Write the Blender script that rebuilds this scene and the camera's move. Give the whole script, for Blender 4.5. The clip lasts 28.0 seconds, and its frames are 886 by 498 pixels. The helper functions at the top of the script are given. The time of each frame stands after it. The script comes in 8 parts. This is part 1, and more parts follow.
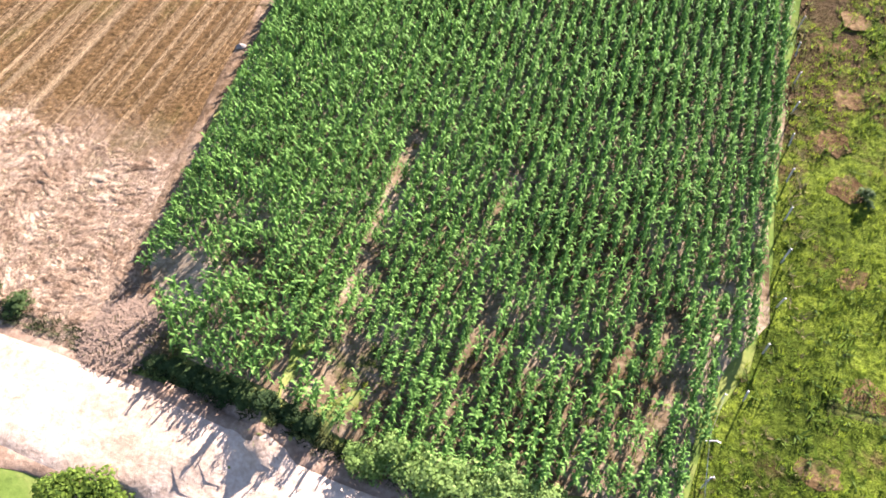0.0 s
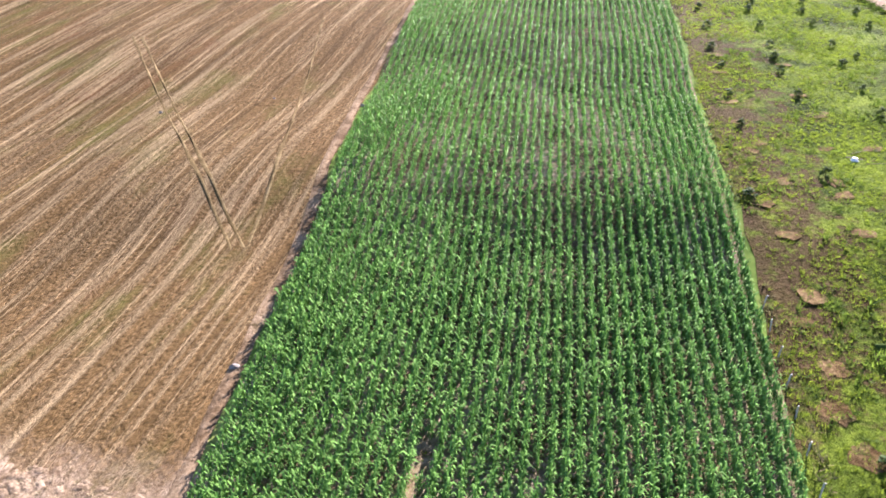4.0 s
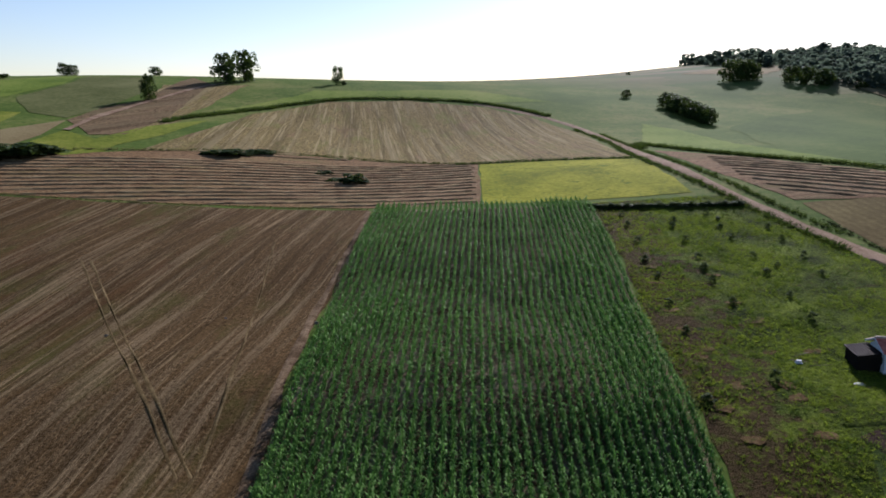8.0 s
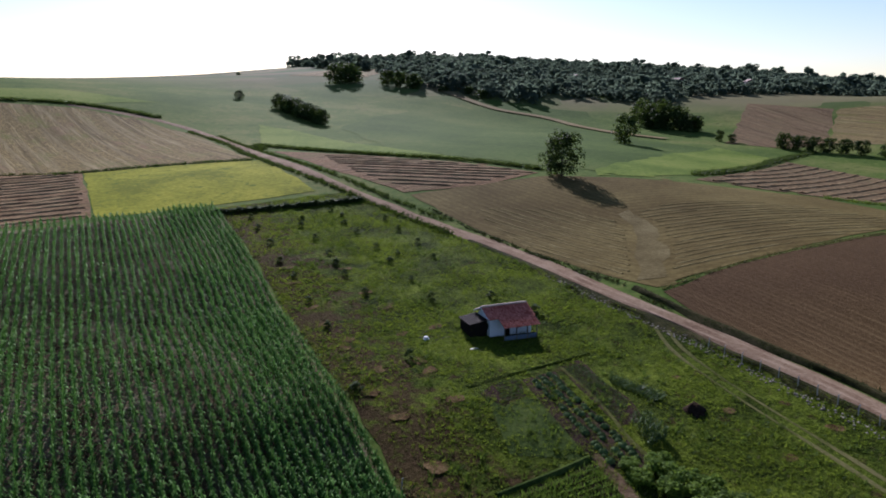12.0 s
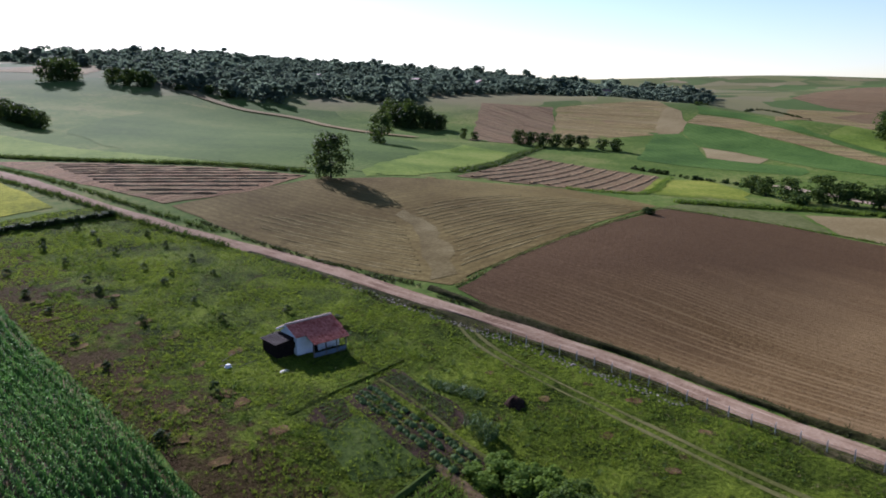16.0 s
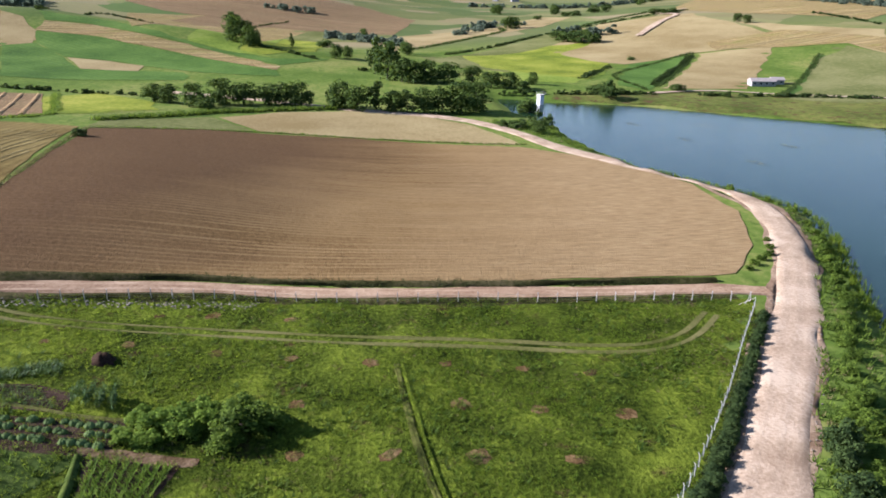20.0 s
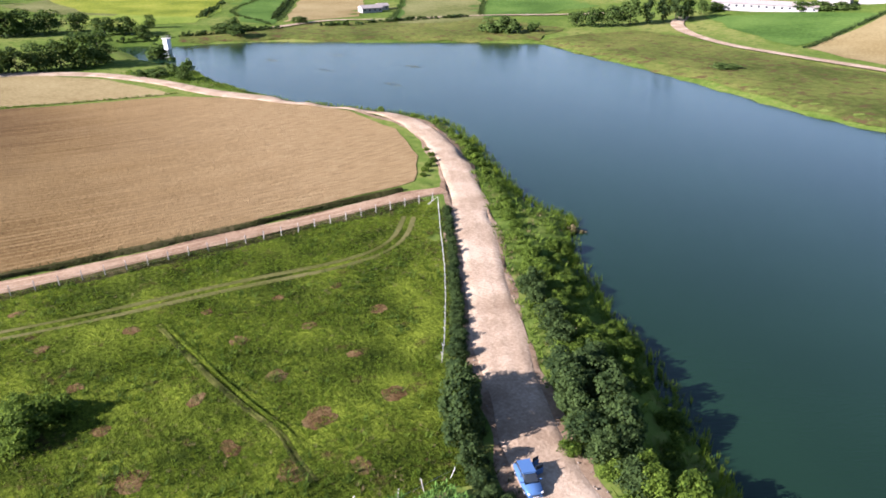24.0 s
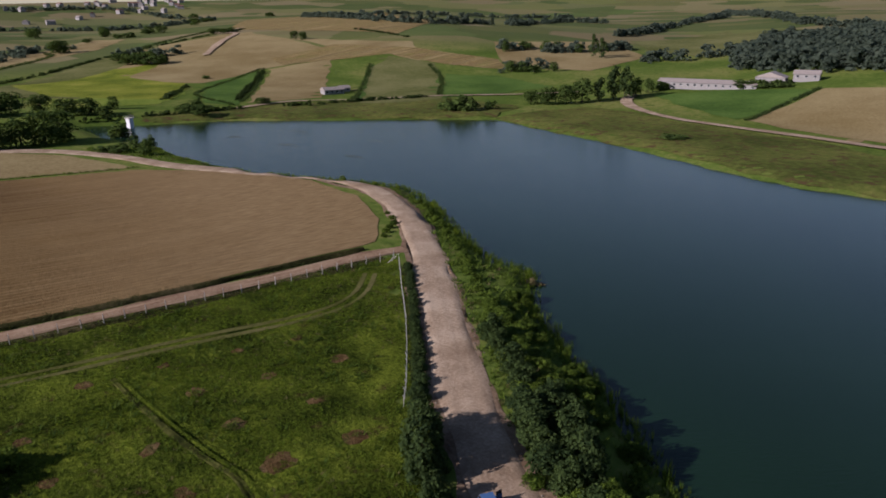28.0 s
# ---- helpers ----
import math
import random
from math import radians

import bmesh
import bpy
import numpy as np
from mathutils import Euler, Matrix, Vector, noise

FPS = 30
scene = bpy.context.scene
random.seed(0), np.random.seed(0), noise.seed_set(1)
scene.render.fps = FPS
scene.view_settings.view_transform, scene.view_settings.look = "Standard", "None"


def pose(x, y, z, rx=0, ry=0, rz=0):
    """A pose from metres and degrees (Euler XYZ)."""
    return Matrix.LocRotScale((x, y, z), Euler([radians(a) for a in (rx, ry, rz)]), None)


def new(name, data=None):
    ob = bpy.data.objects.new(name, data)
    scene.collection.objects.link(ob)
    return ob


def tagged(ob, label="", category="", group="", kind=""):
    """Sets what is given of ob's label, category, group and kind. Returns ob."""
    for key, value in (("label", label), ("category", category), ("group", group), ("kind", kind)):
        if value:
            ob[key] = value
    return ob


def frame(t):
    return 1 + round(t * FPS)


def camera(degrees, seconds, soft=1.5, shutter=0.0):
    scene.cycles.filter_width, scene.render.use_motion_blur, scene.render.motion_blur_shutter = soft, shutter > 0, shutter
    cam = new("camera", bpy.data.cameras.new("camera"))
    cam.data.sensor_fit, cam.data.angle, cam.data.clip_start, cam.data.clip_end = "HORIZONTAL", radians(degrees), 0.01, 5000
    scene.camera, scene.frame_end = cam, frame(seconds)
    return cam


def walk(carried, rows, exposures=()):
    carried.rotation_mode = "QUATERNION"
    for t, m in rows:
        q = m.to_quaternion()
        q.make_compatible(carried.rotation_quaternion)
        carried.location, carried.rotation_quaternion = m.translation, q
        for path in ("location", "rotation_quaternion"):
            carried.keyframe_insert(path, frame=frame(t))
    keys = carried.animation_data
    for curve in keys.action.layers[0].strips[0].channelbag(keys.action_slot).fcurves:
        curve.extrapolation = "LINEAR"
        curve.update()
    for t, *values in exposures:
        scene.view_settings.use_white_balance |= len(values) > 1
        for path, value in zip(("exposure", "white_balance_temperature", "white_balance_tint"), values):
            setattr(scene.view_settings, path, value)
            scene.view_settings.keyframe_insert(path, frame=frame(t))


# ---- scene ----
# ------------------------------------------------------------------ camera and its flight
cam = camera(64.4, 28.0, soft=1.8)
# seconds, place, heading (degrees left of +y), tilt, roll
PATH = [
    (0, 21.54, -47.09, 38.30, 7.39, -53.06, 0.70),
    (0.5, 20.58, -47.39, 38.56, 6.93, -50.51, 0.74),
    (1, 19.55, -47.51, 38.50, 5.76, -47.39, 0.53),
    (1.5, 18.81, -47.36, 38.49, 4.68, -44.48, 0.30),
    (2, 18.40, -47.20, 38.43, 3.97, -41.41, -0.05),
    (2.5, 18.02, -47.06, 38.36, 3.31, -38.27, -0.23),
    (3, 17.70, -46.84, 38.33, 2.72, -35.28, -0.35),
    (3.5, 17.48, -46.64, 38.30, 2.29, -32.32, -0.51),
    (5.5, 16.48, -46.15, 37.97, 0.89, -20.47, -0.59),
    (6, 15.94, -46.08, 38.02, 0.50, -17.58, -0.54),
    (6.5, 15.61, -46.05, 38.18, 0.20, -14.64, -0.55),
    (7, 15.44, -46.03, 38.18, 0.00, -12.34, -0.58),
    (7.5, 15.20, -45.95, 38.17, -0.41, -12.13, -0.54),
    (8, 15.11, -45.98, 38.21, -3.40, -12.14, -0.47),
    (8.5, 14.99, -45.97, 38.24, -7.88, -12.18, -0.42),
    (9, 14.97, -45.91, 38.34, -12.40, -12.21, -0.39),
    (9.5, 14.57, -46.01, 38.48, -17.07, -12.22, -0.20),
    (10, 14.43, -45.98, 38.59, -21.67, -12.23, -0.18),
    (10.5, 14.39, -45.77, 38.78, -26.26, -12.26, -0.16),
    (11, 14.16, -45.54, 38.92, -31.41, -12.27, -0.00),
    (11.5, 14.12, -45.39, 38.91, -32.56, -12.28, 0.01),
    (13.5, 13.65, -44.68, 38.98, -41.34, -12.36, 0.03),
    (14, 13.36, -43.89, 39.06, -44.10, -12.38, 0.15),
    (14.5, 12.87, -42.65, 39.18, -47.99, -12.39, 0.20),
    (15, 12.32, -41.15, 39.32, -51.62, -12.40, 0.27),
    (15.5, 11.88, -39.12, 39.34, -53.33, -12.36, 0.17),
    (16, 11.48, -36.86, 39.43, -54.39, -12.37, 0.05),
    (16.5, 10.96, -34.58, 39.66, -55.40, -12.43, 0.08),
    (17, 10.36, -32.20, 39.89, -56.43, -12.69, 0.04),
    (17.5, 9.73, -29.42, 39.99, -57.71, -13.28, 0.03),
    (18, 8.71, -26.24, 40.01, -68.53, -14.57, -0.01),
    (18.5, 7.77, -23.73, 40.09, -79.96, -15.84, 0.26),
    (19, 6.62, -21.33, 40.24, -90.83, -17.08, 0.21),
    (19.5, 5.26, -18.54, 40.67, -100.18, -18.28, 0.60),
    (20, 4.35, -16.14, 40.95, -104.65, -19.56, 0.52),
    (20.5, 3.65, -13.88, 41.32, -108.90, -20.91, 0.48),
    (21, 3.05, -11.78, 41.62, -113.20, -22.19, 0.43),
    (21.5, 2.73, -9.86, 42.02, -117.40, -23.53, 0.34),
    (22, 2.42, -7.91, 42.55, -120.86, -24.59, 0.37),
    (22.5, 1.94, -5.91, 43.00, -124.79, -24.74, 0.23),
    (24.5, 0.31, -0.92, 44.49, -136.97, -24.70, -0.36),
    (25, -0.00, 0.00, 44.99, -137.54, -24.73, -0.41),
    (25.5, -0.36, 0.74, 45.13, -137.60, -24.69, -0.44),
    (26, -0.80, 1.28, 44.55, -137.67, -24.60, -0.37),
    (26.5, -1.26, 1.63, 43.63, -137.78, -24.52, -0.36),
    (27, -1.64, 1.36, 42.43, -137.98, -22.81, -0.34),
    (27.5, -1.66, 0.70, 41.53, -138.09, -20.72, -0.37),
    (28, -1.62, -0.38, 40.47, -138.30, -18.04, -0.39),
]
walk(cam, [(t, pose(x, y, z, 90 + tilt, 0, turn) @ pose(0, 0, 0, 0, 0, roll))
           for t, x, y, z, turn, tilt, roll in PATH],
     exposures=[(0, 3.27, 6250, 32), (2, 3.26, 6150, 31), (3.5, 3.24, 6050, 29), (5.5, 2.78, 5350, 45), (6.1, 2.65, 5150, 54), (6.6, 2.1, 5500, 32), (7.2, 1.53, 5680, 22), (8, 0.94, 5680, 23), (9, 0.48, 5560, 26),
                (10.3, 0.48, 5560, 26), (11.5, 0.7, 5560, 26), (14, 1.41, 5440, 28), (17.5, 1.2, 5420, 29), (19, 1.86, 5680, 23), (20, 2.06, 5820, 24),
                (22, 2.25, 5900, 26), (26.8, 2.32, 6180, 30), (27.4, 1.55, 6180, 30), (28, 0.6, 6180, 30)])

# ------------------------------------------------------------------ sky and sun
SUN_ELEVATION, SUN_BEARING = 24.5, 24.0      # degrees; bearing clockwise from +y
world = bpy.data.worlds.new("sky")
scene.world = world
world.use_nodes = True
wn, wl = world.node_tree.nodes, world.node_tree.links
sky = wn.new("ShaderNodeTexSky")
sky.sky_type = "NISHITA"
sky.sun_disc = False
sky.sun_elevation = radians(SUN_ELEVATION)
sky.sun_rotation = radians(SUN_BEARING)
sky.dust_density = 0.3
sky.ozone_density = 1.4
wl.new(sky.outputs[0], wn["Background"].inputs[0])
wn["Background"].inputs[1].default_value = 0.058
sun = new("sun", bpy.data.lights.new("sun", "SUN"))
sun.data.energy, sun.data.angle, sun.data.color = 5.0, radians(0.6), (1.0, 0.94, 0.85)
sun.matrix_world = pose(0, 0, 300, -(90 - SUN_ELEVATION), 0, -SUN_BEARING)

# ------------------------------------------------------------------ the lie of the land
WATER = -1.5
MIDDLE = (10.0, -35.0)
RINGS = np.array([45, 90, 150, 230, 340, 500, 750, 1200, 2300.0])     # distance from the middle
BEARINGS = np.arange(-42, 179, 22.0)                                  # clockwise from +y
# ground height near by, a row for each distance, a column for each bearing
RISE = np.array([
    (1, 1.8, 2.2, 1.1, 1.4, 0.4, 0.2, -0.2, 0.4, -0, -0),
    (2.9, 5.9, 5.2, 5.1, 3.1, 1.2, 1.3, 0.8, -0.1, -2.4, -3),
    (5.6, 10.5, 10.8, 8.4, 5.3, 9.9, 1.2, -2.5, -3.4, -5.8, -4.8),
    (15.2, 16.8, 12.4, 18, 16.5, 8.3, 1.5, -3.7, -5.1, -7.3, -1.5),
    (30.3, 32.3, 16.7, 21, 18.5, 0.5, 2.2, 3, -3.2, 2.9, 12.7),
    (49.8, 57.5, 52.5, 31.8, 10, 11.2, 2.6, -1, 5.3, 7.7, 33.5),
])
# the hills behind, at bearings half as far apart
FAR_BEARINGS = np.arange(-42, 179, 11.0)
FAR_RISE = np.array([
    (56, 58, 60, 56, 54, 58, 62, 64, 42, 48, 36, 8, -4, 2, 15.6, 34, 44, 32, 18, 29, 36.6),
    (60, 60, 62, 58, 60, 66, 88, 99, 84, 68, 40, 44, 56, 26, 22, 44, 50, 34, 40, 52, 44),
    (80, 80, 80, 80, 80, 82, 92, 96, 88, 76, 84, 94, 72, 80, 92, 98, 102, 100, 98, 95, 92),
])
LAKE = [(15.6, -52.3), (21.4, -57.6), (28.8, -64.3), (37.3, -70), (45.9, -76.7), (57.4, -87.1), (61.1, -94.9), (72.6, -97.3), (87.6, -105.5), (108.6, -120.1), (127.7, -128.1), (149.3, -121.4), (166.5, -115.3), (191.6, -112.8), (216.1, -113.6), (240, -118.4), (270.2, -114.3), (313.8, -120), (297.2, -139.1), (279.3, -171.6), (211.4, -231), (188.1, -249.8), (155.9, -237.2), (118.7, -224.3), (82.7, -207.6), (66.4, -200), (46.8, -193.7), (28.1, -194)] + [(-40, -210), (-120, -190), (-150, -120), (-90, -75), (-30, -58), (0, -54)]
LAKE_XY = np.array(LAKE, float)


def lake_distance(x, y):
    """Metres from the shore, negative on the water."""
    p = np.stack([np.asarray(x, float), np.asarray(y, float)], -1)
    best, inside = np.full(p.shape[:-1], 1e9), np.zeros(p.shape[:-1], bool)
    for a, b in zip(LAKE_XY, np.roll(LAKE_XY, -1, 0)):
        e, w = b - a, p - a
        k = np.clip((w @ e) / (e @ e), 0, 1)
        best = np.minimum(best, np.hypot(w[..., 0] - k * e[0], w[..., 1] - k * e[1]))
        cross = ((a[1] > p[..., 1]) != (b[1] > p[..., 1]))
        with np.errstate(divide="ignore", invalid="ignore"):
            xi = (b[0] - a[0]) * (p[..., 1] - a[1]) / (b[1] - a[1] + 1e-12) + a[0]
        inside ^= cross & (p[..., 0] < xi)
    wob = 0.7 * np.sin(p[..., 0] * 0.43 + 1.3 * np.sin(p[..., 1] * 0.21)) + 0.5 * np.sin(p[..., 1] * 0.77 + p[..., 0] * 0.31)
    return np.where(inside, -best, best) + wob


def smooth(a, b, v):
    k = np.clip((v - a) / (b - a), 0, 1)
    return k * k * (3 - 2 * k)


# a long spur that comes down from the woods into the valley: x, y, height above the rest
SPUR = np.array([(616.8, 197.9, 11.7), (608.9, 125.5, 17.4), (564.6, 42.9, 16.1), (509.9, -26.3, 6.9), (478.2, -76.0, 0.1)])


def spur(x, y):
    """The spur's own height: rounded across, dying away at both ends."""
    out = np.zeros(np.shape(x))
    for a, b in zip(SPUR, SPUR[1:]):
        e = b[:2] - a[:2]
        k = np.clip(((x - a[0]) * e[0] + (y - a[1]) * e[1]) / (e @ e), 0, 1)
        d = np.hypot(x - a[0] - k * e[0], y - a[1] - k * e[1])
        out = np.maximum(out, (a[2] + (b[2] - a[2]) * k) * np.exp(-((d / 78.0) ** 2)))
    return out


def land(x, y):
    """The height of the rolling land, with no lake in it."""
    x, y = np.asarray(x, float), np.asarray(y, float)
    dx, dy = x - MIDDLE[0], y - MIDDLE[1]
    far, bearing = np.hypot(dx, dy), np.degrees(np.arctan2(dx, dy))
    ring = np.exp(-(((np.log(np.maximum(far, 8.0))[..., None] - np.log(RINGS)) / 0.3) ** 2))
    ring /= ring.sum(-1, keepdims=True)

    def ways(bearings, wide):
        turn = (bearing[..., None] - bearings + 180) % 360 - 180
        way = np.exp(-((turn / wide) ** 2)) + 1e-9 * np.exp(-np.abs(turn) / 30)
        return way / way.sum(-1, keepdims=True)

    near, away = len(RISE), len(FAR_RISE)
    return (np.einsum("...i,ij,...j->...", ring[..., :near], RISE, ways(BEARINGS, 15.0))
            + np.einsum("...i,ij,...j->...", ring[..., -away:], FAR_RISE, ways(FAR_BEARINGS, 8.0))
            + spur(x, y))


def height(x, y):
    """The height of the ground, lake bed and banks included."""
    z, d = land(x, y), lake_distance(x, y)
    z = np.where(z > 1.0, z, 0.2 + 0.8 * np.exp(np.minimum(z - 1.0, 0)))
    bank = WATER + (z - WATER) * smooth(-0.5, 7.5, d)
    return np.where(d > 0, bank, np.minimum(bank, WATER - 0.05 + np.maximum(d, -12) * 0.14))


def at(x, y, lift=0.0):
    return float(height(np.array([x]), np.array([y]))[0]) + lift


# the ground is a round net about the middle; fields and roads lie on its facets
NET_R, NET_A = np.geomspace(2.0, 4800.0, 240), np.linspace(0, 2 * np.pi, 541)[:-1]
NET_RR, NET_AA = np.meshgrid(NET_R, NET_A, indexing="ij")
NET_Z = height(MIDDLE[0] + NET_RR * np.sin(NET_AA), MIDDLE[1] + NET_RR * np.cos(NET_AA))


def sheet(x, y):
    """The height of the net's facets."""
    dx, dy = np.asarray(x, float) - MIDDLE[0], np.asarray(y, float) - MIDDLE[1]
    r = np.clip(np.hypot(dx, dy), NET_R[0], NET_R[-1] * 0.999)
    i = np.clip(np.searchsorted(NET_R, r) - 1, 0, len(NET_R) - 2)
    a = np.arctan2(dx, dy) % (2 * np.pi) / (2 * np.pi) * len(NET_A)
    j = np.floor(a).astype(int) % len(NET_A)
    k, u, v = (j + 1) % len(NET_A), (r - NET_R[i]) / (NET_R[i + 1] - NET_R[i]), a - np.floor(a)
    return (NET_Z[i, j] * (1 - u) + NET_Z[i + 1, j] * u) * (1 - v) + (NET_Z[i, k] * (1 - u) + NET_Z[i + 1, k] * u) * v


# ------------------------------------------------------------------ mesh helpers
def mesh_of(name, verts, faces, material=None, smooth_faces=False):
    me = bpy.data.meshes.new(name)
    me.from_pydata([tuple(v) for v in verts], [], [tuple(f) for f in faces])
    if material:
        me.materials.append(material)
    if smooth_faces:
        me.polygons.foreach_set("use_smooth", [True] * len(me.polygons))
    me.update()
    return me


def big_mesh(name, verts, quads, material, smooth_faces=False):
    """A mesh from an (n, 3) array and an (m, 4) array of corners."""
    me = bpy.data.meshes.new(name)
    n, m, k = len(verts), len(quads), quads.shape[1]
    me.vertices.add(n)
    me.vertices.foreach_set("co", np.ascontiguousarray(verts, np.float32).ravel())
    me.loops.add(m * k)
    me.loops.foreach_set("vertex_index", np.ascontiguousarray(quads, np.int32).ravel())
    me.polygons.add(m)
    me.polygons.foreach_set("loop_start", np.arange(0, m * k, k, dtype=np.int32))
    me.polygons.foreach_set("loop_total", np.full(m, k, np.int32))
    if smooth_faces:
        me.polygons.foreach_set("use_smooth", np.ones(m, bool))
    me.materials.append(material)
    me.update(calc_edges=True)
    return me


def part(name, bm, material, parent, label=""):
    me = bpy.data.meshes.new(name)
    bm.to_mesh(me)
    bm.free()
    me.materials.append(material)
    ob = new(name, me)
    ob.parent = parent
    return tagged(ob, label)


def mesh_part(name, me, parent, label=""):
    ob = new(name, me)
    ob.parent = parent
    return tagged(ob, label)


def box(bm, x0, x1, y0, y1, z0, z1, bevel=0.0):
    made = bmesh.ops.create_cube(bm, size=1.0)["verts"]
    for v in made:
        v.co = Vector((x0 + (v.co.x + 0.5) * (x1 - x0), y0 + (v.co.y + 0.5) * (y1 - y0), z0 + (v.co.z + 0.5) * (z1 - z0)))
    if bevel:
        edges = list({e for v in made for e in v.link_edges})
        bmesh.ops.bevel(bm, geom=edges, offset=bevel, segments=1, affect="EDGES")
    return made


def box_bm(*a, **k):
    bm = bmesh.new()
    box(bm, *a, **k)
    return bm


def clip_cell(poly, x0, x1, y0, y1):
    """The part of a plan polygon inside one square of the grid."""
    out = poly
    for axis, limit, keep in ((0, x0, 1), (0, x1, -1), (1, y0, 1), (1, y1, -1)):
        src, out = out, []
        for i, b in enumerate(src):
            a = src[i - 1]
            ia, ib = (a[axis] - limit) * keep >= 0, (b[axis] - limit) * keep >= 0
            if ia != ib:
                k = (limit - a[axis]) / (b[axis] - a[axis])
                out.append((a[0] + k * (b[0] - a[0]), a[1] + k * (b[1] - a[1])))
            if ib:
                out.append(b)
        if len(out) < 3:
            return []
    return out


def inside(poly, x, y):
    p = np.array(poly, float)
    r = np.zeros(np.shape(x), bool)
    for (ax, ay), (bx, by) in zip(p, np.roll(p, -1, 0)):
        cut = (ay > y) != (by > y)
        r ^= cut & (x < (bx - ax) * (y - ay) / (by - ay + 1e-12) + ax)
    return r


def rounded(poly, rough=0.5, step=6.0, seed=1):
    """A plan outline with more corners and a slightly uneven edge."""
    rng, out = random.Random(seed), []
    for i, a in enumerate(poly):
        b = poly[(i + 1) % len(poly)]
        n = max(1, int(math.hypot(b[0] - a[0], b[1] - a[1]) / step))
        for k in range(n):
            out.append((a[0] + (b[0] - a[0]) * k / n + rng.uniform(-rough, rough), a[1] + (b[1] - a[1]) * k / n + rng.uniform(-rough, rough)))
    return out


def drape(name, poly, step, material, lift, relief=None, rough=0.5):
    """A sheet of field laid on the land inside a plan outline."""
    if sum(a[0] * b[1] - b[0] * a[1] for a, b in zip(poly, poly[1:] + poly[:1])) < 0:
        poly = poly[::-1]
    poly = rounded(poly, rough if lift < 0.25 else 1.6, max(4.0, 2.0 * step), len(name))
    xs, ys = [p[0] for p in poly], [p[1] for p in poly]
    gx = np.arange(math.floor(min(xs) / step), math.ceil(max(xs) / step) + 1)
    gy = np.arange(math.floor(min(ys) / step), math.ceil(max(ys) / step) + 1)
    X, Y = np.meshgrid(gx * step, gy * step, indexing="ij")
    ins = inside(poly, X, Y)
    edge = set()
    for i, a in enumerate(poly):
        b = poly[(i + 1) % len(poly)]
        n = int(math.hypot(b[0] - a[0], b[1] - a[1]) / (step * 0.2)) + 1
        for k in range(n + 1):
            edge.add((math.floor((a[0] + (b[0] - a[0]) * k / n) / step), math.floor((a[1] + (b[1] - a[1]) * k / n) / step)))
    index, verts, faces = {}, [], []

    def vid(p):
        key = (round(p[0], 3), round(p[1], 3))
        if key not in index:
            index[key] = len(verts)
            verts.append(key)
        return index[key]

    for i in range(len(gx) - 1):
        for j in range(len(gy) - 1):
            cx, cy = int(gx[i]), int(gy[j])
            if (cx, cy) in edge:
                cell = clip_cell(poly, cx * step, cx * step + step, cy * step, cy * step + step)
                ids = [vid(p) for p in cell]
                ids = [v for k, v in enumerate(ids) if v != ids[k - 1]]
                if len(set(ids)) == len(ids) >= 3:
                    faces.append(ids)
            elif ins[i, j]:
                faces.append([vid((cx * step, cy * step)), vid((cx * step + step, cy * step)), vid((cx * step + step, cy * step + step)), vid((cx * step, cy * step + step))])
    v = np.array(verts, float)
    z = np.maximum(sheet(v[:, 0], v[:, 1]), height(v[:, 0], v[:, 1])) + (lift if lift < 0.25 else 0.1 + 0.3 * (lift - 0.25))
    if relief is not None:
        z = z + relief(v[:, 0], v[:, 1])
    return new(name, mesh_of(name, np.column_stack([v, z]), faces, material, True))


def line_points(line, step):
    """A smooth line through plan points, at even steps."""
    p = [np.array(q, float) for q in line]
    p = [2 * p[0] - p[1]] + p + [2 * p[-1] - p[-2]]
    fine = []
    for a, b, c, d in zip(p, p[1:], p[2:], p[3:]):
        for k in np.linspace(0, 1, 24, endpoint=False):
            fine.append(0.5 * (2 * b + (c - a) * k + (2 * a - 5 * b + 4 * c - d) * k * k + (3 * b - a - 3 * c + d) * k**3))
    fine = np.array(fine + [p[-2]])
    run = np.r_[0, np.cumsum(np.hypot(*np.diff(fine, axis=0).T))]
    s = np.linspace(0, run[-1], max(2, int(run[-1] / step)))
    xy = np.column_stack([np.interp(s, run, fine[:, 0]), np.interp(s, run, fine[:, 1])])
    way = np.gradient(xy, axis=0)
    way /= np.hypot(way[:, 0], way[:, 1])[:, None]
    return xy, way, s


def strip(name, line, profile, material, lift, step=2.0, wobble=0.3, seed=3):
    """A road or bank along a plan line. profile: (metres to the right, height) across it."""
    xy, way, s = line_points(line, step)
    right = np.column_stack([way[:, 1], -way[:, 0]])
    rng = np.random.default_rng(seed)
    verts = []
    for k, (off, up) in enumerate(profile):
        edge = wobble if k in (0, len(profile) - 1) else wobble * 0.25
        side = off + np.convolve(rng.normal(0, edge * 2.2, len(s) + 12), np.hanning(15)[1:-1] / np.hanning(15).sum() * 1.6, "valid")
        q = xy + right * side[:, None]
        verts.append(np.column_stack([q, np.maximum(sheet(q[:, 0], q[:, 1]), height(q[:, 0], q[:, 1])) + lift + up]))
    n, m = len(s), len(profile)
    v = np.concatenate(verts)
    quads = np.array([(k * n + i, (k + 1) * n + i, (k + 1) * n + i + 1, k * n + i + 1) for k in range(m - 1) for i in range(n - 1)])
    return new(name, big_mesh(name, v, quads, material, True))


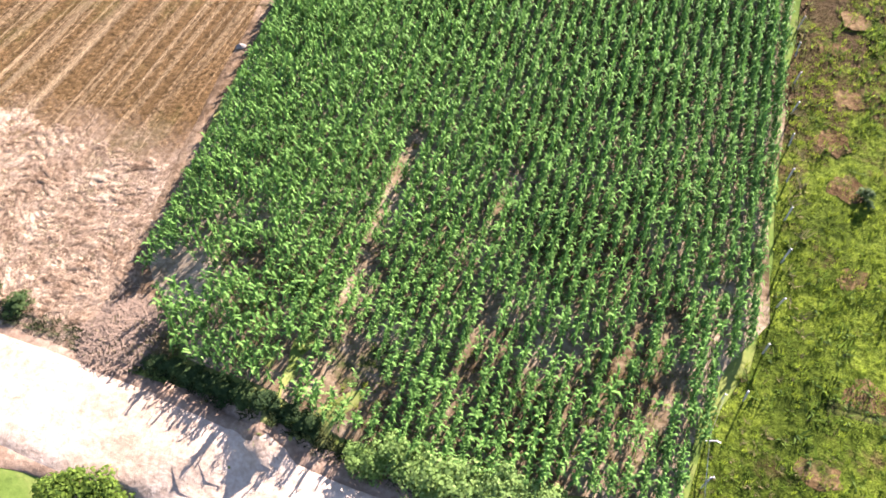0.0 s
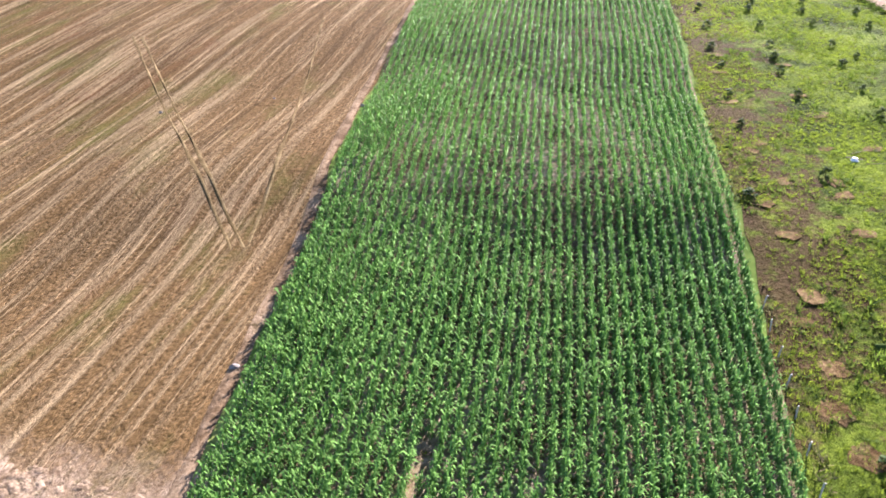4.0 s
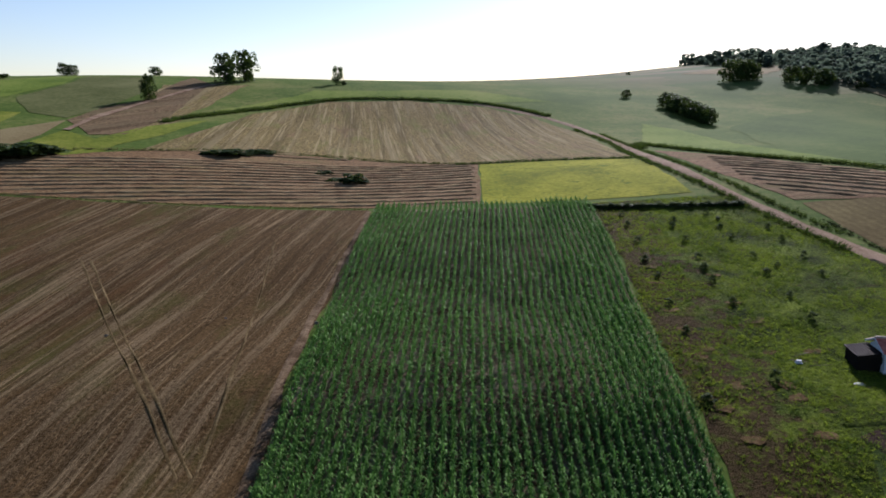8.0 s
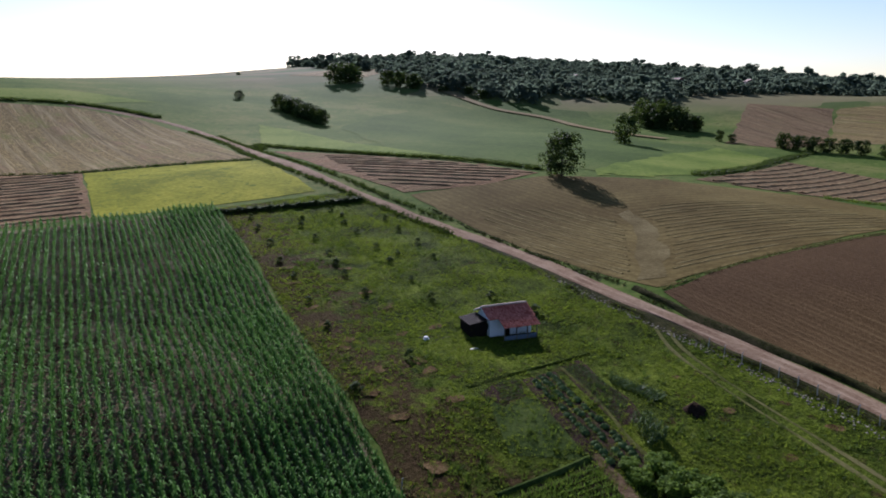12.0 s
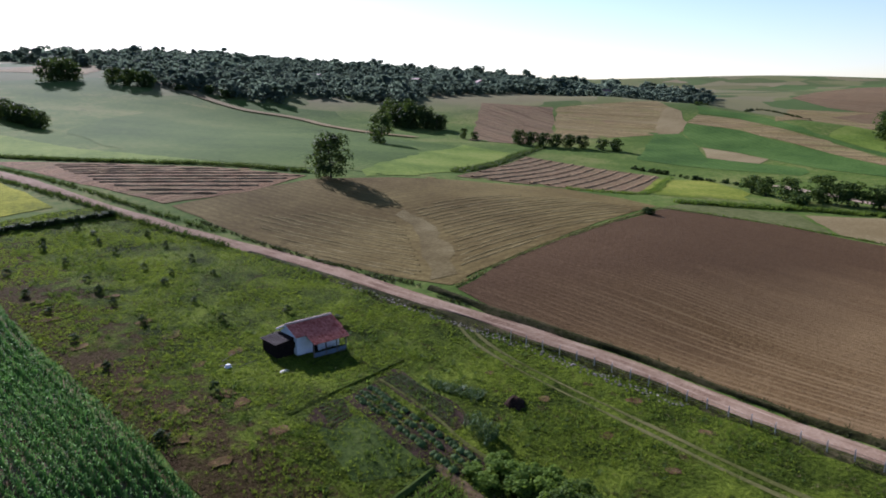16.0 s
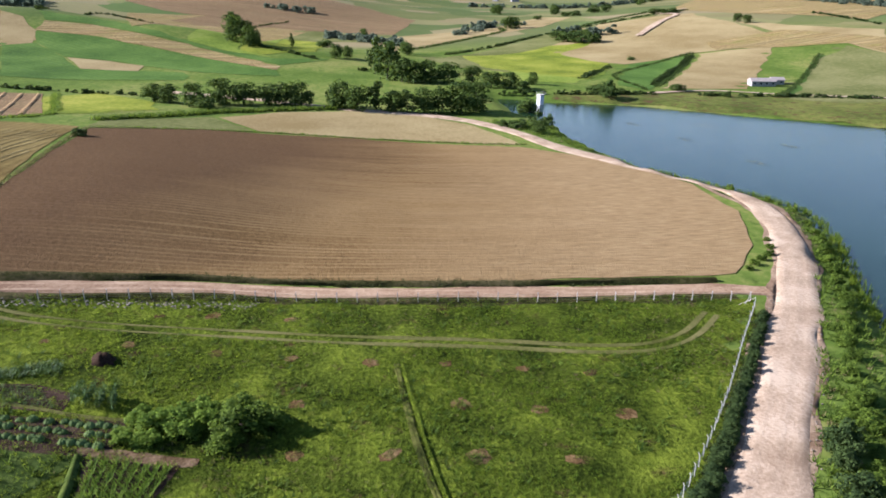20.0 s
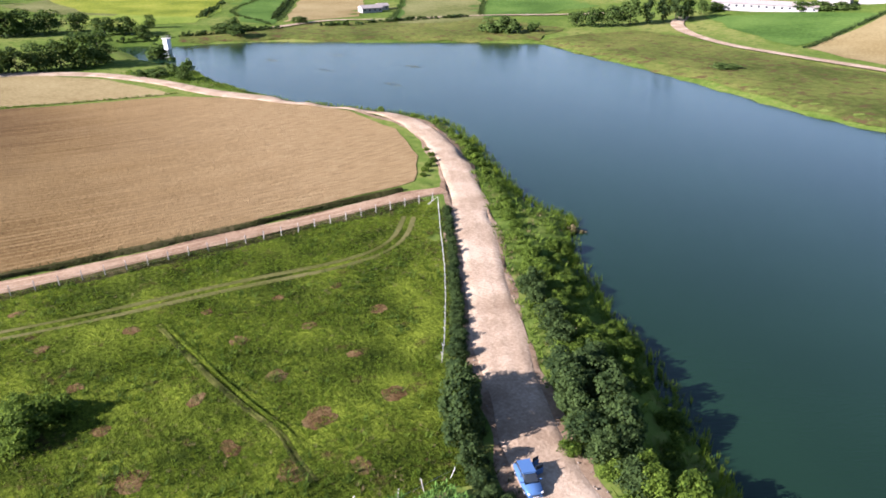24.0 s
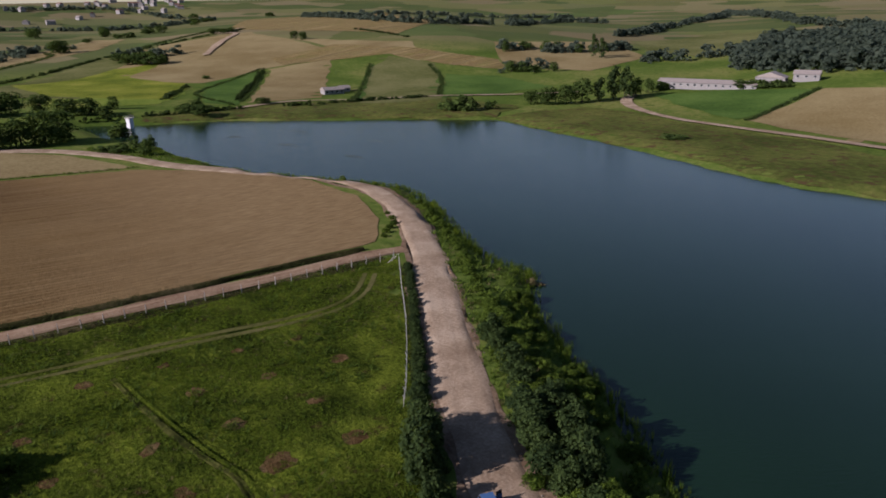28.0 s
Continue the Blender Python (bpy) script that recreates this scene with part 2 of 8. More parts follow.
def scatter(name, kinds, places, material):
    """Many small plants or stones as one mesh. kinds: (verts, quads) templates; places: kind, x, y, z, turn, width, height."""
    verts, quads, base = [], [], 0
    pick = places[:, 0].astype(int)
    for k, (tv, tq) in enumerate(kinds):
        q = places[pick == k]
        if not len(q):
            continue
        c, s = np.cos(q[:, 4])[:, None], np.sin(q[:, 4])[:, None]
        x = (tv[None, :, 0] * c - tv[None, :, 1] * s) * q[:, 5:6] + q[:, 1:2]
        y = (tv[None, :, 0] * s + tv[None, :, 1] * c) * q[:, 5:6] + q[:, 2:3]
        z = tv[None, :, 2] * q[:, 6:7] + q[:, 3:4]
        verts.append(np.stack([x, y, z], -1).reshape(-1, 3))
        quads.append((tq[None] + (np.arange(len(q)) * len(tv))[:, None, None] + base).reshape(-1, tq.shape[1]))
        base += len(q) * len(tv)
    return new(name, big_mesh(name, np.concatenate(verts), np.concatenate(quads), material))


# ------------------------------------------------------------------ materials
def shader(name, rough=0.9):
    m = bpy.data.materials.new(name)
    m.use_nodes = True
    n, l = m.node_tree.nodes, m.node_tree.links
    b = n["Principled BSDF"]
    b.inputs["Roughness"].default_value = rough
    b.inputs["Specular IOR Level"].default_value = 0.01
    return m, n, l, b


def place(n, l, scale=(1, 1, 1), turn=0.0):
    """World metres, turned and stretched."""
    g, v = n.new("ShaderNodeNewGeometry"), n.new("ShaderNodeMapping")
    v.vector_type = "TEXTURE"
    v.inputs["Scale"].default_value = tuple(1 / k for k in scale)
    v.inputs["Rotation"].default_value = (0, 0, radians(turn))
    l.new(g.outputs["Position"], v.inputs["Vector"])
    return v.outputs[0]


def noise_node(n, l, where, scale, detail=4.0, rough=0.55):
    t = n.new("ShaderNodeTexNoise")
    t.inputs["Scale"].default_value, t.inputs["Detail"].default_value, t.inputs["Roughness"].default_value = scale, detail, rough
    l.new(where, t.inputs["Vector"])
    return t.outputs["Fac"]


def ramp(n, l, value, stops):
    r = n.new("ShaderNodeValToRGB")
    e = r.color_ramp.elements
    while len(e) < len(stops):
        e.new(0.5)
    for k, (pos, colour) in zip(e, stops):
        k.position, k.color = pos, (*colour, 1)
    l.new(value, r.inputs[0])
    return r.outputs[0]


def blend(n, l, fac, a, b, kind="MIX"):
    x = n.new("ShaderNodeMix")
    x.data_type, x.blend_type = "RGBA", kind
    for value, slot in ((fac, 0), (a, 6), (b, 7)):
        if isinstance(value, (int, float)):
            x.inputs[slot].default_value = value
        elif isinstance(value, tuple):
            x.inputs[slot].default_value = (*value, 1)
        else:
            l.new(value, x.inputs[slot])
    return x.outputs[2]


def math_node(n, l, op, a, b=0.0, c=0.0, clamp=False):
    x = n.new("ShaderNodeMath")
    x.operation, x.use_clamp = op, clamp
    for value, slot in ((a, 0), (b, 1), (c, 2)):
        if isinstance(value, (int, float)):
            x.inputs[slot].default_value = value
        else:
            l.new(value, x.inputs[slot])
    return x.outputs[0]


def bump(n, l, b, value, strength=0.4, distance=0.1):
    x = n.new("ShaderNodeBump")
    x.inputs["Strength"].default_value, x.inputs["Distance"].default_value = strength, distance
    l.new(value, x.inputs["Height"])
    l.new(x.outputs[0], b.inputs["Normal"])


def field_mat(name, dark, mid, light, big=0.03, small=1.2, rows=None, tufts=None, rough=0.95, lines=None, bumps=0.35, straw=None, hard=0.1, deep=0.25):
    """Earth, stubble or grass. rows: (direction in degrees, metres apart, strength); tufts: (colour, share); lines: (colour, direction, length scale, width scale, share)."""
    m, n, l, b = shader(name, rough)
    where = place(n, l)
    a = noise_node(n, l, where, big, 5.0, 0.6)
    c = noise_node(n, l, where, small, 6.0, 0.7)
    both = math_node(n, l, "ADD", math_node(n, l, "MULTIPLY", a, 0.55), math_node(n, l, "MULTIPLY", c, 0.45))
    col = ramp(n, l, both, [(0.5 - hard, dark), (0.5, mid), (0.5 + hard, light)])
    h = c
    if lines:
        colour, turn, along, across, share = lines
        s = noise_node(n, l, place(n, l, (along, across, 0.05), turn), 1.0, 4.0, 0.6)
        col = blend(n, l, math_node(n, l, "MULTIPLY", ramp(n, l, s, [(0.5 - share * 0.18, (0, 0, 0)), (0.62, (1, 1, 1))]), 0.8), col, colour)
    if rows:
        turn, apart, strength = rows
        wob = noise_node(n, l, where, 0.15, 2.0)
        w = n.new("ShaderNodeTexWave")
        w.wave_type, w.bands_direction = "BANDS", "Y"
        w.inputs["Scale"].default_value = 0.314 / apart
        w.inputs["Distortion"].default_value, w.inputs["Detail"].default_value, w.inputs["Detail Scale"].default_value = 1.2, 3.0, 1.5
        l.new(place(n, l, (1, 1, 1), turn), w.inputs["Vector"])
        col = blend(n, l, math_node(n, l, "MULTIPLY", w.outputs["Fac"], strength), col, dark)
        h = math_node(n, l, "SUBTRACT", math_node(n, l, "MULTIPLY", c, 0.6), math_node(n, l, "MULTIPLY", w.outputs["Fac"], 0.5))
    if straw:
        colour, turn, apart, share = straw
        w = n.new("ShaderNodeTexWave")
        w.wave_type, w.bands_direction = "BANDS", "Y"
        w.inputs["Scale"].default_value = 0.314 / apart
        w.inputs["Distortion"].default_value, w.inputs["Detail"].default_value, w.inputs["Detail Scale"].default_value = 0.9, 3.0, 1.2
        l.new(place(n, l, (1, 1, 1), turn), w.inputs["Vector"])
        worn = noise_node(n, l, place(n, l, (0.03, 0.9, 0.05), turn), 1.0, 5.0, 0.7)
        crumb = noise_node(n, l, where, 3.5, 5.0, 0.8)
        fac = math_node(n, l, "ADD", math_node(n, l, "MULTIPLY", w.outputs["Fac"], 0.2), math_node(n, l, "ADD", math_node(n, l, "MULTIPLY", worn, 1.0), math_node(n, l, "MULTIPLY", crumb, 0.6)))
        col = blend(n, l, ramp(n, l, fac, [(0.88 - share, (0, 0, 0)), (1.16 - share, (1, 1, 1))]), col, colour)
        h = math_node(n, l, "ADD", h, math_node(n, l, "MULTIPLY", fac, 0.7))
    if tufts:
        colour, share = tufts
        s = noise_node(n, l, where, 0.22, 6.0, 0.75)
        col = blend(n, l, ramp(n, l, s, [(0.62 - share * 0.25, (0, 0, 0)), (0.7 - share * 0.2, (1, 1, 1))]), col, colour)
    l.new(col, b.inputs["Base Color"])
    bump(n, l, b, h, bumps, deep)
    return m


def tile_mat(name, low, high):
    """Fired clay: every tile has its own shade."""
    m, n, l, b = shader(name, 0.8)
    o = n.new("ShaderNodeObjectInfo")
    a = noise_node(n, l, place(n, l), 1.3, 5.0, 0.7)
    v = math_node(n, l, "ADD", math_node(n, l, "MULTIPLY", o.outputs["Random"], 0.5), math_node(n, l, "MULTIPLY", a, 0.5))
    l.new(ramp(n, l, v, [(0.2, low), (0.8, high)]), b.inputs["Base Color"])
    return m


def plain_mat(name, colour, rough=0.7, vary=0.25, scale=3.0, metal=0.0, bumps=0.15, spec=0.3):
    m, n, l, b = shader(name, rough)
    co = n.new("ShaderNodeTexCoord").outputs["Object"]
    a = noise_node(n, l, co, scale, 5.0, 0.65)
    lo, hi = tuple(c * (1 - vary) for c in colour), tuple(min(1, c * (1 + vary)) for c in colour)
    l.new(ramp(n, l, a, [(0.3, lo), (0.7, hi)]), b.inputs["Base Color"])
    b.inputs["Metallic"].default_value = metal
    b.inputs["Specular IOR Level"].default_value = spec
    bump(n, l, b, a, bumps, 0.03)
    return m


def leaf_mat(name, dark, light, gloss=0.5, through_it=0.35, spec=0.02, glow=(0.16, 0.24, 0.02), share=0.35):
    """Leaves: every leaf or clump a little different, with light coming through."""
    m, n, l, b = shader(name, gloss)
    b.inputs["Specular IOR Level"].default_value = spec
    g = n.new("ShaderNodeNewGeometry")
    o = n.new("ShaderNodeObjectInfo")
    a = noise_node(n, l, place(n, l), 0.35, 3.0)
    mixv = math_node(n, l, "ADD", math_node(n, l, "MULTIPLY", g.outputs["Random Per Island"], 0.5), math_node(n, l, "ADD", math_node(n, l, "MULTIPLY", a, 0.35), math_node(n, l, "MULTIPLY", o.outputs["Random"], 0.25)))
    col = ramp(n, l, mixv, [(0.25, dark), (0.85, light)])
    l.new(col, b.inputs["Base Color"])
    t = n.new("ShaderNodeBsdfTranslucent")
    l.new(blend(n, l, share, col, glow, "MIX"), t.inputs[0])
    x = n.new("ShaderNodeMixShader")
    x.inputs[0].default_value = through_it
    l.new(b.outputs[0], x.inputs[1])
    l.new(t.outputs[0], x.inputs[2])
    l.new(x.outputs[0], n["Material Output"].inputs["Surface"])
    return m


MAT = {}
MAT["ground"] = field_mat("hill grass", (0.0433, 0.0747, 0.0121), (0.0716, 0.105, 0.0199), (0.125, 0.132, 0.038), 0.02, 0.4, tufts=((0.0377, 0.061, 0.012), 0.25))
def patchwork(m):
    """Distant land falls into small fields of different crops, their colours muted for haze."""
    n, l = m.node_tree.nodes, m.node_tree.links
    b = n["Principled BSDF"]
    old = b.inputs["Base Color"].links[0].from_socket
    v = n.new("ShaderNodeTexVoronoi")
    v.distance, v.inputs["Scale"].default_value, v.inputs["Randomness"].default_value = "MANHATTAN", 0.0075, 0.8
    l.new(place(n, l, (1.0, 1.7, 0.001), 24), v.inputs["Vector"])
    sep = n.new("ShaderNodeSeparateColor")
    l.new(v.outputs["Color"], sep.inputs[0])
    # tan, low-saturation crop tones carry the haze of distance
    crops = ramp(n, l, sep.outputs[0], [(0.15, (0.05, 0.068, 0.026)), (0.38, (0.085, 0.089, 0.036)), (0.5, (0.142, 0.113, 0.066)), (0.62, (0.094, 0.108, 0.038)), (0.8, (0.166, 0.13, 0.08)), (0.95, (0.055, 0.084, 0.028))])
    away = n.new("ShaderNodeVectorMath")
    away.operation = "DISTANCE"
    away.inputs[1].default_value = (0, -40, 30)
    l.new(place(n, l), away.inputs[0])
    share = math_node(n, l, "MULTIPLY", math_node(n, l, "SUBTRACT", away.outputs["Value"], 560.0), 0.01, clamp=True)
    l.new(blend(n, l, math_node(n, l, "MULTIPLY", share, 0.8), old, crops), b.inputs["Base Color"])


patchwork(MAT["ground"])
MAT["meadow"] = field_mat("meadow grass", (0.011, 0.019, 0.0027), (0.0475, 0.068, 0.0076), (0.107, 0.139, 0.015), 0.12, 1.9, tufts=((0.0194, 0.0311, 0.00523), 0.08), bumps=1.0, hard=0.11, deep=0.6)


def bare_patches(m):
    """Dry brown ground shows through the grass, most of all beside the corn."""
    n, l = m.node_tree.nodes, m.node_tree.links
    b = n["Principled BSDF"]
    old = b.inputs["Base Color"].links[0].from_socket
    where = place(n, l)
    xyz = n.new("ShaderNodeSeparateXYZ")
    l.new(where, xyz.inputs[0])
    off = math_node(n, l, "MULTIPLY_ADD", xyz.outputs[1], -0.158, math_node(n, l, "MULTIPLY_ADD", xyz.outputs[0], 0.987, -42.0))
    close = math_node(n, l, "MULTIPLY_ADD", off, -0.05, 1.0, clamp=True)
    north = math_node(n, l, "MULTIPLY_ADD", xyz.outputs[1], 0.05, 0.8, clamp=True)
    worn = math_node(n, l, "ADD", noise_node(n, l, where, 0.27, 6.0, 0.72), math_node(n, l, "MULTIPLY", math_node(n, l, "MULTIPLY", close, north), 0.27))
    soil = ramp(n, l, noise_node(n, l, where, 2.5, 5.0, 0.7), [(0.3, (0.019, 0.0105, 0.005)), (0.5, (0.042, 0.0245, 0.0125)), (0.7, (0.08, 0.05, 0.028))])
    l.new(blend(n, l, math_node(n, l, "MULTIPLY", ramp(n, l, worn, [(0.58, (0, 0, 0)), (0.68, (1, 1, 1))]), 0.88), old, soil), b.inputs["Base Color"])


bare_patches(MAT["meadow"])
MAT["corn_soil"] = field_mat("corn soil", (0.05, 0.034, 0.016), (0.118, 0.088, 0.05), (0.215, 0.172, 0.112), 0.15, 2.0, tufts=((0.0259, 0.034, 0.00888), 0.2))


def stubble_mat(name, turn, earth, straw, patch=((0.052, 0.056, 0.012), (0.062, 0.027, 0.011)), fine_scale=2.4, share=0.8, grow=1.0, bumps=0.6):
    """Worked land: earth with long broken lines of paler straw or clods along one direction, and two kinds of patches."""
    m, n, l, b = shader(name, 0.95)
    where = place(n, l)
    fine = noise_node(n, l, where, fine_scale, 6.0, 0.75)
    deep = tuple(c * 0.45 for c in earth)
    col = ramp(n, l, fine, [(0.38, deep), (0.5, earth), (0.62, tuple(c * 1.75 for c in earth))])

    def patches(col, scale, low, colour, part_of):
        p = noise_node(n, l, place(n, l, (scale, scale * 2.4, 0.05), turn), 1.0, 6.0, 0.7)
        return blend(n, l, math_node(n, l, "MULTIPLY", ramp(n, l, p, [(low, (0, 0, 0)), (low + 0.12, (1, 1, 1))]), part_of), col, colour)

    def streaks(col, along, across, low, high, colour, part_of):
        p = noise_node(n, l, place(n, l, (along * grow, across * grow, 0.05), turn), 1.0, 4.0, 0.7)
        crumbs = math_node(n, l, "MULTIPLY_ADD", fine, 0.22, math_node(n, l, "ADD", p, -0.11))
        f = ramp(n, l, crumbs, [(low, (0, 0, 0)), (high, (1, 1, 1))])
        return blend(n, l, math_node(n, l, "MULTIPLY", f, part_of), col, colour), f

    col = patches(col, 0.035, 0.52, patch[0], 0.6)
    col = patches(col, 0.028, 0.55, patch[1], 0.6)
    col, _ = streaks(col, 0.011, 0.36, 0.53, 0.6, deep, 0.55)
    col, wide = streaks(col, 0.014, 0.46, 0.51, 0.62, tuple(c * 0.68 for c in straw), share)
    col, thin = streaks(col, 0.025, 1.15, 0.53, 0.64, straw, share)
    l.new(col, b.inputs["Base Color"])
    bump(n, l, b, math_node(n, l, "ADD", fine, math_node(n, l, "MULTIPLY", math_node(n, l, "ADD", wide, thin), 0.5)), bumps, 0.22)
    return m


MAT["stubble_w"] = stubble_mat("reaped stubble", 80, (0.068, 0.042, 0.017), (0.222, 0.162, 0.086), share=0.7, bumps=0.9)


def strewn_headland(m):
    """Pale trampled straw covers the stubble towards the road corner."""
    n, l = m.node_tree.nodes, m.node_tree.links
    b = n["Principled BSDF"]
    old = b.inputs["Base Color"].links[0].from_socket
    where = place(n, l)
    xyz = n.new("ShaderNodeSeparateXYZ")
    l.new(where, xyz.inputs[0])
    lie = math_node(n, l, "MULTIPLY_ADD", xyz.outputs[1], -0.11, math_node(n, l, "MULTIPLY_ADD", xyz.outputs[0], -0.012, -1.75))
    lie = math_node(n, l, "ADD", lie, math_node(n, l, "MULTIPLY", noise_node(n, l, where, 0.25, 6.0, 0.7), 1.6))
    straw = ramp(n, l, noise_node(n, l, where, 2.2, 6.0, 0.75), [(0.3, (0.074, 0.0488, 0.0281)), (0.5, (0.148, 0.107, 0.0681)), (0.68, (0.244, 0.189, 0.127))])
    l.new(blend(n, l, math_node(n, l, "MULTIPLY", ramp(n, l, lie, [(0.2, (0, 0, 0)), (0.9, (1, 1, 1))]), 0.9), old, straw), b.inputs["Base Color"])


strewn_headland(MAT["stubble_w"])
MAT["windrow"] = stubble_mat("raked stubble", 3, (0.138, 0.084, 0.04), (0.215, 0.152, 0.082), ((0.105, 0.09, 0.03), (0.14, 0.08, 0.042)), 1.0, 0.6, 0.6, 0.4)
MAT["yellow"] = field_mat("yellow clover", (0.1, 0.114, 0.00633), (0.175, 0.182, 0.0106), (0.25, 0.24, 0.022), 0.05, 0.8, tufts=((0.07, 0.1, 0.008), 0.25))
MAT["hill"] = stubble_mat("hill stubble", 93, (0.138, 0.105, 0.041), (0.25, 0.2, 0.1), ((0.11, 0.118, 0.028), (0.16, 0.098, 0.058)), 0.9, 0.8, 0.5, 0.4)
MAT["stubble_e"] = field_mat("wheat stubble", (0.066, 0.0475, 0.0155), (0.104, 0.08, 0.0275), (0.15, 0.12, 0.0435), 0.03, 1.0, rows=(-11.5, 2.6, 0.35))
MAT["stubble_e2"] = field_mat("wheat stubble", (0.066, 0.0475, 0.0155), (0.104, 0.08, 0.0275), (0.15, 0.12, 0.0435), 0.03, 1.0, rows=(-87, 2.6, 0.35))
MAT["plough"] = field_mat("harrowed earth", (0.0689, 0.042, 0.0163), (0.112, 0.073, 0.03), (0.159, 0.108, 0.0479), 0.02, 1.4, straw=((0.151, 0.103, 0.0458), 81, 1.3, -0.04), bumps=0.8, hard=0.13)


def damp_corner(m):
    """The far corner of the ploughed field is damper and darker."""
    n, l = m.node_tree.nodes, m.node_tree.links
    b = n["Principled BSDF"]
    old = b.inputs["Base Color"].links[0].from_socket
    where = place(n, l)
    xyz = n.new("ShaderNodeSeparateXYZ")
    l.new(where, xyz.inputs[0])
    lie = math_node(n, l, "MULTIPLY_ADD", xyz.outputs[0], 0.010, math_node(n, l, "MULTIPLY_ADD", xyz.outputs[1], 0.016, -1.0))
    lie = math_node(n, l, "ADD", lie, math_node(n, l, "MULTIPLY", noise_node(n, l, place(n, l, (0.012, 0.06, 0.01), 81), 1.0, 4.0, 0.6), 0.9))
    damp = ramp(n, l, noise_node(n, l, where, 1.5, 5.0, 0.7), [(0.3, (0.0391, 0.0228, 0.0112)), (0.7, (0.0761, 0.0475, 0.0242))])
    l.new(blend(n, l, math_node(n, l, "MULTIPLY", ramp(n, l, lie, [(0.3, (0, 0, 0)), (1.0, (1, 1, 1))]), 0.85), old, damp), b.inputs["Base Color"])


damp_corner(MAT["plough"])


def dry_end(m):
    """The end of the ploughed field by the lake road has dried pale."""
    n, l = m.node_tree.nodes, m.node_tree.links
    b = n["Principled BSDF"]
    old = b.inputs["Base Color"].links[0].from_socket
    where = place(n, l)
    xyz = n.new("ShaderNodeSeparateXYZ")
    l.new(where, xyz.inputs[0])
    lie = math_node(n, l, "MULTIPLY_ADD", xyz.outputs[1], -0.013, math_node(n, l, "MULTIPLY_ADD", xyz.outputs[0], -0.004, 0.02))
    lie = math_node(n, l, "ADD", lie, math_node(n, l, "MULTIPLY", noise_node(n, l, place(n, l, (0.012, 0.1, 0.01), 81), 1.0, 5.0, 0.65), 0.8))
    dry = ramp(n, l, noise_node(n, l, place(n, l, (0.25, 1.6, 0.1), 81), 1.0, 5.0, 0.7), [(0.3, (0.12, 0.081, 0.038)), (0.5, (0.185, 0.132, 0.066)), (0.7, (0.235, 0.177, 0.094))])
    l.new(blend(n, l, math_node(n, l, "MULTIPLY", ramp(n, l, lie, [(0.35, (0, 0, 0)), (1.0, (1, 1, 1))]), 0.85), old, dry), b.inputs["Base Color"])


dry_end(MAT["plough"])
MAT["pale_swath"] = field_mat("strewn straw", (0.0689, 0.0528, 0.0205), (0.102, 0.0812, 0.0332), (0.139, 0.115, 0.0529), 0.1, 1.5)
MAT["pale"] = field_mat("pale stubble", (0.132, 0.101, 0.0429), (0.172, 0.138, 0.066), (0.21, 0.175, 0.0859), 0.02, 1.0)
MAT["rose"] = stubble_mat("reddish stubble", 60, (0.112, 0.077, 0.039), (0.175, 0.13, 0.07), ((0.11, 0.09, 0.04), (0.115, 0.068, 0.036)), 0.8, 0.7, 0.4, 0.4)
MAT["crop"] = field_mat("green crop", (0.03, 0.061, 0.0125), (0.05, 0.0945, 0.019), (0.075, 0.123, 0.027), 0.03, 0.7, rows=(40, 4.0, 0.3), bumps=0.6)
MAT["olive"] = field_mat("old pasture", (0.0551, 0.0642, 0.0184), (0.0873, 0.0962, 0.0321), (0.124, 0.124, 0.0505), 0.02, 0.5)
MAT["pasture"] = field_mat("dark pasture", (0.034, 0.0602, 0.0106), (0.0562, 0.0901, 0.017), (0.0885, 0.112, 0.0271), 0.012, 0.4)
MAT["clover"] = field_mat("grassy hollow", (0.0666, 0.0925, 0.0118), (0.118, 0.141, 0.0178), (0.178, 0.185, 0.0333), 0.03, 0.6)
MAT["meadow_far"] = field_mat("fresh pasture", (0.0667, 0.104, 0.0148), (0.11, 0.152, 0.0237), (0.157, 0.18, 0.0407), 0.02, 0.5)
MAT["marsh"] = field_mat("marsh grass", (0.0333, 0.0444, 0.0104), (0.0629, 0.0777, 0.0178), (0.0962, 0.104, 0.0266), 0.03, 0.4, tufts=((0.0555, 0.037, 0.0178), 0.4))
MAT["road"] = field_mat("gravel road", (0.172, 0.126, 0.083), (0.248, 0.19, 0.13), (0.325, 0.262, 0.188), 0.15, 2.5, bumps=0.35)
MAT["track"] = field_mat("earth track", (0.13, 0.0825, 0.0515), (0.196, 0.135, 0.085), (0.252, 0.186, 0.123), 0.15, 2.0, bumps=0.3)
MAT["rut"] = field_mat("trodden earth", (0.163, 0.112, 0.0702), (0.237, 0.169, 0.11), (0.296, 0.222, 0.149), 0.2, 2.5, bumps=0.2)
MAT["verge"] = field_mat("rough verge", (0.0129, 0.0135, 0.00518), (0.0293, 0.0299, 0.0098), (0.0594, 0.0508, 0.0235), 0.1, 1.2, bumps=0.8)
MAT["dust"] = field_mat("dusty headland", (0.0999, 0.0666, 0.0414), (0.148, 0.105, 0.0681), (0.204, 0.154, 0.104), 0.2, 2.5)
MAT["headland"] = field_mat("dry headland", (0.05, 0.032, 0.016), (0.108, 0.074, 0.042), (0.185, 0.136, 0.085), 0.25, 2.5, tufts=((0.05, 0.036, 0.016), 0.25), bumps=0.6)
MAT["path"] = field_mat("worn grass", (0.0444, 0.0485, 0.0118), (0.0681, 0.071, 0.0213), (0.0977, 0.0918, 0.0355), 0.1, 2.0)
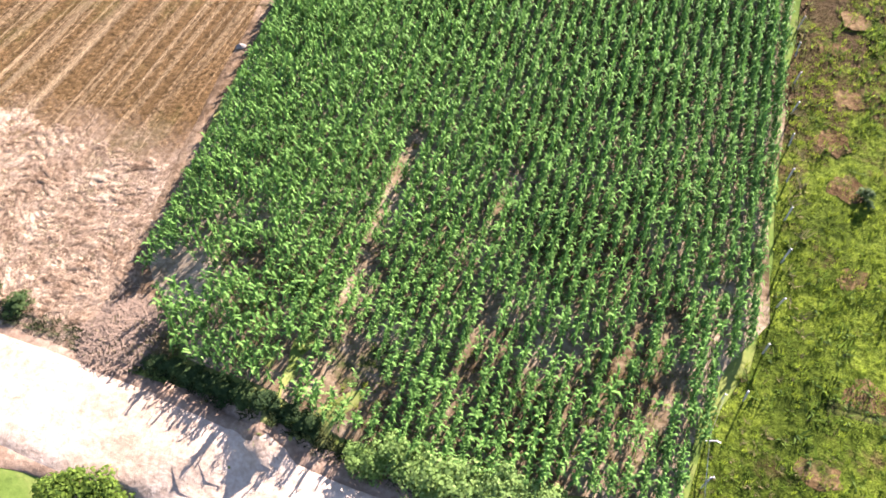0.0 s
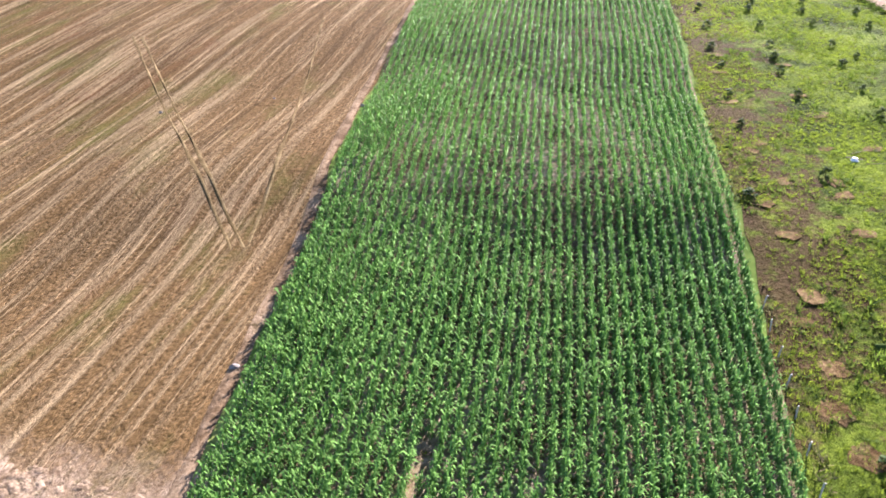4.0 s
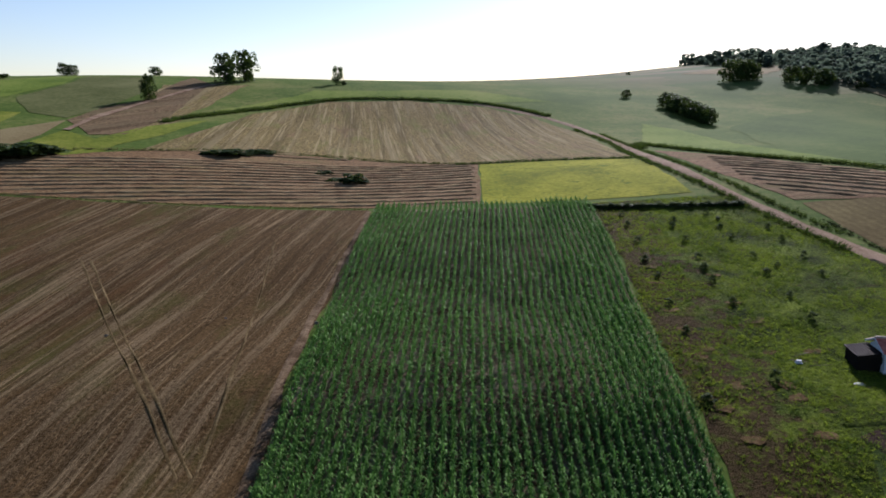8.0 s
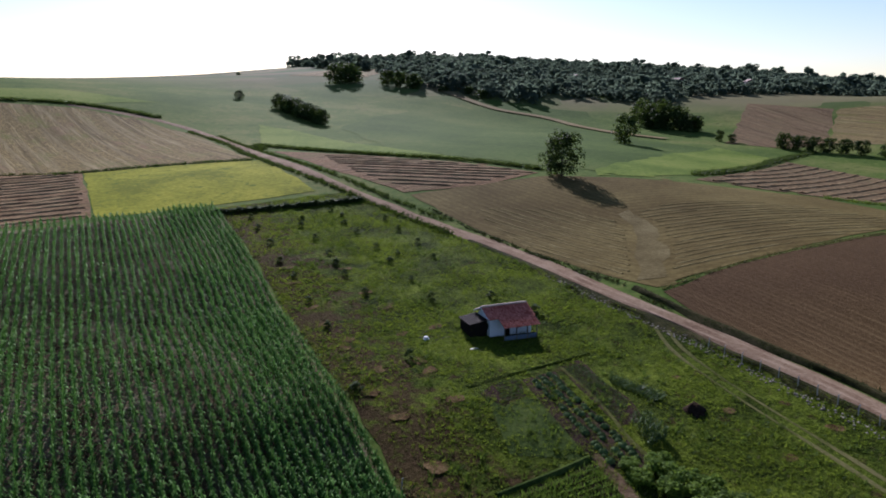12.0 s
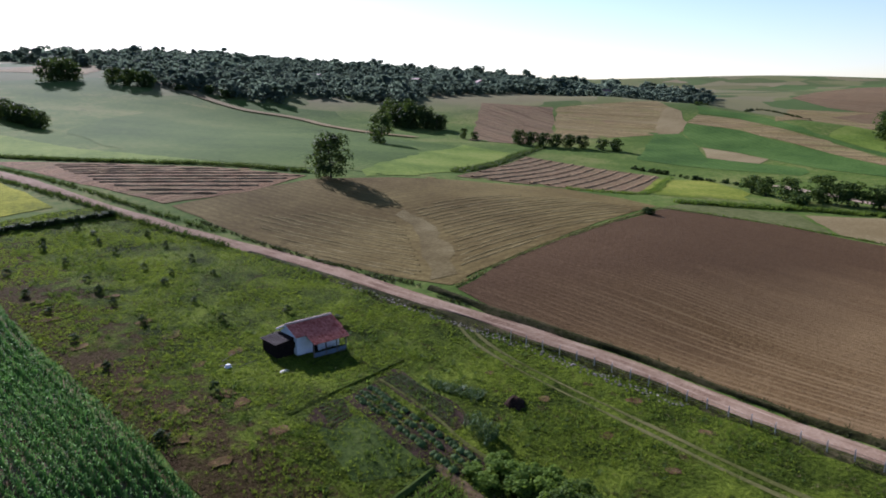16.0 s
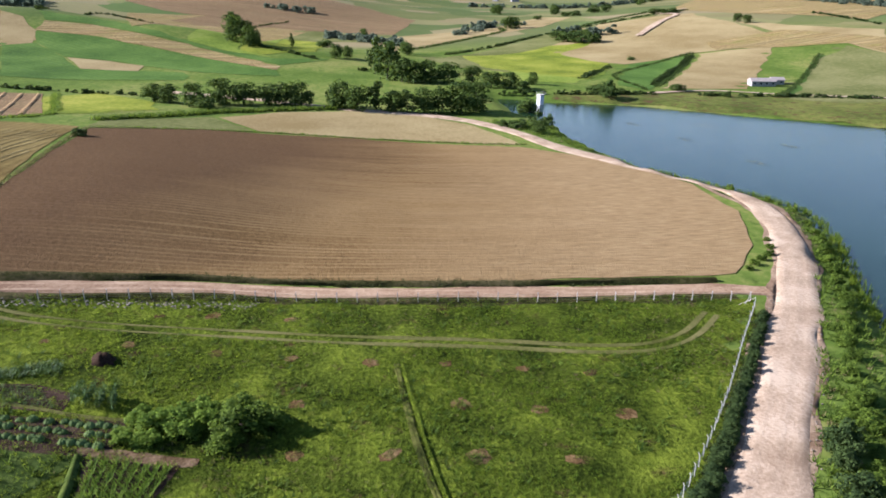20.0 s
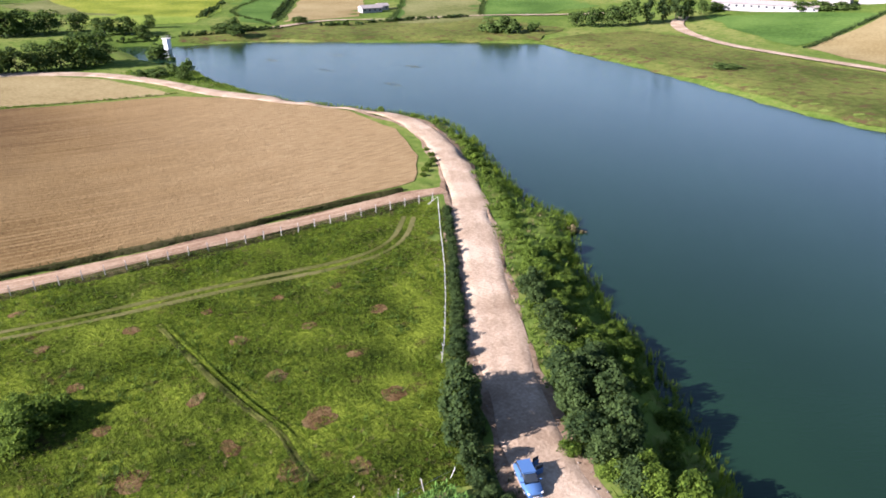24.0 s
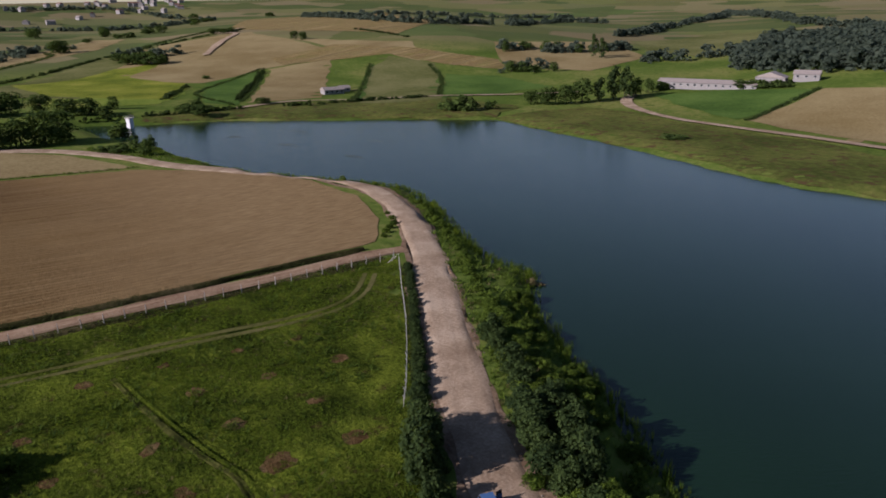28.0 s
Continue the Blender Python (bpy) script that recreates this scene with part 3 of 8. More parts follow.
MAT["soil"] = field_mat("dug soil", (0.0192, 0.0124, 0.00829), (0.033, 0.0221, 0.0152), (0.0497, 0.033, 0.0234), 0.3, 3.0, bumps=0.7)
MAT["corn"] = leaf_mat("corn leaves", (0.005, 0.02, 0.005), (0.122, 0.24, 0.05), 0.6, 0.27, 0.015, (0.095, 0.25, 0.03), 0.4)
MAT["leaf"] = leaf_mat("tree leaves", (0.0125, 0.0244, 0.00977), (0.0408, 0.065, 0.0196), 0.65, 0.28)
# pale bluish leaf colour with distance haze mixed in, for far woods and belts
MAT["woods"] = leaf_mat("hazed woodland leaves", (0.055, 0.078, 0.058), (0.092, 0.12, 0.085), 0.85, 0.6, 0.02, (0.14, 0.19, 0.12), 0.45)
# brighter copy of the tree leaves, sunlight in the colour, for valley and distant trees
MAT["sunlit_leaf"] = leaf_mat("sunlit-tone tree leaves", (0.02, 0.038, 0.011), (0.066, 0.102, 0.026), 0.7, 0.3)
MAT["bush"] = leaf_mat("bush leaves", (0.0133, 0.0333, 0.00592), (0.111, 0.167, 0.0222), 0.7, 0.45, 0.05, (0.148, 0.222, 0.0222), 0.4)
MAT["pale_leaf"] = leaf_mat("pale feathery leaves", (0.065, 0.12, 0.025), (0.2, 0.29, 0.085), 0.75, 0.5, 0.02, (0.28, 0.38, 0.09), 0.45)
MAT["weed"] = leaf_mat("meadow weeds", (0.022, 0.046, 0.007), (0.11, 0.172, 0.019), 0.8, 0.58, 0.02, (0.21, 0.27, 0.022), 0.6)
MAT["dry"] = leaf_mat("dry weeds", (0.0642, 0.0505, 0.0229), (0.152, 0.124, 0.0642), 0.8, 0.3)
MAT["bark"] = plain_mat("bark", (0.0413, 0.0321, 0.0229), 0.9, 0.35, 6.0)
MAT["white"] = plain_mat("whitewash", (0.52, 0.535, 0.549), 0.8, 0.08, 2.0)
MAT["tile"] = tile_mat("clay roof tiles", (0.27, 0.0675, 0.045), (0.558, 0.216, 0.153))
MAT["old_wood"] = plain_mat("weathered boards", (0.0133, 0.0104, 0.00888), 0.95, 0.4, 4.0, spec=0.03)
MAT["concrete"] = plain_mat("concrete", (0.37, 0.355, 0.325), 0.85, 0.15, 4.0)
MAT["dry_stick"] = plain_mat("dry stalks", (0.138, 0.0962, 0.0596), 0.9, 0.4, 5.0)
MAT["ditch"] = field_mat("damp ditch grass", (0.0151, 0.0201, 0.00477), (0.041, 0.0455, 0.0113), (0.085, 0.09, 0.0235), 0.4, 1.1, bumps=0.8)
MAT["wheel_straw"] = field_mat("flattened straw", (0.05, 0.034, 0.013), (0.085, 0.059, 0.025), (0.135, 0.1, 0.048), 0.3, 2.5)
MAT["wheat_straw"] = field_mat("wheat straw", (0.1, 0.076, 0.028), (0.15, 0.119, 0.048), (0.2, 0.162, 0.07), 0.2, 2.0, bumps=0.6)
MAT["verge_weed"] = leaf_mat("dark verge weeds", (0.0075, 0.0115, 0.004), (0.036, 0.046, 0.014), 0.75, 0.25, 0.04, (0.09, 0.11, 0.02), 0.3)
MAT["straw"] = field_mat("raked straw", (0.118, 0.0725, 0.0364), (0.185, 0.127, 0.0637), (0.252, 0.188, 0.0968), 0.2, 2.0, bumps=0.8)


def water_mat():
    m, n, l, b = shader("lake water", 0.06)
    b.inputs["Specular IOR Level"].default_value = 0.27
    b.inputs["IOR"].default_value = 1.333
    where = place(n, l)
    a = noise_node(n, l, where, 0.02, 3.0)
    l.new(ramp(n, l, a, [(0.35, (0.005, 0.0158, 0.0083)), (0.65, (0.0063, 0.0196, 0.0101))]), b.inputs["Base Color"])
    w = noise_node(n, l, place(n, l, (0.5, 2.2, 1.0), 48), 1.3, 4.0, 0.65)
    bump(n, l, b, w, 0.3, 0.1)
    return m


MAT["water"] = water_mat()

# ------------------------------------------------------------------ ground, lake, fields, roads
def build_ground():
    x, y = MIDDLE[0] + NET_RR * np.sin(NET_AA), MIDDLE[1] + NET_RR * np.cos(NET_AA)
    v = np.column_stack([np.r_[MIDDLE[0], x.ravel()], np.r_[MIDDLE[1], y.ravel()], np.r_[NET_Z[0].mean(), NET_Z.ravel()]])
    na, nr = len(NET_A), len(NET_R)
    i, j = np.meshgrid(np.arange(nr - 1), np.arange(na), indexing="ij")
    k = (j + 1) % na
    quads = np.stack([1 + i * na + j, 1 + (i + 1) * na + j, 1 + (i + 1) * na + k, 1 + i * na + k], -1).reshape(-1, 4)[:, ::-1]
    core = np.array([(0, 1 + (a + 2) % na, 1 + (a + 1) % na, 1 + a) for a in range(0, na, 2)])
    ob = new("ground", big_mesh("ground", v, np.concatenate([quads, core]), MAT["ground"], True))
    return tagged(ob, "rolling green and tan farmland reaching the horizon", "ground", kind="structure")


build_ground()
water = new("water", mesh_of("water", [(p[0], p[1], WATER) for p in [(-260, -330), (420, -330), (420, -40), (-260, -40)]], [(0, 1, 2, 3)], MAT["water"]))
tagged(water, "calm blue-green reservoir with faint ripples", "lake", kind="structure")


def field(name, poly, step, mat, lift, label, relief=None, rough=0.5):
    return tagged(drape(name, poly, step, MAT[mat], lift, relief, rough), label, "field", kind="structure")


CORN = [(32.6, -34.0), (34.4, -29.0), (38.4, -21.5), (41.2, -7.1), (45.8, 15.9), (52, 58.5), (54.7, 71.6), (62.6, 123.9), (62.5, 129.7), (35, 128.6), (8.6, 125.8), (4.1, 75), (1, 26), (0.1, 0.9), (-0.3, -10.8), (-1, -23.3), (4, -29.6), (13.9, -32.5), (23.6, -34.6)]
TRACK = [(60.1, 381.3), (80.1, 362.8), (97, 335), (105.5, 282.4), (101.9, 199.9), (100.6, 137.3), (103.4, 107.2), (106.9, 77.9), (106.7, 56.6), (104.8, 40.9), (104.1, 28.1), (103.6, 12), (102.5, -5), (97, -26), (92.3, -50), (88.5, -74), (85.3, -87.4)]
LAKE_ROAD = [(328.1, 19.6), (300, -15), (272, -48), (259, -73), (242, -88.5), (216.7, -96.6), (192.4, -100.5), (165.6, -110.5), (145, -118.5), (125.5, -117), (105.3, -107.1), (83.3, -90.5), (63.9, -73.2), (49, -59.3), (39.8, -51.3), (31.1, -44.6), (24, -40.2), (10.1, -36.5), (-6, -32.8), (-40, -24), (-120, -5)]
MEADOW = [(33.0, -34.6), (34.8, -29.0), (38.8, -21.5), (41.7, -7.1), (46.4, 16), (52.5, 58.4), (55.2, 71.6), (63.2, 123.6), (63.6, 129.9), (92, 130.6), (98.7, 129.3), (101.5, 107.5), (104.5, 78.1), (104, 56.6), (102, 40.9), (101.3, 12), (100, -5), (94.6, -26), (89.9, -50), (86, -74), (83, -83), (79.7, -80.5), (62.7, -65.5), (50.1, -54), (40, -44), (34, -38.5), (31.4, -36.4)]
field("meadow", MEADOW, 2.0, "meadow", 0.05, "lush green meadow plot with weeds and bare patches")
field("corn_soil", CORN, 2.0, "corn_soil", 0.06, "dry grey-brown soil between corn rows")
field("stubble_field", [(7.5, 126.2), (-27.9, 129.1), (-87.4, 140.7), (-202.7, 141.8), (-160, -6), (-60, -14), (-25, -25), (-8.1, -29), (1, -30.5), (-0.6, -26), (-1.4, -15.4), (-0.9, -4.5), (-0.6, 5), (0.5, 21.4), (1.3, 49.8), (3.7, 74.9)], 2.0, "stubble_w", 0.06, "reaped tan stubble field with long pale lines")
field("raked_field", [(-90.5, 143), (-201.5, 144.5), (-188.9, 192), (-101.8, 196.4), (-71.7, 209.4), (-16.3, 223.2), (42.5, 205.5), (36.1, 133.3), (6.6, 128.5), (-44.5, 134.2)], 3.0, "windrow", 0.10, "brown raked field with dark straw rows")
field("clover_field", [(43.2, 204.5), (65.1, 202.2), (96.4, 191.8), (92.4, 134.2), (64.3, 133.2), (36.6, 132.7)], 3.0, "yellow", 0.10, "bright yellow-green clover field")
field("hill_field", [(-76.8, 208), (-69.6, 243.3), (-56.8, 315.2), (-25.5, 369.7), (19.7, 385.7), (66.2, 371.2), (89, 336), (101.4, 282.4), (96.2, 213.9), (96.2, 195.2), (65.6, 204.1), (43.5, 206.3), (-16.6, 224.9)], 4.0, "hill", 0.16, "tan stubble field over a rounded hill")
field("raked_field", [(109.1, 213.3), (129.5, 185.8), (152.8, 152.1), (164.3, 124.3), (136.9, 118.3), (113.2, 122.3), (108.3, 153.2)], 3.0, "windrow", 0.12, "reddish raked field with straw rows")
field("wheat_stubble", [(151, 77.8), (167.1, 96.9), (177.3, 110.1), (200.6, 95.7), (229.2, 69.8), (224.1, 45.9), (217.6, 32.3), (146.5, 31.1), (113.6, 33.4)], 3.0, "stubble_e", 0.11, "golden wheat stubble field with curved mower lines")
field("wheat_stubble", [(113, 119.6), (161.2, 119.3), (179.3, 109), (169.5, 95.2), (153.5, 75.6), (116.2, 32.2), (111.9, 33.6), (110.6, 50), (111.5, 81.5)], 3.0, "stubble_e2", 0.085, "golden wheat stubble field with long mower lines")
SWATH = [(135.6, 58.4), (124, 48.6), (112.5, 38.8), (117.3, 35.5), (131.1, 47.1), (147.0, 63.2), (153.0, 76.4), (147.0, 76.0), (143.5, 67.0)]
field("swath", SWATH, 2.0, "pale_swath", 0.15, "pale broad straw swath where mower lines meet", rough=0.9)
PLOUGH = [(111.1, 31.7), (155.6, 29.2), (214.4, 29), (221, -1), (213.8, -43.8), (196, -90), (171, -108), (146, -113.5), (124, -110), (104.4, -98.6), (92.4, -87), (96.6, -52), (101.2, -27), (106.4, -6), (107.6, 18.8)]
field("harrowed_field", PLOUGH, 2.5, "plough", 0.10, "large bare brown harrowed field with fine furrows")
field("pale_field", [(249, -2.8), (264.6, -24.3), (267.1, -53.1), (253.5, -75), (233.2, -86.7), (199, -91.3), (214.2, -48.2), (221.4, -16.2)], 3.0, "pale", 0.14, "pale tan stubble strip")
field("dry_strip", [(215.4, 30.5), (234.2, 29.5), (249, -1), (222, -14), (221.4, 0)], 3.0, "olive", 0.14, "dry yellowish grass strip")
field("reddish_field", [(210.6, 99.8), (338.9, 144.4), (324.5, 67.8), (248.4, 49.6), (230.5, 72.5)], 4.0, "rose", 0.18, "reddish stubble with raked rows")
field("brown_field", [(549.9, 307.5), (551.2, 235.9), (425.8, 174), (390.1, 176), (380.5, 207.4)], 6.0, "rose", 0.35, "far brown striped stubble field below woods")
field("tan_field", [(552.4, 233.9), (580, 203.5), (608, 167.8), (506.7, 110.2), (473.6, 135.4), (429.1, 174.5)], 6.0, "hill", 0.35, "far tan stubble field below woods")
field("green_field", [(184.7, 121.1), (257.4, 159.5), (350.6, 191.5), (343.9, 155.1), (223.4, 108.3), (191.6, 107.1)], 5.0, "meadow_far", 0.35, "bright green grassy slope above the reddish field")
field("green_field", [(311.9, -196.8), (331.9, -190.8), (423.8, -246.4), (445.7, -302.7), (428.6, -294.1), (320.9, -206.5)], 5.0, "crop", 0.35, "deep green crop field across the lake")
field("tan_field", [(315.3, -206.8), (446, -313.7), (447.2, -372.6), (308.1, -248.7)], 5.0, "pale", 0.35, "pale tan field across the lake")
field("green_field", [(283.8, -248.9), (397.4, -367.6), (361.7, -394.4), (312.8, -352.2), (266.2, -297.6), (287.6, -255.7)], 5.0, "crop", 0.35, "olive green crop field across the lake")
field("tan_field", [(530.1, -231.6), (677.5, -350.5), (679.4, -438.3), (453.3, -391.1), (450.5, -307), (443.2, -244.5)], 8.0, "pale", 0.5, "wide tan hillside field")
field("green_field", [(326.5, -373.3), (276.3, -377.1), (230.1, -359), (259.8, -302.2), (263.4, -299.6)], 5.0, "crop", 0.35, "small green crop field across the lake")
field("green_field", [(165.8, -350.9), (129.8, -371), (91.4, -373.5), (101, -300.4), (115.7, -307.7)], 5.0, "crop", 0.35, "green maize field beside a gravel road")
field("tan_field", [(98.2, -298.9), (88.8, -372.9), (20, -372.5), (20, -262.5), (70, -282.6)], 5.0, "pale", 0.35, "tan stubble field beside a gravel road")
tagged(strip("road", LAKE_ROAD, [(-3.0, -0.24), (-2.1, 0.03), (-1.4, -0.02), (-0.4, 0.05), (0.4, 0.05), (1.4, -0.02), (2.1, 0.03), (3.0, -0.24)], MAT["road"], 0.3, 1.0, 0.22), "pale dusty gravel road along the lake", "road", kind="structure")
tagged(strip("road", TRACK, [(-2.2, -0.21), (-1.4, -0.02), (-0.8, -0.05), (0, 0.05), (0.8, -0.05), (1.4, -0.02), (2.1, -0.21)], MAT["track"], 0.2, 1.5, 0.3), "pinkish earth farm track with wheel ruts", "road", kind="structure")
tagged(strip("road", [(172.3, -345), (164.9, -324.8), (148.8, -305.2), (121.2, -286.2), (94.5, -277.3), (64.1, -268.3), (20, -255)], [(-2.5, 0), (0, 0.05), (2.5, 0)], MAT["road"], 0.5, 4.0, 0.4), "pale gravel road on the far bank", "road", kind="structure")
tagged(strip("path", [(1.5, -27), (-1.5, -22), (-1.4, -10), (-0.9, 2), (0.2, 23.8), (1.1, 52.3), (3, 73.8), (5.8, 100.6), (7.5, 125)], [(-1.2, -0.2), (-0.6, 0.0), (0.3, 0.0), (0.8, -0.2)], MAT["headland"], 0.095, 1.0, 0.35), "dusty pale headland path beside the corn", "path", kind="structure")
for side in (-0.85, 0.85):
    tagged(strip("path", [(101, 24), (96.1, 16.5), (93, 8), (89.6, -3.3), (83.2, -23.6), (77.4, -43.7), (74.0, -55), (73.4, -62), (75.5, -68), (80, -74)], [(side - 0.32, -0.02), (side, 0.0), (side + 0.32, -0.02)], MAT["path"], 0.1, 1.2, 0.12), "worn pale wheel track in the meadow grass", "path", kind="structure")

for side in (-2.9, 2.9):
    tagged(strip("shoulder", LAKE_ROAD[8:], [(side - 0.9, -0.03), (side - 0.3, 0.03), (side + 0.3, 0.03), (side + 0.9, -0.03)], MAT["dust"], 0.05, 0.8, 0.4, 9), "dusty stony shoulder of the gravel road", "road shoulder", kind="structure")
tagged(strip("verge", [(105.2, 80), (104.2, 56.6), (102.2, 40.9), (101.2, 28), (100.9, 12), (99.7, -5), (94.3, -26), (89.6, -50), (86.0, -72), (84.2, -81)], [(-1.3, -0.04), (-0.5, 0.05), (0.4, 0.05), (1.3, -0.04)], MAT["verge"], 0.09, 1.0, 0.6, 17), "dark rough grass verge along the farm track", "verge", kind="structure")
tagged(strip("earth_bank", [(109.4, 36), (107.5, 25.6), (106.7, 12), (105.3, -5), (100.1, -27), (95.4, -52), (92.4, -72), (90.8, -82)], [(-0.8, -0.08), (-0.35, 0.42), (0.1, 0.5), (0.45, 0.38), (0.9, -0.08)], MAT["verge"], 0.1, 1.0, 0.25, 12), "low dark overgrown bank between track and ploughed field", "bank", kind="structure")
for side in (-0.75, 0.75):
    tagged(strip("path", TRACK, [(side - 0.3, -0.01), (side, -0.03), (side + 0.3, -0.01)], MAT["rut"], 0.2, 1.5, 0.1, 7), "pale pinkish wheel rut in the farm track", "wheel rut", kind="structure")
for line in ([(-44.6, 85.7), (-27.2, 53.4), (-14.7, 30.8), (-7.1, 17.5)], [(-42.8, 85.5), (-26.2, 54.5), (-13.4, 30.8), (-5.7, 17.5)], [(-10.6, 96.1), (-8.2, 65.5), (-5.8, 32.3), (-5.4, 18.5)]):
    tagged(strip("path", line, [(-0.4, -0.12), (-0.14, 0), (0.14, 0), (0.4, -0.12)], MAT["wheel_straw"], 0.085, 1.0, 0.2), "pale tractor wheel track crossing the stubble", "wheel rut", kind="structure")


# ------------------------------------------------------------------ corn
def leaf_strip(verts, quads, root, angle, length, width, rise, droop, segs=2, twist=0.0):
    """One arched leaf blade as a short strip of quads."""
    c, s = math.cos(angle), math.sin(angle)
    base = len(verts)
    for k in range(segs + 1):
        f = k / segs
        r, z = length * f * (1 - 0.15 * f), root[2] + rise * math.sin(f * 2.2) - droop * f * f
        w = width * (0.55 + 0.9 * f * (1 - f) * 2) * (1 - f) ** 0.5 if k < segs else width * 0.08
        verts.append((root[0] + c * r - s * w, root[1] + s * r + c * w, z + twist * w))
        verts.append((root[0] + c * r + s * w, root[1] + s * r - c * w, z - twist * w))
    for k in range(segs):
        quads.append((base + 2 * k, base + 2 * k + 1, base + 2 * k + 3, base + 2 * k + 2))


def corn_plant(seed, leaves, segs):
    rng, v, q = random.Random(seed), [], []
    for k in range(leaves):
        z = 0.35 + 1.35 * k / leaves
        turn = math.pi * (k % 2 + 0.5) + rng.gauss(0, 0.75)
        leaf_strip(v, q, (0, 0, z), turn, rng.uniform(0.42, 0.7), rng.uniform(0.065, 0.09), rng.uniform(0.38, 0.6), rng.uniform(0.15, 0.45), segs, rng.uniform(-0.5, 0.5))
    v += [(-0.015, 0, 0), (0.015, 0, 0), (0.012, 0, 2.0), (-0.012, 0, 2.0)]
    q.append((len(v) - 4, len(v) - 3, len(v) - 2, len(v) - 1))
    for k in range(3):
        leaf_strip(v, q, (0, 0, 1.9), rng.uniform(0, 6.3), 0.16, 0.012, 0.35, 0.1, 1)
    return np.array(v), np.array(q)


def corn_edges(y):
    """x of the field's two long sides."""
    west = np.interp(y, [-34, -23.3, -10.8, 0.9, 26.0, 75.0, 125.9], [-1.4, -0.9, 0.1, 0.5, 1.4, 4.6, 9.0])
    east = np.interp(y, [-34, -22.6, -7.1, 15.9, 58.5, 71.6, 123.9, 130.6], [35.2, 37.8, 41.0, 45.5, 51.7, 54.4, 62.4, 62.5])
    return west, east


BARE = [(14.3, -29.3, 2.7, 2.7), (1.6, -23.8, 2.2, 1.4), (6.0, -23.2, 1.5, 0.9), (35.2, -20.2, 2.4, 0.5), (14.7, -11, 0.4, 3.0), (14.4, -17.3, 0.5, 3.0), (13.8, -22, 0.7, 2.6), (21.6, -25.0, 0.6, 2.6), (20.6, -28.8, 0.8, 2.0), (25.4, -26, 2.0, 0.7), (32.7, -25.5, 0.42, 4.5), (35.4, -25.5, 0.5, 5.0), (30.7, -22.0, 0.3, 4.0), (31.5, -28.5, 0.8, 1.6), (10.2, -30, 1.2, 0.6), (22.2, -14, 0.3, 5.0)]


def plant_corn():
    rng = np.random.default_rng(5)
    rows = 42
    out = []
    for r in range(rows):
        y = np.r_[np.arange(-34.0, 12.0, 0.22), np.arange(12.0, 131.0, 0.3)]
        y = y + rng.uniform(-0.1, 0.1, len(y))
        u = (r + 0.5) / rows
        w, e = corn_edges(y)
        x = w + (e - w) * u + rng.normal(0, 0.06, len(y))
        out.append(np.column_stack([x, y]))
    p = np.concatenate(out)
    keep = inside(CORN, p[:, 0], p[:, 1])
    thin = np.zeros(len(p))
    for bx, by, rx, ry in BARE:
        thin = np.maximum(thin, np.exp(-((((p[:, 0] - bx) / rx) ** 2 + ((p[:, 1] - by) / ry) ** 2) ** 2)))
    wild = np.array([noise.noise((a * 0.12, b * 0.05, 3.0)) for a, b in p])
    near_end = np.clip((8 - p[:, 1]) / 30, 0, 1)
    keep &= rng.random(len(p)) > np.clip(thin * 0.95 + near_end * np.clip(wild * 1.3 - 0.02, 0, 0.45) + 0.02, 0, 0.97)
    p, wild = p[keep], wild[keep]
    tall = rng.normal(1.0, 0.13, len(p)) * (1.0 + 0.2 * wild) * (1 - 0.15 * np.clip((6 - p[:, 1]) / 30, 0, 1))
    z = height(p[:, 0], p[:, 1]) + 0.05
    kind = rng.integers(0, 4, len(p)) + np.where(p[:, 1] > 25, 4, 0)
    # the rows stand clear of one another towards the meadow, and grow into one another elsewhere
    west, east = corn_edges(p[:, 1])
    loose = np.clip(1.0 - 0.85 * (p[:, 0] - west) / (east - west) - 0.5 * wild, 0.15, 1.1)
    turn = np.pi * rng.integers(0, 2, len(p)) + rng.normal(0, 1, len(p)) * loose
    places = np.column_stack([kind, p, z, turn, tall * rng.uniform(0.9, 1.2, len(p)), tall])
    kinds = [corn_plant(k, 9, 2) for k in range(4)] + [corn_plant(k + 9, 5, 2) for k in range(4)]
    for v, q in kinds[4:]:
        v[:, :2] *= 1.08
    ob = scatter("corn", kinds, places, MAT["corn"])
    tagged(ob, "dense rows of tall green corn plants", "corn", kind="stuff")


plant_corn()


# ------------------------------------------------------------------ more distant fields
field("pasture", [(171.3, 269.8), (381.6, 434.2), (434.9, 374.9), (343.3, 239.4), (343.4, 153.7), (221, 107.4), (187.7, 118), (149.3, 187.4)], 8.0, "pasture", 0.3, "smooth dark green pasture slope")
field("tan_slope", [(-88.6, 214), (-107.4, 266.4), (-120.8, 382.6), (-89.8, 401.1), (-77.8, 409), (-82.9, 291.1), (-80.8, 236.8)], 6.0, "hill", 0.3, "bare tan slope with a dirt path")
field("pasture", [(-87.2, 279.7), (-61.9, 342), (-35.9, 405.1), (60.2, 442.4), (110.3, 401.3), (70.2, 386.3), (20, 391.7), (-31.2, 373.7), (-60.1, 330.4)], 6.0, "meadow_far", 0.3, "fresh green hillside pasture")
field("tan_field", [(625.2, -127.3), (709.4, -199.1), (753.2, -268.1), (710.5, -257), (642.8, -187.6), (563.4, -123.4)], 8.0, "pale", 0.5, "orange-tan stubble strip")
field("olive_field", [(479.7, -127.1), (651.3, -290.6), (742.6, -449.8), (658.2, -400.6), (577.4, -295.9), (484.9, -219.2), (398, -156.1), (427.9, -135.9)], 8.0, "olive", 0.45, "olive green hillside field")
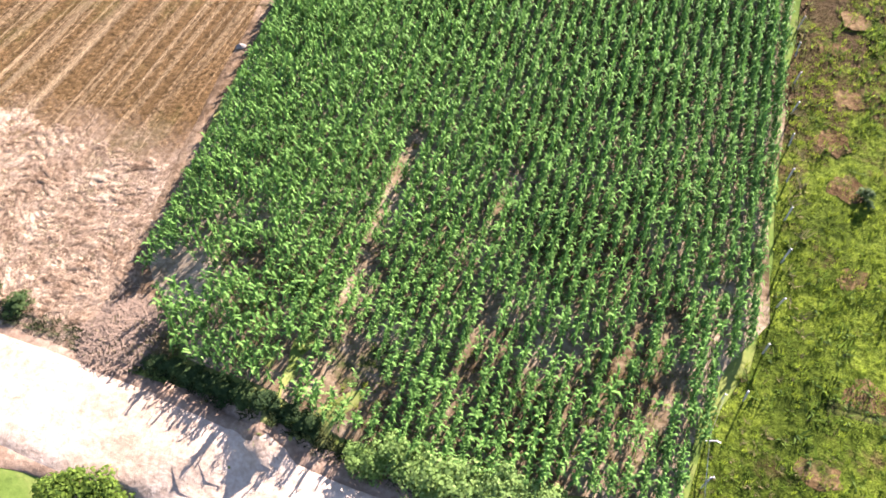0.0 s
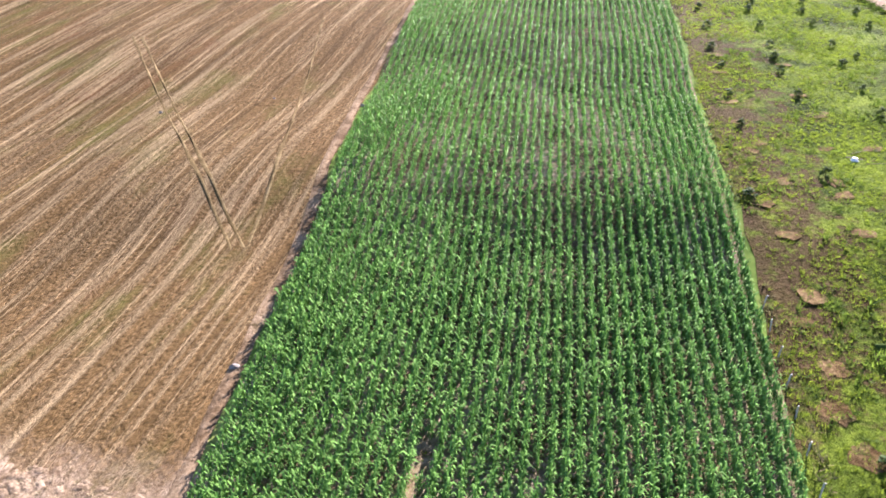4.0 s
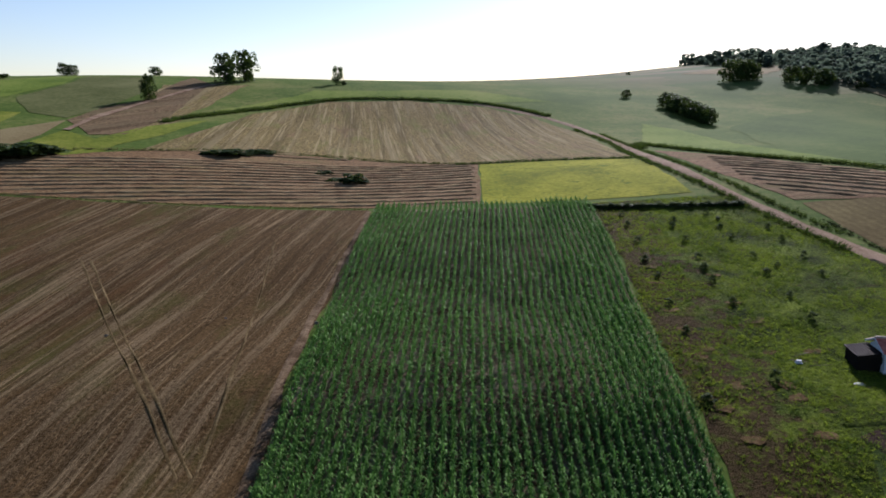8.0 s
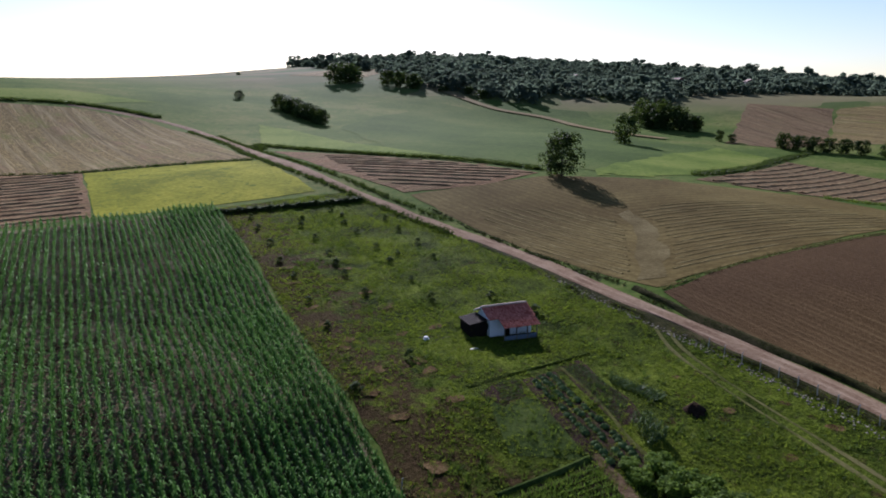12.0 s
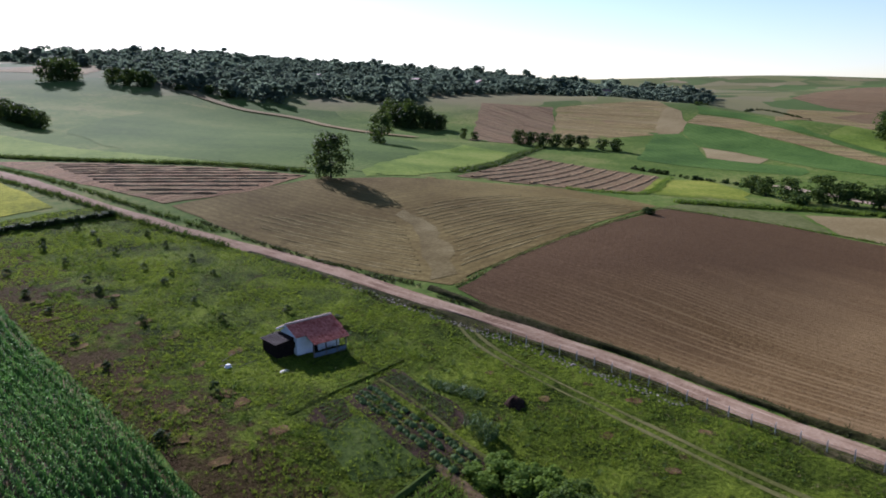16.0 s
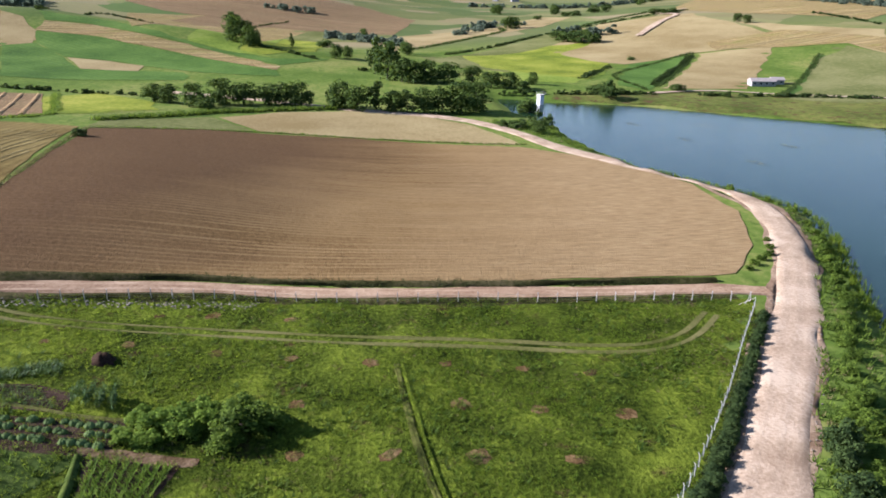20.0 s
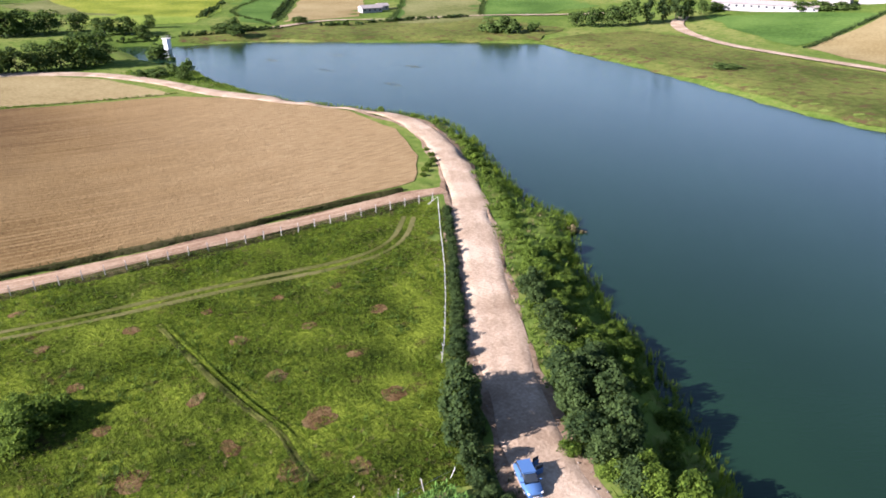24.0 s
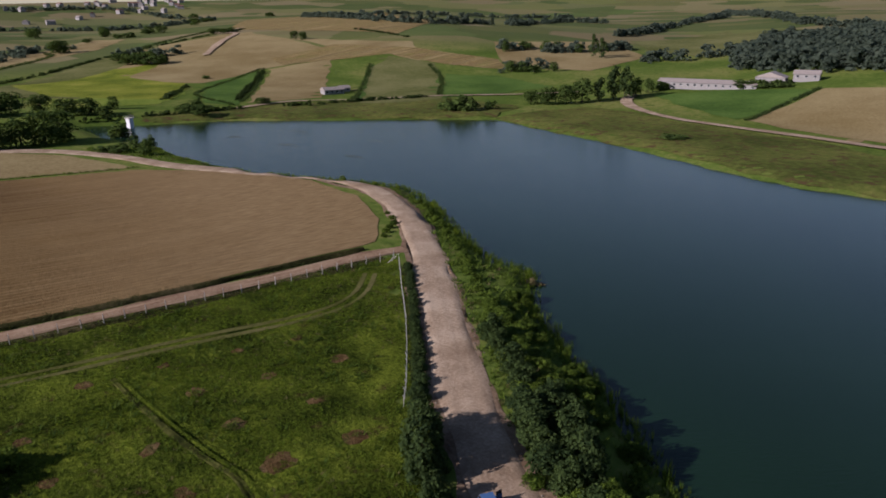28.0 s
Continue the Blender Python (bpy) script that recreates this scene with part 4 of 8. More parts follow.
field("tan_field", [(489.1, -222.5), (577.4, -298.6), (657.3, -404.8), (663.6, -445.6), (608.1, -418.1), (451.2, -308.8), (426.3, -245.8)], 8.0, "pale", 0.55, "dry tan field on the hilltop")
field("green_field", [(379.7, -126.1), (471.3, -196.6), (415, -227), (386.2, -214.4), (341.3, -172.1), (354.2, -135.8)], 6.0, "meadow_far", 0.4, "yellow-green field above the lake")
field("tan_field", [(545.4, 65.2), (913.3, 121.9), (916, 22.4), (920.2, -113.9), (788.1, -61.4)], 12.0, "hill", 0.7, "wide tan far hillside")
field("tan_field", [(609, -456.8), (739.3, -466.9), (1104.9, -736.6), (1077.1, -1049.3), (545.2, -603.6), (485.3, -485.4)], 12.0, "hill", 0.7, "tan stubble over the hilltop")
field("tan_field", [(250.4, -430.7), (329.5, -439.3), (398.2, -517.6), (336.9, -612.5), (253.8, -527.9)], 8.0, "pale", 0.5, "tan field beyond the lake")
field("olive_field", [(202.5, -526.6), (332.1, -643.3), (272.9, -797.5), (121.3, -707.2)], 12.0, "olive", 0.6, "olive hillside far beyond the lake")
field("shore_marsh", [(190, -250.5), (156, -239), (119, -226), (83, -209.5), (46, -196), (20, -196), (10, -225), (60, -262), (95, -272), (122, -281), (150, -300), (175, -300)], 4.0, "marsh", 0.12, "flat green marshy shore with brown patches", rough=2.0)
field("shore_marsh", [(213, -232), (280, -173), (297, -141), (310, -150), (300, -195), (300, -215), (262, -290), (200, -285), (190, -252)], 4.0, "marsh", 0.15, "green grassy shore with a dirt path", rough=2.0)
tagged(strip("path", [(300, -190), (303, -225), (285, -252), (262, -293), (230, -325), (205, -345)], [(-1.6, 0), (0, 0.04), (1.6, 0)], MAT["road"], 0.55, 4.0, 0.4), "pale dirt path along the far shore", "path", kind="structure")
tagged(strip("path", [(-112.4, 236.8), (-114.5, 274.7), (-109.5, 322.3), (-100.7, 377.5), (-93.1, 409.5)], [(-1.5, 0), (0, 0.04), (1.5, 0)], MAT["track"], 0.5, 4.0, 0.5), "reddish dirt path over the slope", "path", kind="structure")
tagged(strip("path", [(549.3, -323.7), (612.8, -378.2), (663.7, -426.7), (706.6, -437.4), (740.9, -487.5)], [(-3, 0), (0, 0.05), (3, 0)], MAT["road"], 1.0, 6.0, 0.6), "pale winding dirt road on the hilltop", "path", kind="structure")
field("green_strip", [(140, 314.6), (148.3, 282.4), (146.8, 226.4), (155.6, 186.9), (163.5, 150.6), (164.3, 137.6), (145.9, 171.8), (133.5, 200.5), (120.9, 218.9), (112.5, 234.6)], 3.0, "meadow_far", 0.22, "bright green grass strip above the raked field")
field("green_strip", [(186.3, 122.9), (210.7, 131.9), (247.3, 144.8), (197.1, 105), (178.5, 112.5)], 3.0, "meadow_far", 0.4, "bright green grass beside the lone tree")
field("dark_slope", [(177.4, 295.6), (235.1, 357.6), (325, 425), (359.1, 357.1), (318.8, 201.3), (259.2, 154.2), (186.4, 124.6), (170.3, 141.1), (168.2, 197.5), (158.5, 230)], 5.0, "pasture", 0.36, "darker green grazed slope")
field("green_field", [(-206.1, 321.8), (-212.5, 383.1), (-189.4, 435.9), (-170.9, 368.5), (-174.1, 318.4), (-185.8, 286.8)], 6.0, "meadow_far", 0.15, "bright green grass on the hillside")
field("green_field", [(-178, 273.5), (-146.8, 272.6), (-142.5, 242.1), (-147.9, 221.7)], 6.0, "clover", 0.15, "yellow-green pasture on the hillside")
field("tan_field", [(-136.8, 202.5), (-136.5, 230.6), (-122.1, 259.5), (-118, 226.5), (-118.4, 207.2), (-121.8, 176.7)], 6.0, "pale", 0.15, "pale tan stubble slope")
field("olive_field", [(-170.1, 313.7), (-168.7, 365.7), (-182.6, 429.9), (-148.5, 432.1), (-120.9, 344), (-121.5, 286.4), (-125.8, 264.8), (-144.3, 273.4)], 6.0, "olive", 0.15, "dry olive slope with thin grass")
field("reddish_slope", [(-122.1, 259.5), (-123, 294.3), (-112.5, 323.9), (-121.2, 444.2), (-99.1, 400.6), (-89.3, 291.5), (-88.7, 252.3), (-90.9, 235.3), (-102.3, 231.3)], 6.0, "rose", 0.15, "reddish bare slope below lone trees")
field("green_field", [(-115.8, 214), (-113.8, 237.2), (-97.1, 224.6), (-89.5, 254.6), (-71.8, 283.8), (-77, 241.3), (-86.4, 216), (-86.4, 203.4), (-96.6, 195), (-107.4, 201.2)], 6.0, "clover", 0.15, "fresh green hollow above the raked field")
field("tan_field", [(290.8, 653.6), (372.3, 741.2), (437.1, 746.8), (449.6, 710.1), (346.2, 590.3), (314.6, 619.4)], 6.0, "hill", 0.9, "tan stubble below the wooded hill")
field("green_field", [(536.5, 485.6), (565.5, 469.2), (560, 404.6), (519.9, 380.1), (506.1, 427.7)], 6.0, "meadow_far", 0.9, "pale green clearing between the woods")
tagged(strip("path", [(362.9, 490.4), (361.5, 403.1), (378, 359.5), (365.2, 278.6), (362.7, 236.1)], [(-4, 0), (0, 0.05), (4, 0)], MAT["pale"], 0.8, 4.0, 0.8), "pale dry strip along the foot of the woods", "path", kind="structure")
# strips of crops on the slope above the valley and the fields beyond
field("tan_field", [(580.1, 152.6), (565.8, 135.3), (528.2, 120.1), (495.1, 112.0), (485.8, 128.4)], 6.0, "pale", 0.4, "dry tan field at the top of the strip slope")
field("green_field", [(485.8, 128.4), (493.5, 110.7), (449.6, 86.4), (410.9, 71.7), (405.5, 41.3), (397.1, 18.6), (371.9, 16.7), (372.2, 54.4), (373.5, 83.4), (380.4, 99.3)], 6.0, "crop", 0.4, "deep green crop below the strip slope")
field("green_field", [(528.3, 119.5), (518.8, 88.6), (463.4, 23.3), (406.1, -27.2), (383.9, -29.2), (399.1, 13.2), (424.6, 43.7), (442.9, 63.6), (451.6, 86.5), (493.5, 110.4)], 6.0, "crop", 0.45, "long green crop strip on the slope")
field("tan_field", [(447.8, 85.2), (440.9, 63.2), (422.6, 43.5), (405.4, 42.7), (410.9, 71.7)], 6.0, "pale", 0.55, "small orange-tan field corner")
field("tan_field", [(558.9, 120.0), (549.5, 90.3), (498.9, 25.6), (421.0, -30.8), (408.2, -25.8), (467.0, 23.5), (520.4, 88.8), (531.3, 120.8)], 6.0, "hill", 0.5, "pale stubble strip along the slope")
field("green_field", [(594.9, 131.4), (567.9, 78.9), (507.9, 26.2), (450.1, -25.6), (451.8, -62.6), (425.2, -31.0), (500.7, 25.7), (551.4, 90.6), (560.6, 120.3)], 6.0, "crop", 0.55, "narrow green crop strip under the ridge")
field("green_field", [(313.7, 68.4), (325.3, 48.4), (299.8, 25.5), (268.9, 17.9), (251.5, 37.7), (248.0, 54.5)], 4.0, "clover", 0.3, "rank bright green crop beside the valley trees")
field("green_field", [(483.9, -5.7), (749.6, -44.2), (705.8, -81.7), (487.5, -55.5), (465.3, -22.7)], 6.0, "clover", 0.6, "yellow-green pasture in the valley")
field("olive_field", [(509.8, 26.3), (792.1, -0.5), (761.3, -44.7), (488.0, -5.7), (454.3, -25.7)], 6.0, "meadow_far", 0.55, "fresh green slope beyond the strips")
field("green_field", [(512.7, -160.9), (516.0, -198.9), (552.9, -247.9), (553.2, -287.5), (500.1, -232.7), (432.7, -238.4), (358.2, -187.9), (381.0, -171.2), (424.8, -152.1)], 6.0, "clover", 0.6, "yellow-green sloping pasture over the lake")
field("tan_field", [(709.5, -128.3), (747.1, -157.8), (779.3, -271.9), (898.3, -379.8), (850.6, -397.7), (728.1, -311.1), (676.0, -215.5), (618.7, -163.0), (616.6, -118.2)], 6.0, "pale", 0.7, "orange-tan stubble strip in the valley")
field("tan_field", [(871.1, 72.0), (975.1, -20.1), (1092.6, -173.7), (906.5, -188.5), (797.5, -130.2), (845.5, -36.3), (839.9, 40.8)], 10.0, "rose", 0.8, "pinkish stubble on a distant hill")
field("tan_field", [(556.3, -417.4), (502.5, -430.4), (464.4, -449.1), (445.7, -465.5), (381.3, -403.9), (438.5, -412.1), (470.7, -400.4)], 8.0, "pale", 0.7, "wide tan stubble on the hilltop")
field("green_field", [(272.5, -244.6), (385.5, -357.0), (414.5, -405.6), (364.9, -404.3), (253.3, -286.8), (255.4, -261.7)], 6.0, "olive", 0.6, "striped olive crop behind the farm house")
field("green_field", [(254.1, -289.6), (325.3, -369.1), (290.0, -383.0), (241.6, -364.5), (240.0, -328.1)], 6.0, "crop", 0.6, "green crop beside the striped field")
field("tan_field", [(492.0, -413.0), (419.3, -443.3), (341.1, -449.6), (301.7, -411.3), (354.9, -405.8), (419.7, -410.7), (453.3, -330.1), (486.3, -343.6)], 8.0, "hill", 0.8, "tan stubble on the hill over the lake")
field("tan_field", [(312.2, -625.8), (306.4, -830.3), (226.7, -658.5), (222.7, -562.8), (265.8, -554.3)], 8.0, "olive", 0.8, "pale green hillside behind the barn")
field("tan_field", [(1036.9, 141.9), (1408.5, 103.6), (1322.5, -55.1), (1076.5, -172.8), (924.9, -216.3), (771.2, -160.7), (836.2, -75.2), (901.8, 24.7), (942.2, 84.3)], 14.0, "rose", 0.5, "pinkish stubble on a rounded distant hill")
field("olive_field", [(901.8, 24.7), (836.2, -75.2), (771.2, -160.7), (687.1, -124.3), (748.1, -40.7), (829.5, 27.5)], 12.0, "olive", 0.5, "dry pasture at the foot of a distant hill")
# ------------------------------------------------------------------ where the trees stand: x, y, height, width, kind (o broad, p poplar, b bush)
NORTH_TREES_A = [
    (-92.4, 412.6, 18.7, 16.9, 'o'), (-85.2, 433.6, 20.2, 17.5, 'o'), (-214.9, 467.9, 8.2, 9.1, 'o'), (-209.7, 469.9, 7.3, 9.1, 'o'),
    (-162.1, 495.7, 6.2, 9.8, 'o'), (-110.5, 325.5, 13.2, 8.2, 'o'), (-25.8, 445.6, 11.8, 7.9, 'o'), (-22, 443.9, 3.1, 3.1, 'b'),
    (-107.5, 188.8, 5.7, 14.2, 'b'), (-102.2, 198, 2.5, 8.5, 'b'), (-222.1, 404.5, 3.4, 5.9, 'b'), (0.7, 168.1, 3.2, 6.2, 'b'),
    (-46.8, 210.6, 2.6, 10.8, 'b'), (-36.7, 219.8, 1.8, 8.9, 'b'), (171.1, 440.6, 5.7, 7.3, 'o'), (262.8, 722.8, 3.2, 5.2, 'o'),
    (179.9, 387.8, 9.7, 11.1, 'o'), (176.2, 355.8, 9.7, 11.1, 'o'), (173.6, 329.3, 9.2, 10.5, 'o'),
]
NORTH_TREES_B = [
    (172.3, 308.4, 8.2, 7.8, 'o'), (289.4, 539.4, 16.5, 18, 'o'), (304.1, 540, 16.7, 18.3, 'o'), (307.5, 555.9, 16, 18.1, 'o'),
    (312.8, 547.5, 13.8, 15.9, 'o'), (329.4, 517, 12.4, 14.5, 'o'), (335, 503.2, 13.2, 15.3, 'o'), (343, 493.9, 13.2, 15.2, 'o'),
    (360.9, 473.8, 5, 7, 'b'),
]
NORTH_TREES_C = [(-116.2, 177.8, 2.6, 5.5, 'b'), (-112.0, 183.8, 3.1, 5.5, 'b'), (-110.3, 191.0, 3.6, 5.5, 'b'), (-107.7, 197.1, 2.6, 5.5, 'b'), (-101.1, 196.3, 3.1, 5.5, 'b'), (-117.4, 172.7, 3.6, 5.5, 'b'), (178, 374, 9, 11, 'o'), (175, 343, 9.5, 11, 'o'), (173, 319, 8.5, 10, 'o'), (182, 381, 8.5, 10, 'o'), (177, 364, 9, 11, 'o'), (174.5, 336, 9, 10, 'o'), (172.5, 314, 7.5, 8, 'o'), (-53.1, 209.7, 1.3, 4.5, 'b'), (-47.5, 216.8, 1.3, 4.5, 'b'), (-40.6, 213.0, 1.3, 4.5, 'b'), (-34.2, 218.0, 1.3, 4.5, 'b'), (-9.7, 184.7, 1.3, 4.5, 'b'), (-5.2, 170.8, 1.3, 4.5, 'b'), (0.4, 171.7, 1.3, 4.5, 'b'), (3.1, 168.8, 1.3, 4.5, 'b')]
NORTH_TREES = NORTH_TREES_A + NORTH_TREES_B + NORTH_TREES_C
WOOD_EDGE_A = [
    (167, 117, 12.9, 12.9, 'o'), (299.7, 210.9, 15.1, 13.5, 'o'), (422, 304.6, 17.4, 17.4, 'o'), (417.7, 284.9, 18.9, 14.7, 'o'),
    (423, 276, 15.9, 14.7, 'o'), (416, 258.2, 11.4, 14.2, 'o'), (387.8, 216.5, 6.6, 5.1, 'o'), (388.5, 208.7, 5.1, 5.1, 'o'),
    (390.4, 177.4, 8.5, 9.2, 'o'), (391.9, 170, 8.4, 9.1, 'o'), (393.9, 162.7, 8.4, 9.1, 'o'), (396, 155.3, 7.7, 9.1, 'o'),
    (400.8, 148.7, 7.7, 9.1, 'o'), (402.5, 141.5, 7.7, 8.4, 'o'), (405.1, 130, 6.2, 7.6, 'o'), (405.4, 121.2, 6.9, 8.9, 'o'),
    (376.9, 459.4, 7, 10, 'o'), (379.8, 443.4, 6.9, 10.9, 'o'), (417.9, 269.1, 12.3, 13.9, 'o'),
]
WOOD_EDGE_B = [
    (409.1, 277.4, 17.1, 16.3, 'o'), (410.5, 291.3, 15.8, 15, 'o'), (421.6, 259.4, 9.8, 10.6, 'o'),
]
WOOD_EDGE = WOOD_EDGE_A + WOOD_EDGE_B
VALLEY_TREES_A = [
    (275.3, -46.8, 9.8, 8.8, 'o'), (269.5, -52, 9, 7.7, 'o'), (269.8, -59.1, 9.7, 7.8, 'p'), (266.2, -64.9, 7.5, 7.3, 'o'),
    (263.8, -69.7, 7.6, 7.2, 'p'), (264.2, -76, 9, 7.7, 'o'), (262.6, -83, 9.4, 8.6, 'o'), (260.9, -89.8, 11.1, 9.8, 'o'),
    (265.3, -97.2, 10.1, 9.2, 'o'), (283.6, -44.3, 6.8, 5.4, 'p'), (363.2, -80.4, 17.5, 12.3, 'o'), (353.8, -85.8, 11.4, 10.3, 'o'),
    (349.4, -91, 10.2, 10.2, 'o'), (349.8, -98.8, 10.2, 9.7, 'o'), (348, -107.9, 9.7, 10.2, 'o'), (348.6, -120.4, 7.5, 8.6, 'o'),
    (328.4, -123.8, 7.1, 9.3, 'o'), (325.1, -131.7, 7.1, 8.2, 'o'), (318.4, -135.8, 4.3, 6.4, 'b'),
]
VALLEY_TREES_B = [
    (337.4, -147.8, 5.7, 5.1, 'o'), (294.8, 22.5, 6.6, 7.1, 'o'), (289.6, 16.2, 6.9, 6.9, 'o'), (279.5, 6.2, 8, 8, 'o'),
    (285.8, -2, 9.1, 9.1, 'o'), (285.8, -10.9, 8.1, 9.1, 'o'), (285.8, -19.9, 7.7, 9, 'o'), (283.6, -26.5, 8.5, 8.1, 'o'),
    (281.4, -32, 8.9, 8, 'o'), (272.8, 2.4, 5.2, 5.6, 'b'), (268.7, -120.6, 6.8, 8.6, 'b'), (231.8, -97.6, 2.7, 5.8, 'b'),
    (227.5, -100.4, 2.7, 5.4, 'b'), (215.9, -103.4, 4.8, 4.4, 'o'), (230.9, -106.1, 3.5, 3.9, 'b'), (234.3, -113.9, 4.8, 3.6, 'b'),
    (290.2, -165.8, 5.4, 7.1, 'b'), (306.3, -173.7, 5.7, 6.8, 'b'), (305.1, -166.8, 3.8, 8.2, 'b'),
]
VALLEY_TREES_C = [
    (304.7, -172.3, 3.8, 6.6, 'b'), (301.1, -176.2, 2.7, 6.5, 'b'),
]
VALLEY_TREES = VALLEY_TREES_A + VALLEY_TREES_B + VALLEY_TREES_C
BANK_TREES_A = [
    (390.4, -78.6, 17.2, 12.5, 'p'), (201.7, -295.4, 6.4, 9.8, 'o'), (194, -298.9, 8.1, 9.8, 'o'), (188.1, -305, 8.7, 9.9, 'o'),
    (183.9, -314, 11.2, 10.6, 'o'), (177.8, -320, 10.7, 8.9, 'p'), (174.7, -328.6, 15, 9, 'p'), (169.4, -330.4, 15, 10.2, 'p'),
    (169.2, -342, 9.2, 7.4, 'o'), (169.1, -356.2, 7, 5.1, 'o'), (167.3, -367.2, 4.6, 7.8, 'b'), (127.3, -379.6, 4.5, 11.6, 'b'),
    (118.7, -378.6, 5.1, 9.6, 'b'), (111.3, -380.6, 4.5, 9.6, 'b'), (283.7, -220.5, 2.9, 3.5, 'b'), (306, -209.5, 3.6, 7.2, 'b'),
    (216.4, -252.1, 7, 10.8, 'b'), (211.1, -256, 6.5, 9.7, 'b'), (204.1, -266.4, 4.4, 5.4, 'b'),
]
BANK_TREES_B = [
    (101.9, -238.9, 2.1, 7.6, 'b'),
]
BANK_TREES = BANK_TREES_A + BANK_TREES_B
FAR_TREES_A = [
    (520.5, -4.7, 16.5, 15.5, 'o'), (503.1, -13, 12.4, 10.5, 'o'), (506.9, -18, 8.6, 6.7, 'o'), (512.8, -121.1, 8.5, 9.3, 'o'),
    (751.2, -126.8, 9.1, 6.8, 'o'), (634, -75.1, 7.7, 12.6, 'b'), (459.5, -65.3, 8, 9.6, 'o'), (463.2, -72.8, 7.2, 8, 'o'),
    (1006.2, -354.7, 12.1, 18.1, 'o'), (739.2, -280.4, 12, 22.7, 'o'), (951.4, -418.8, 10.3, 14.7, 'o'), (883.5, -403.6, 5.7, 9.9, 'b'),
    (879.3, -413.2, 6.4, 17.1, 'b'), (929.7, -466.6, 8.9, 16.4, 'o'), (887.4, -462.9, 8.8, 16.2, 'o'), (1052.2, -604.2, 16.3, 18, 'o'),
    (1173.8, -699.2, 7, 20.9, 'b'), (802.7, -260.6, 5, 8.8, 'b'), (855.7, -356.7, 5.5, 9.6, 'b'),
]
FAR_TREES_B = [
    (571.9, -267.1, 8.9, 12.9, 'b'), (563, -272.1, 8.8, 13.7, 'b'), (554.1, -276.8, 8.3, 12.7, 'b'), (547.9, -283.3, 7.8, 10.7, 'b'),
    (445.4, -260.9, 3.3, 4.2, 'b'), (537.7, -415.8, 6.7, 7.9, 'o'), (1193, -844.9, 9.5, 15.2, 'b'), (359.4, -484.9, 8.7, 6.8, 'o'),
    (294.1, -404.2, 7.3, 9.7, 'o'), (287.7, -408.6, 6.4, 9.7, 'o'), (278.1, -408.3, 5.6, 7.2, 'b'), (269.8, -419.7, 6.4, 6.4, 'o'),
    (355.6, -507.6, 6, 12, 'b'), (337.4, -510.2, 7.9, 9.8, 'o'), (331.5, -518.1, 7.4, 9.9, 'o'), (311.3, -520.6, 6.8, 7.8, 'o'),
    (288.5, -504.1, 15.8, 8.4, 'p'), (279.9, -502.1, 13.8, 9.2, 'p'), (583.1, -291.3, 7.2, 12.4, 'b'),
]
FAR_TREES_C = [
    (593.4, -282.9, 6.2, 11.4, 'b'), (604.2, -274.5, 6.3, 10.4, 'b'), (1033.7, -453.2, 10.7, 13.8, 'o'), (788.9, -295.9, 8.9, 16.5, 'o'),
    (1061.3, -370.8, 10.9, 18.8, 'o'), (531.2, -122.9, 8.7, 8.7, 'o'), (758.8, -125.4, 8.1, 7, 'o'), (507.4, -41.1, 8.6, 4.8, 'p'),
    (556.8, -2.4, 16.1, 14.9, 'o'), (524.4, -12, 13.5, 13.5, 'o'), (513.1, -17.4, 8.9, 7.9, 'o'), (551.4, -416.5, 6.8, 7.9, 'o'),
    (695.1, -438.2, 6.8, 16.3, 'b'), (725.8, -440.1, 5.5, 13.9, 'b'), (908.9, -457.4, 5.9, 14.8, 'b'),
]
FAR_TREES = FAR_TREES_A + FAR_TREES_B + FAR_TREES_C
WOODS = [(344.3, 498.9), (386.2, 440.1), (422.6, 396.2), (431.8, 348.1), (494.2, 347.3), (561.2, 362.3), (634.1, 329.9), (715.3, 271.7), (789.7, 218.6), (868.6, 198.1), (1010.9, 233), (1150, 420), (1000, 800), (562.6, 871.8), (422.5, 981.3), (401.9, 804.2), (351, 601.9)]
GROVE = [(163.8, -448.8), (190, -560), (200, -650), (120, -650), (60, -540), (60, -411), (104, -421)]
# belts of trees along the distant fields
FAR_BELTS = [
    [(1314.8, -408), (1263.7, -496.7), (1168.6, -575.2), (1223.5, -744.5)],
    [(624.6, -287.6), (583.8, -314.8)],
    [(301.5, -397.9), (284.8, -428.2)],
    [(367.1, -491.3), (323.1, -517.8), (290.9, -573.5)],
    [(517.8, -707.6), (601.8, -958.8), (518.6, -937.7)],
    [(241.5, -495.9), (215.6, -524.5), (196.9, -551.3)],
    [(364.2, -678.4), (396.1, -864.9), (413.3, -1090.3)],
    [(720.3, -220.5), (790, -274), (781.8, -310.5)],
    [(510.9, -1344.9), (277.1, -948.7), (147.1, -775)],
    [(987.5, -26.2), (960.9, -90.1)],
    [(763.8, -94.6), (697.9, -123.6), (629.6, -139.7)],
    [(1065.8, -967.5), (939.1, -1087.8), (773.9, -1252.1)],
    [(1007.1, -785.2), (576.7, -573.6), (529, -673.3)],
    [(1651.2, -541.7), (1574.3, -714.9), (1318.3, -740.9)],
]
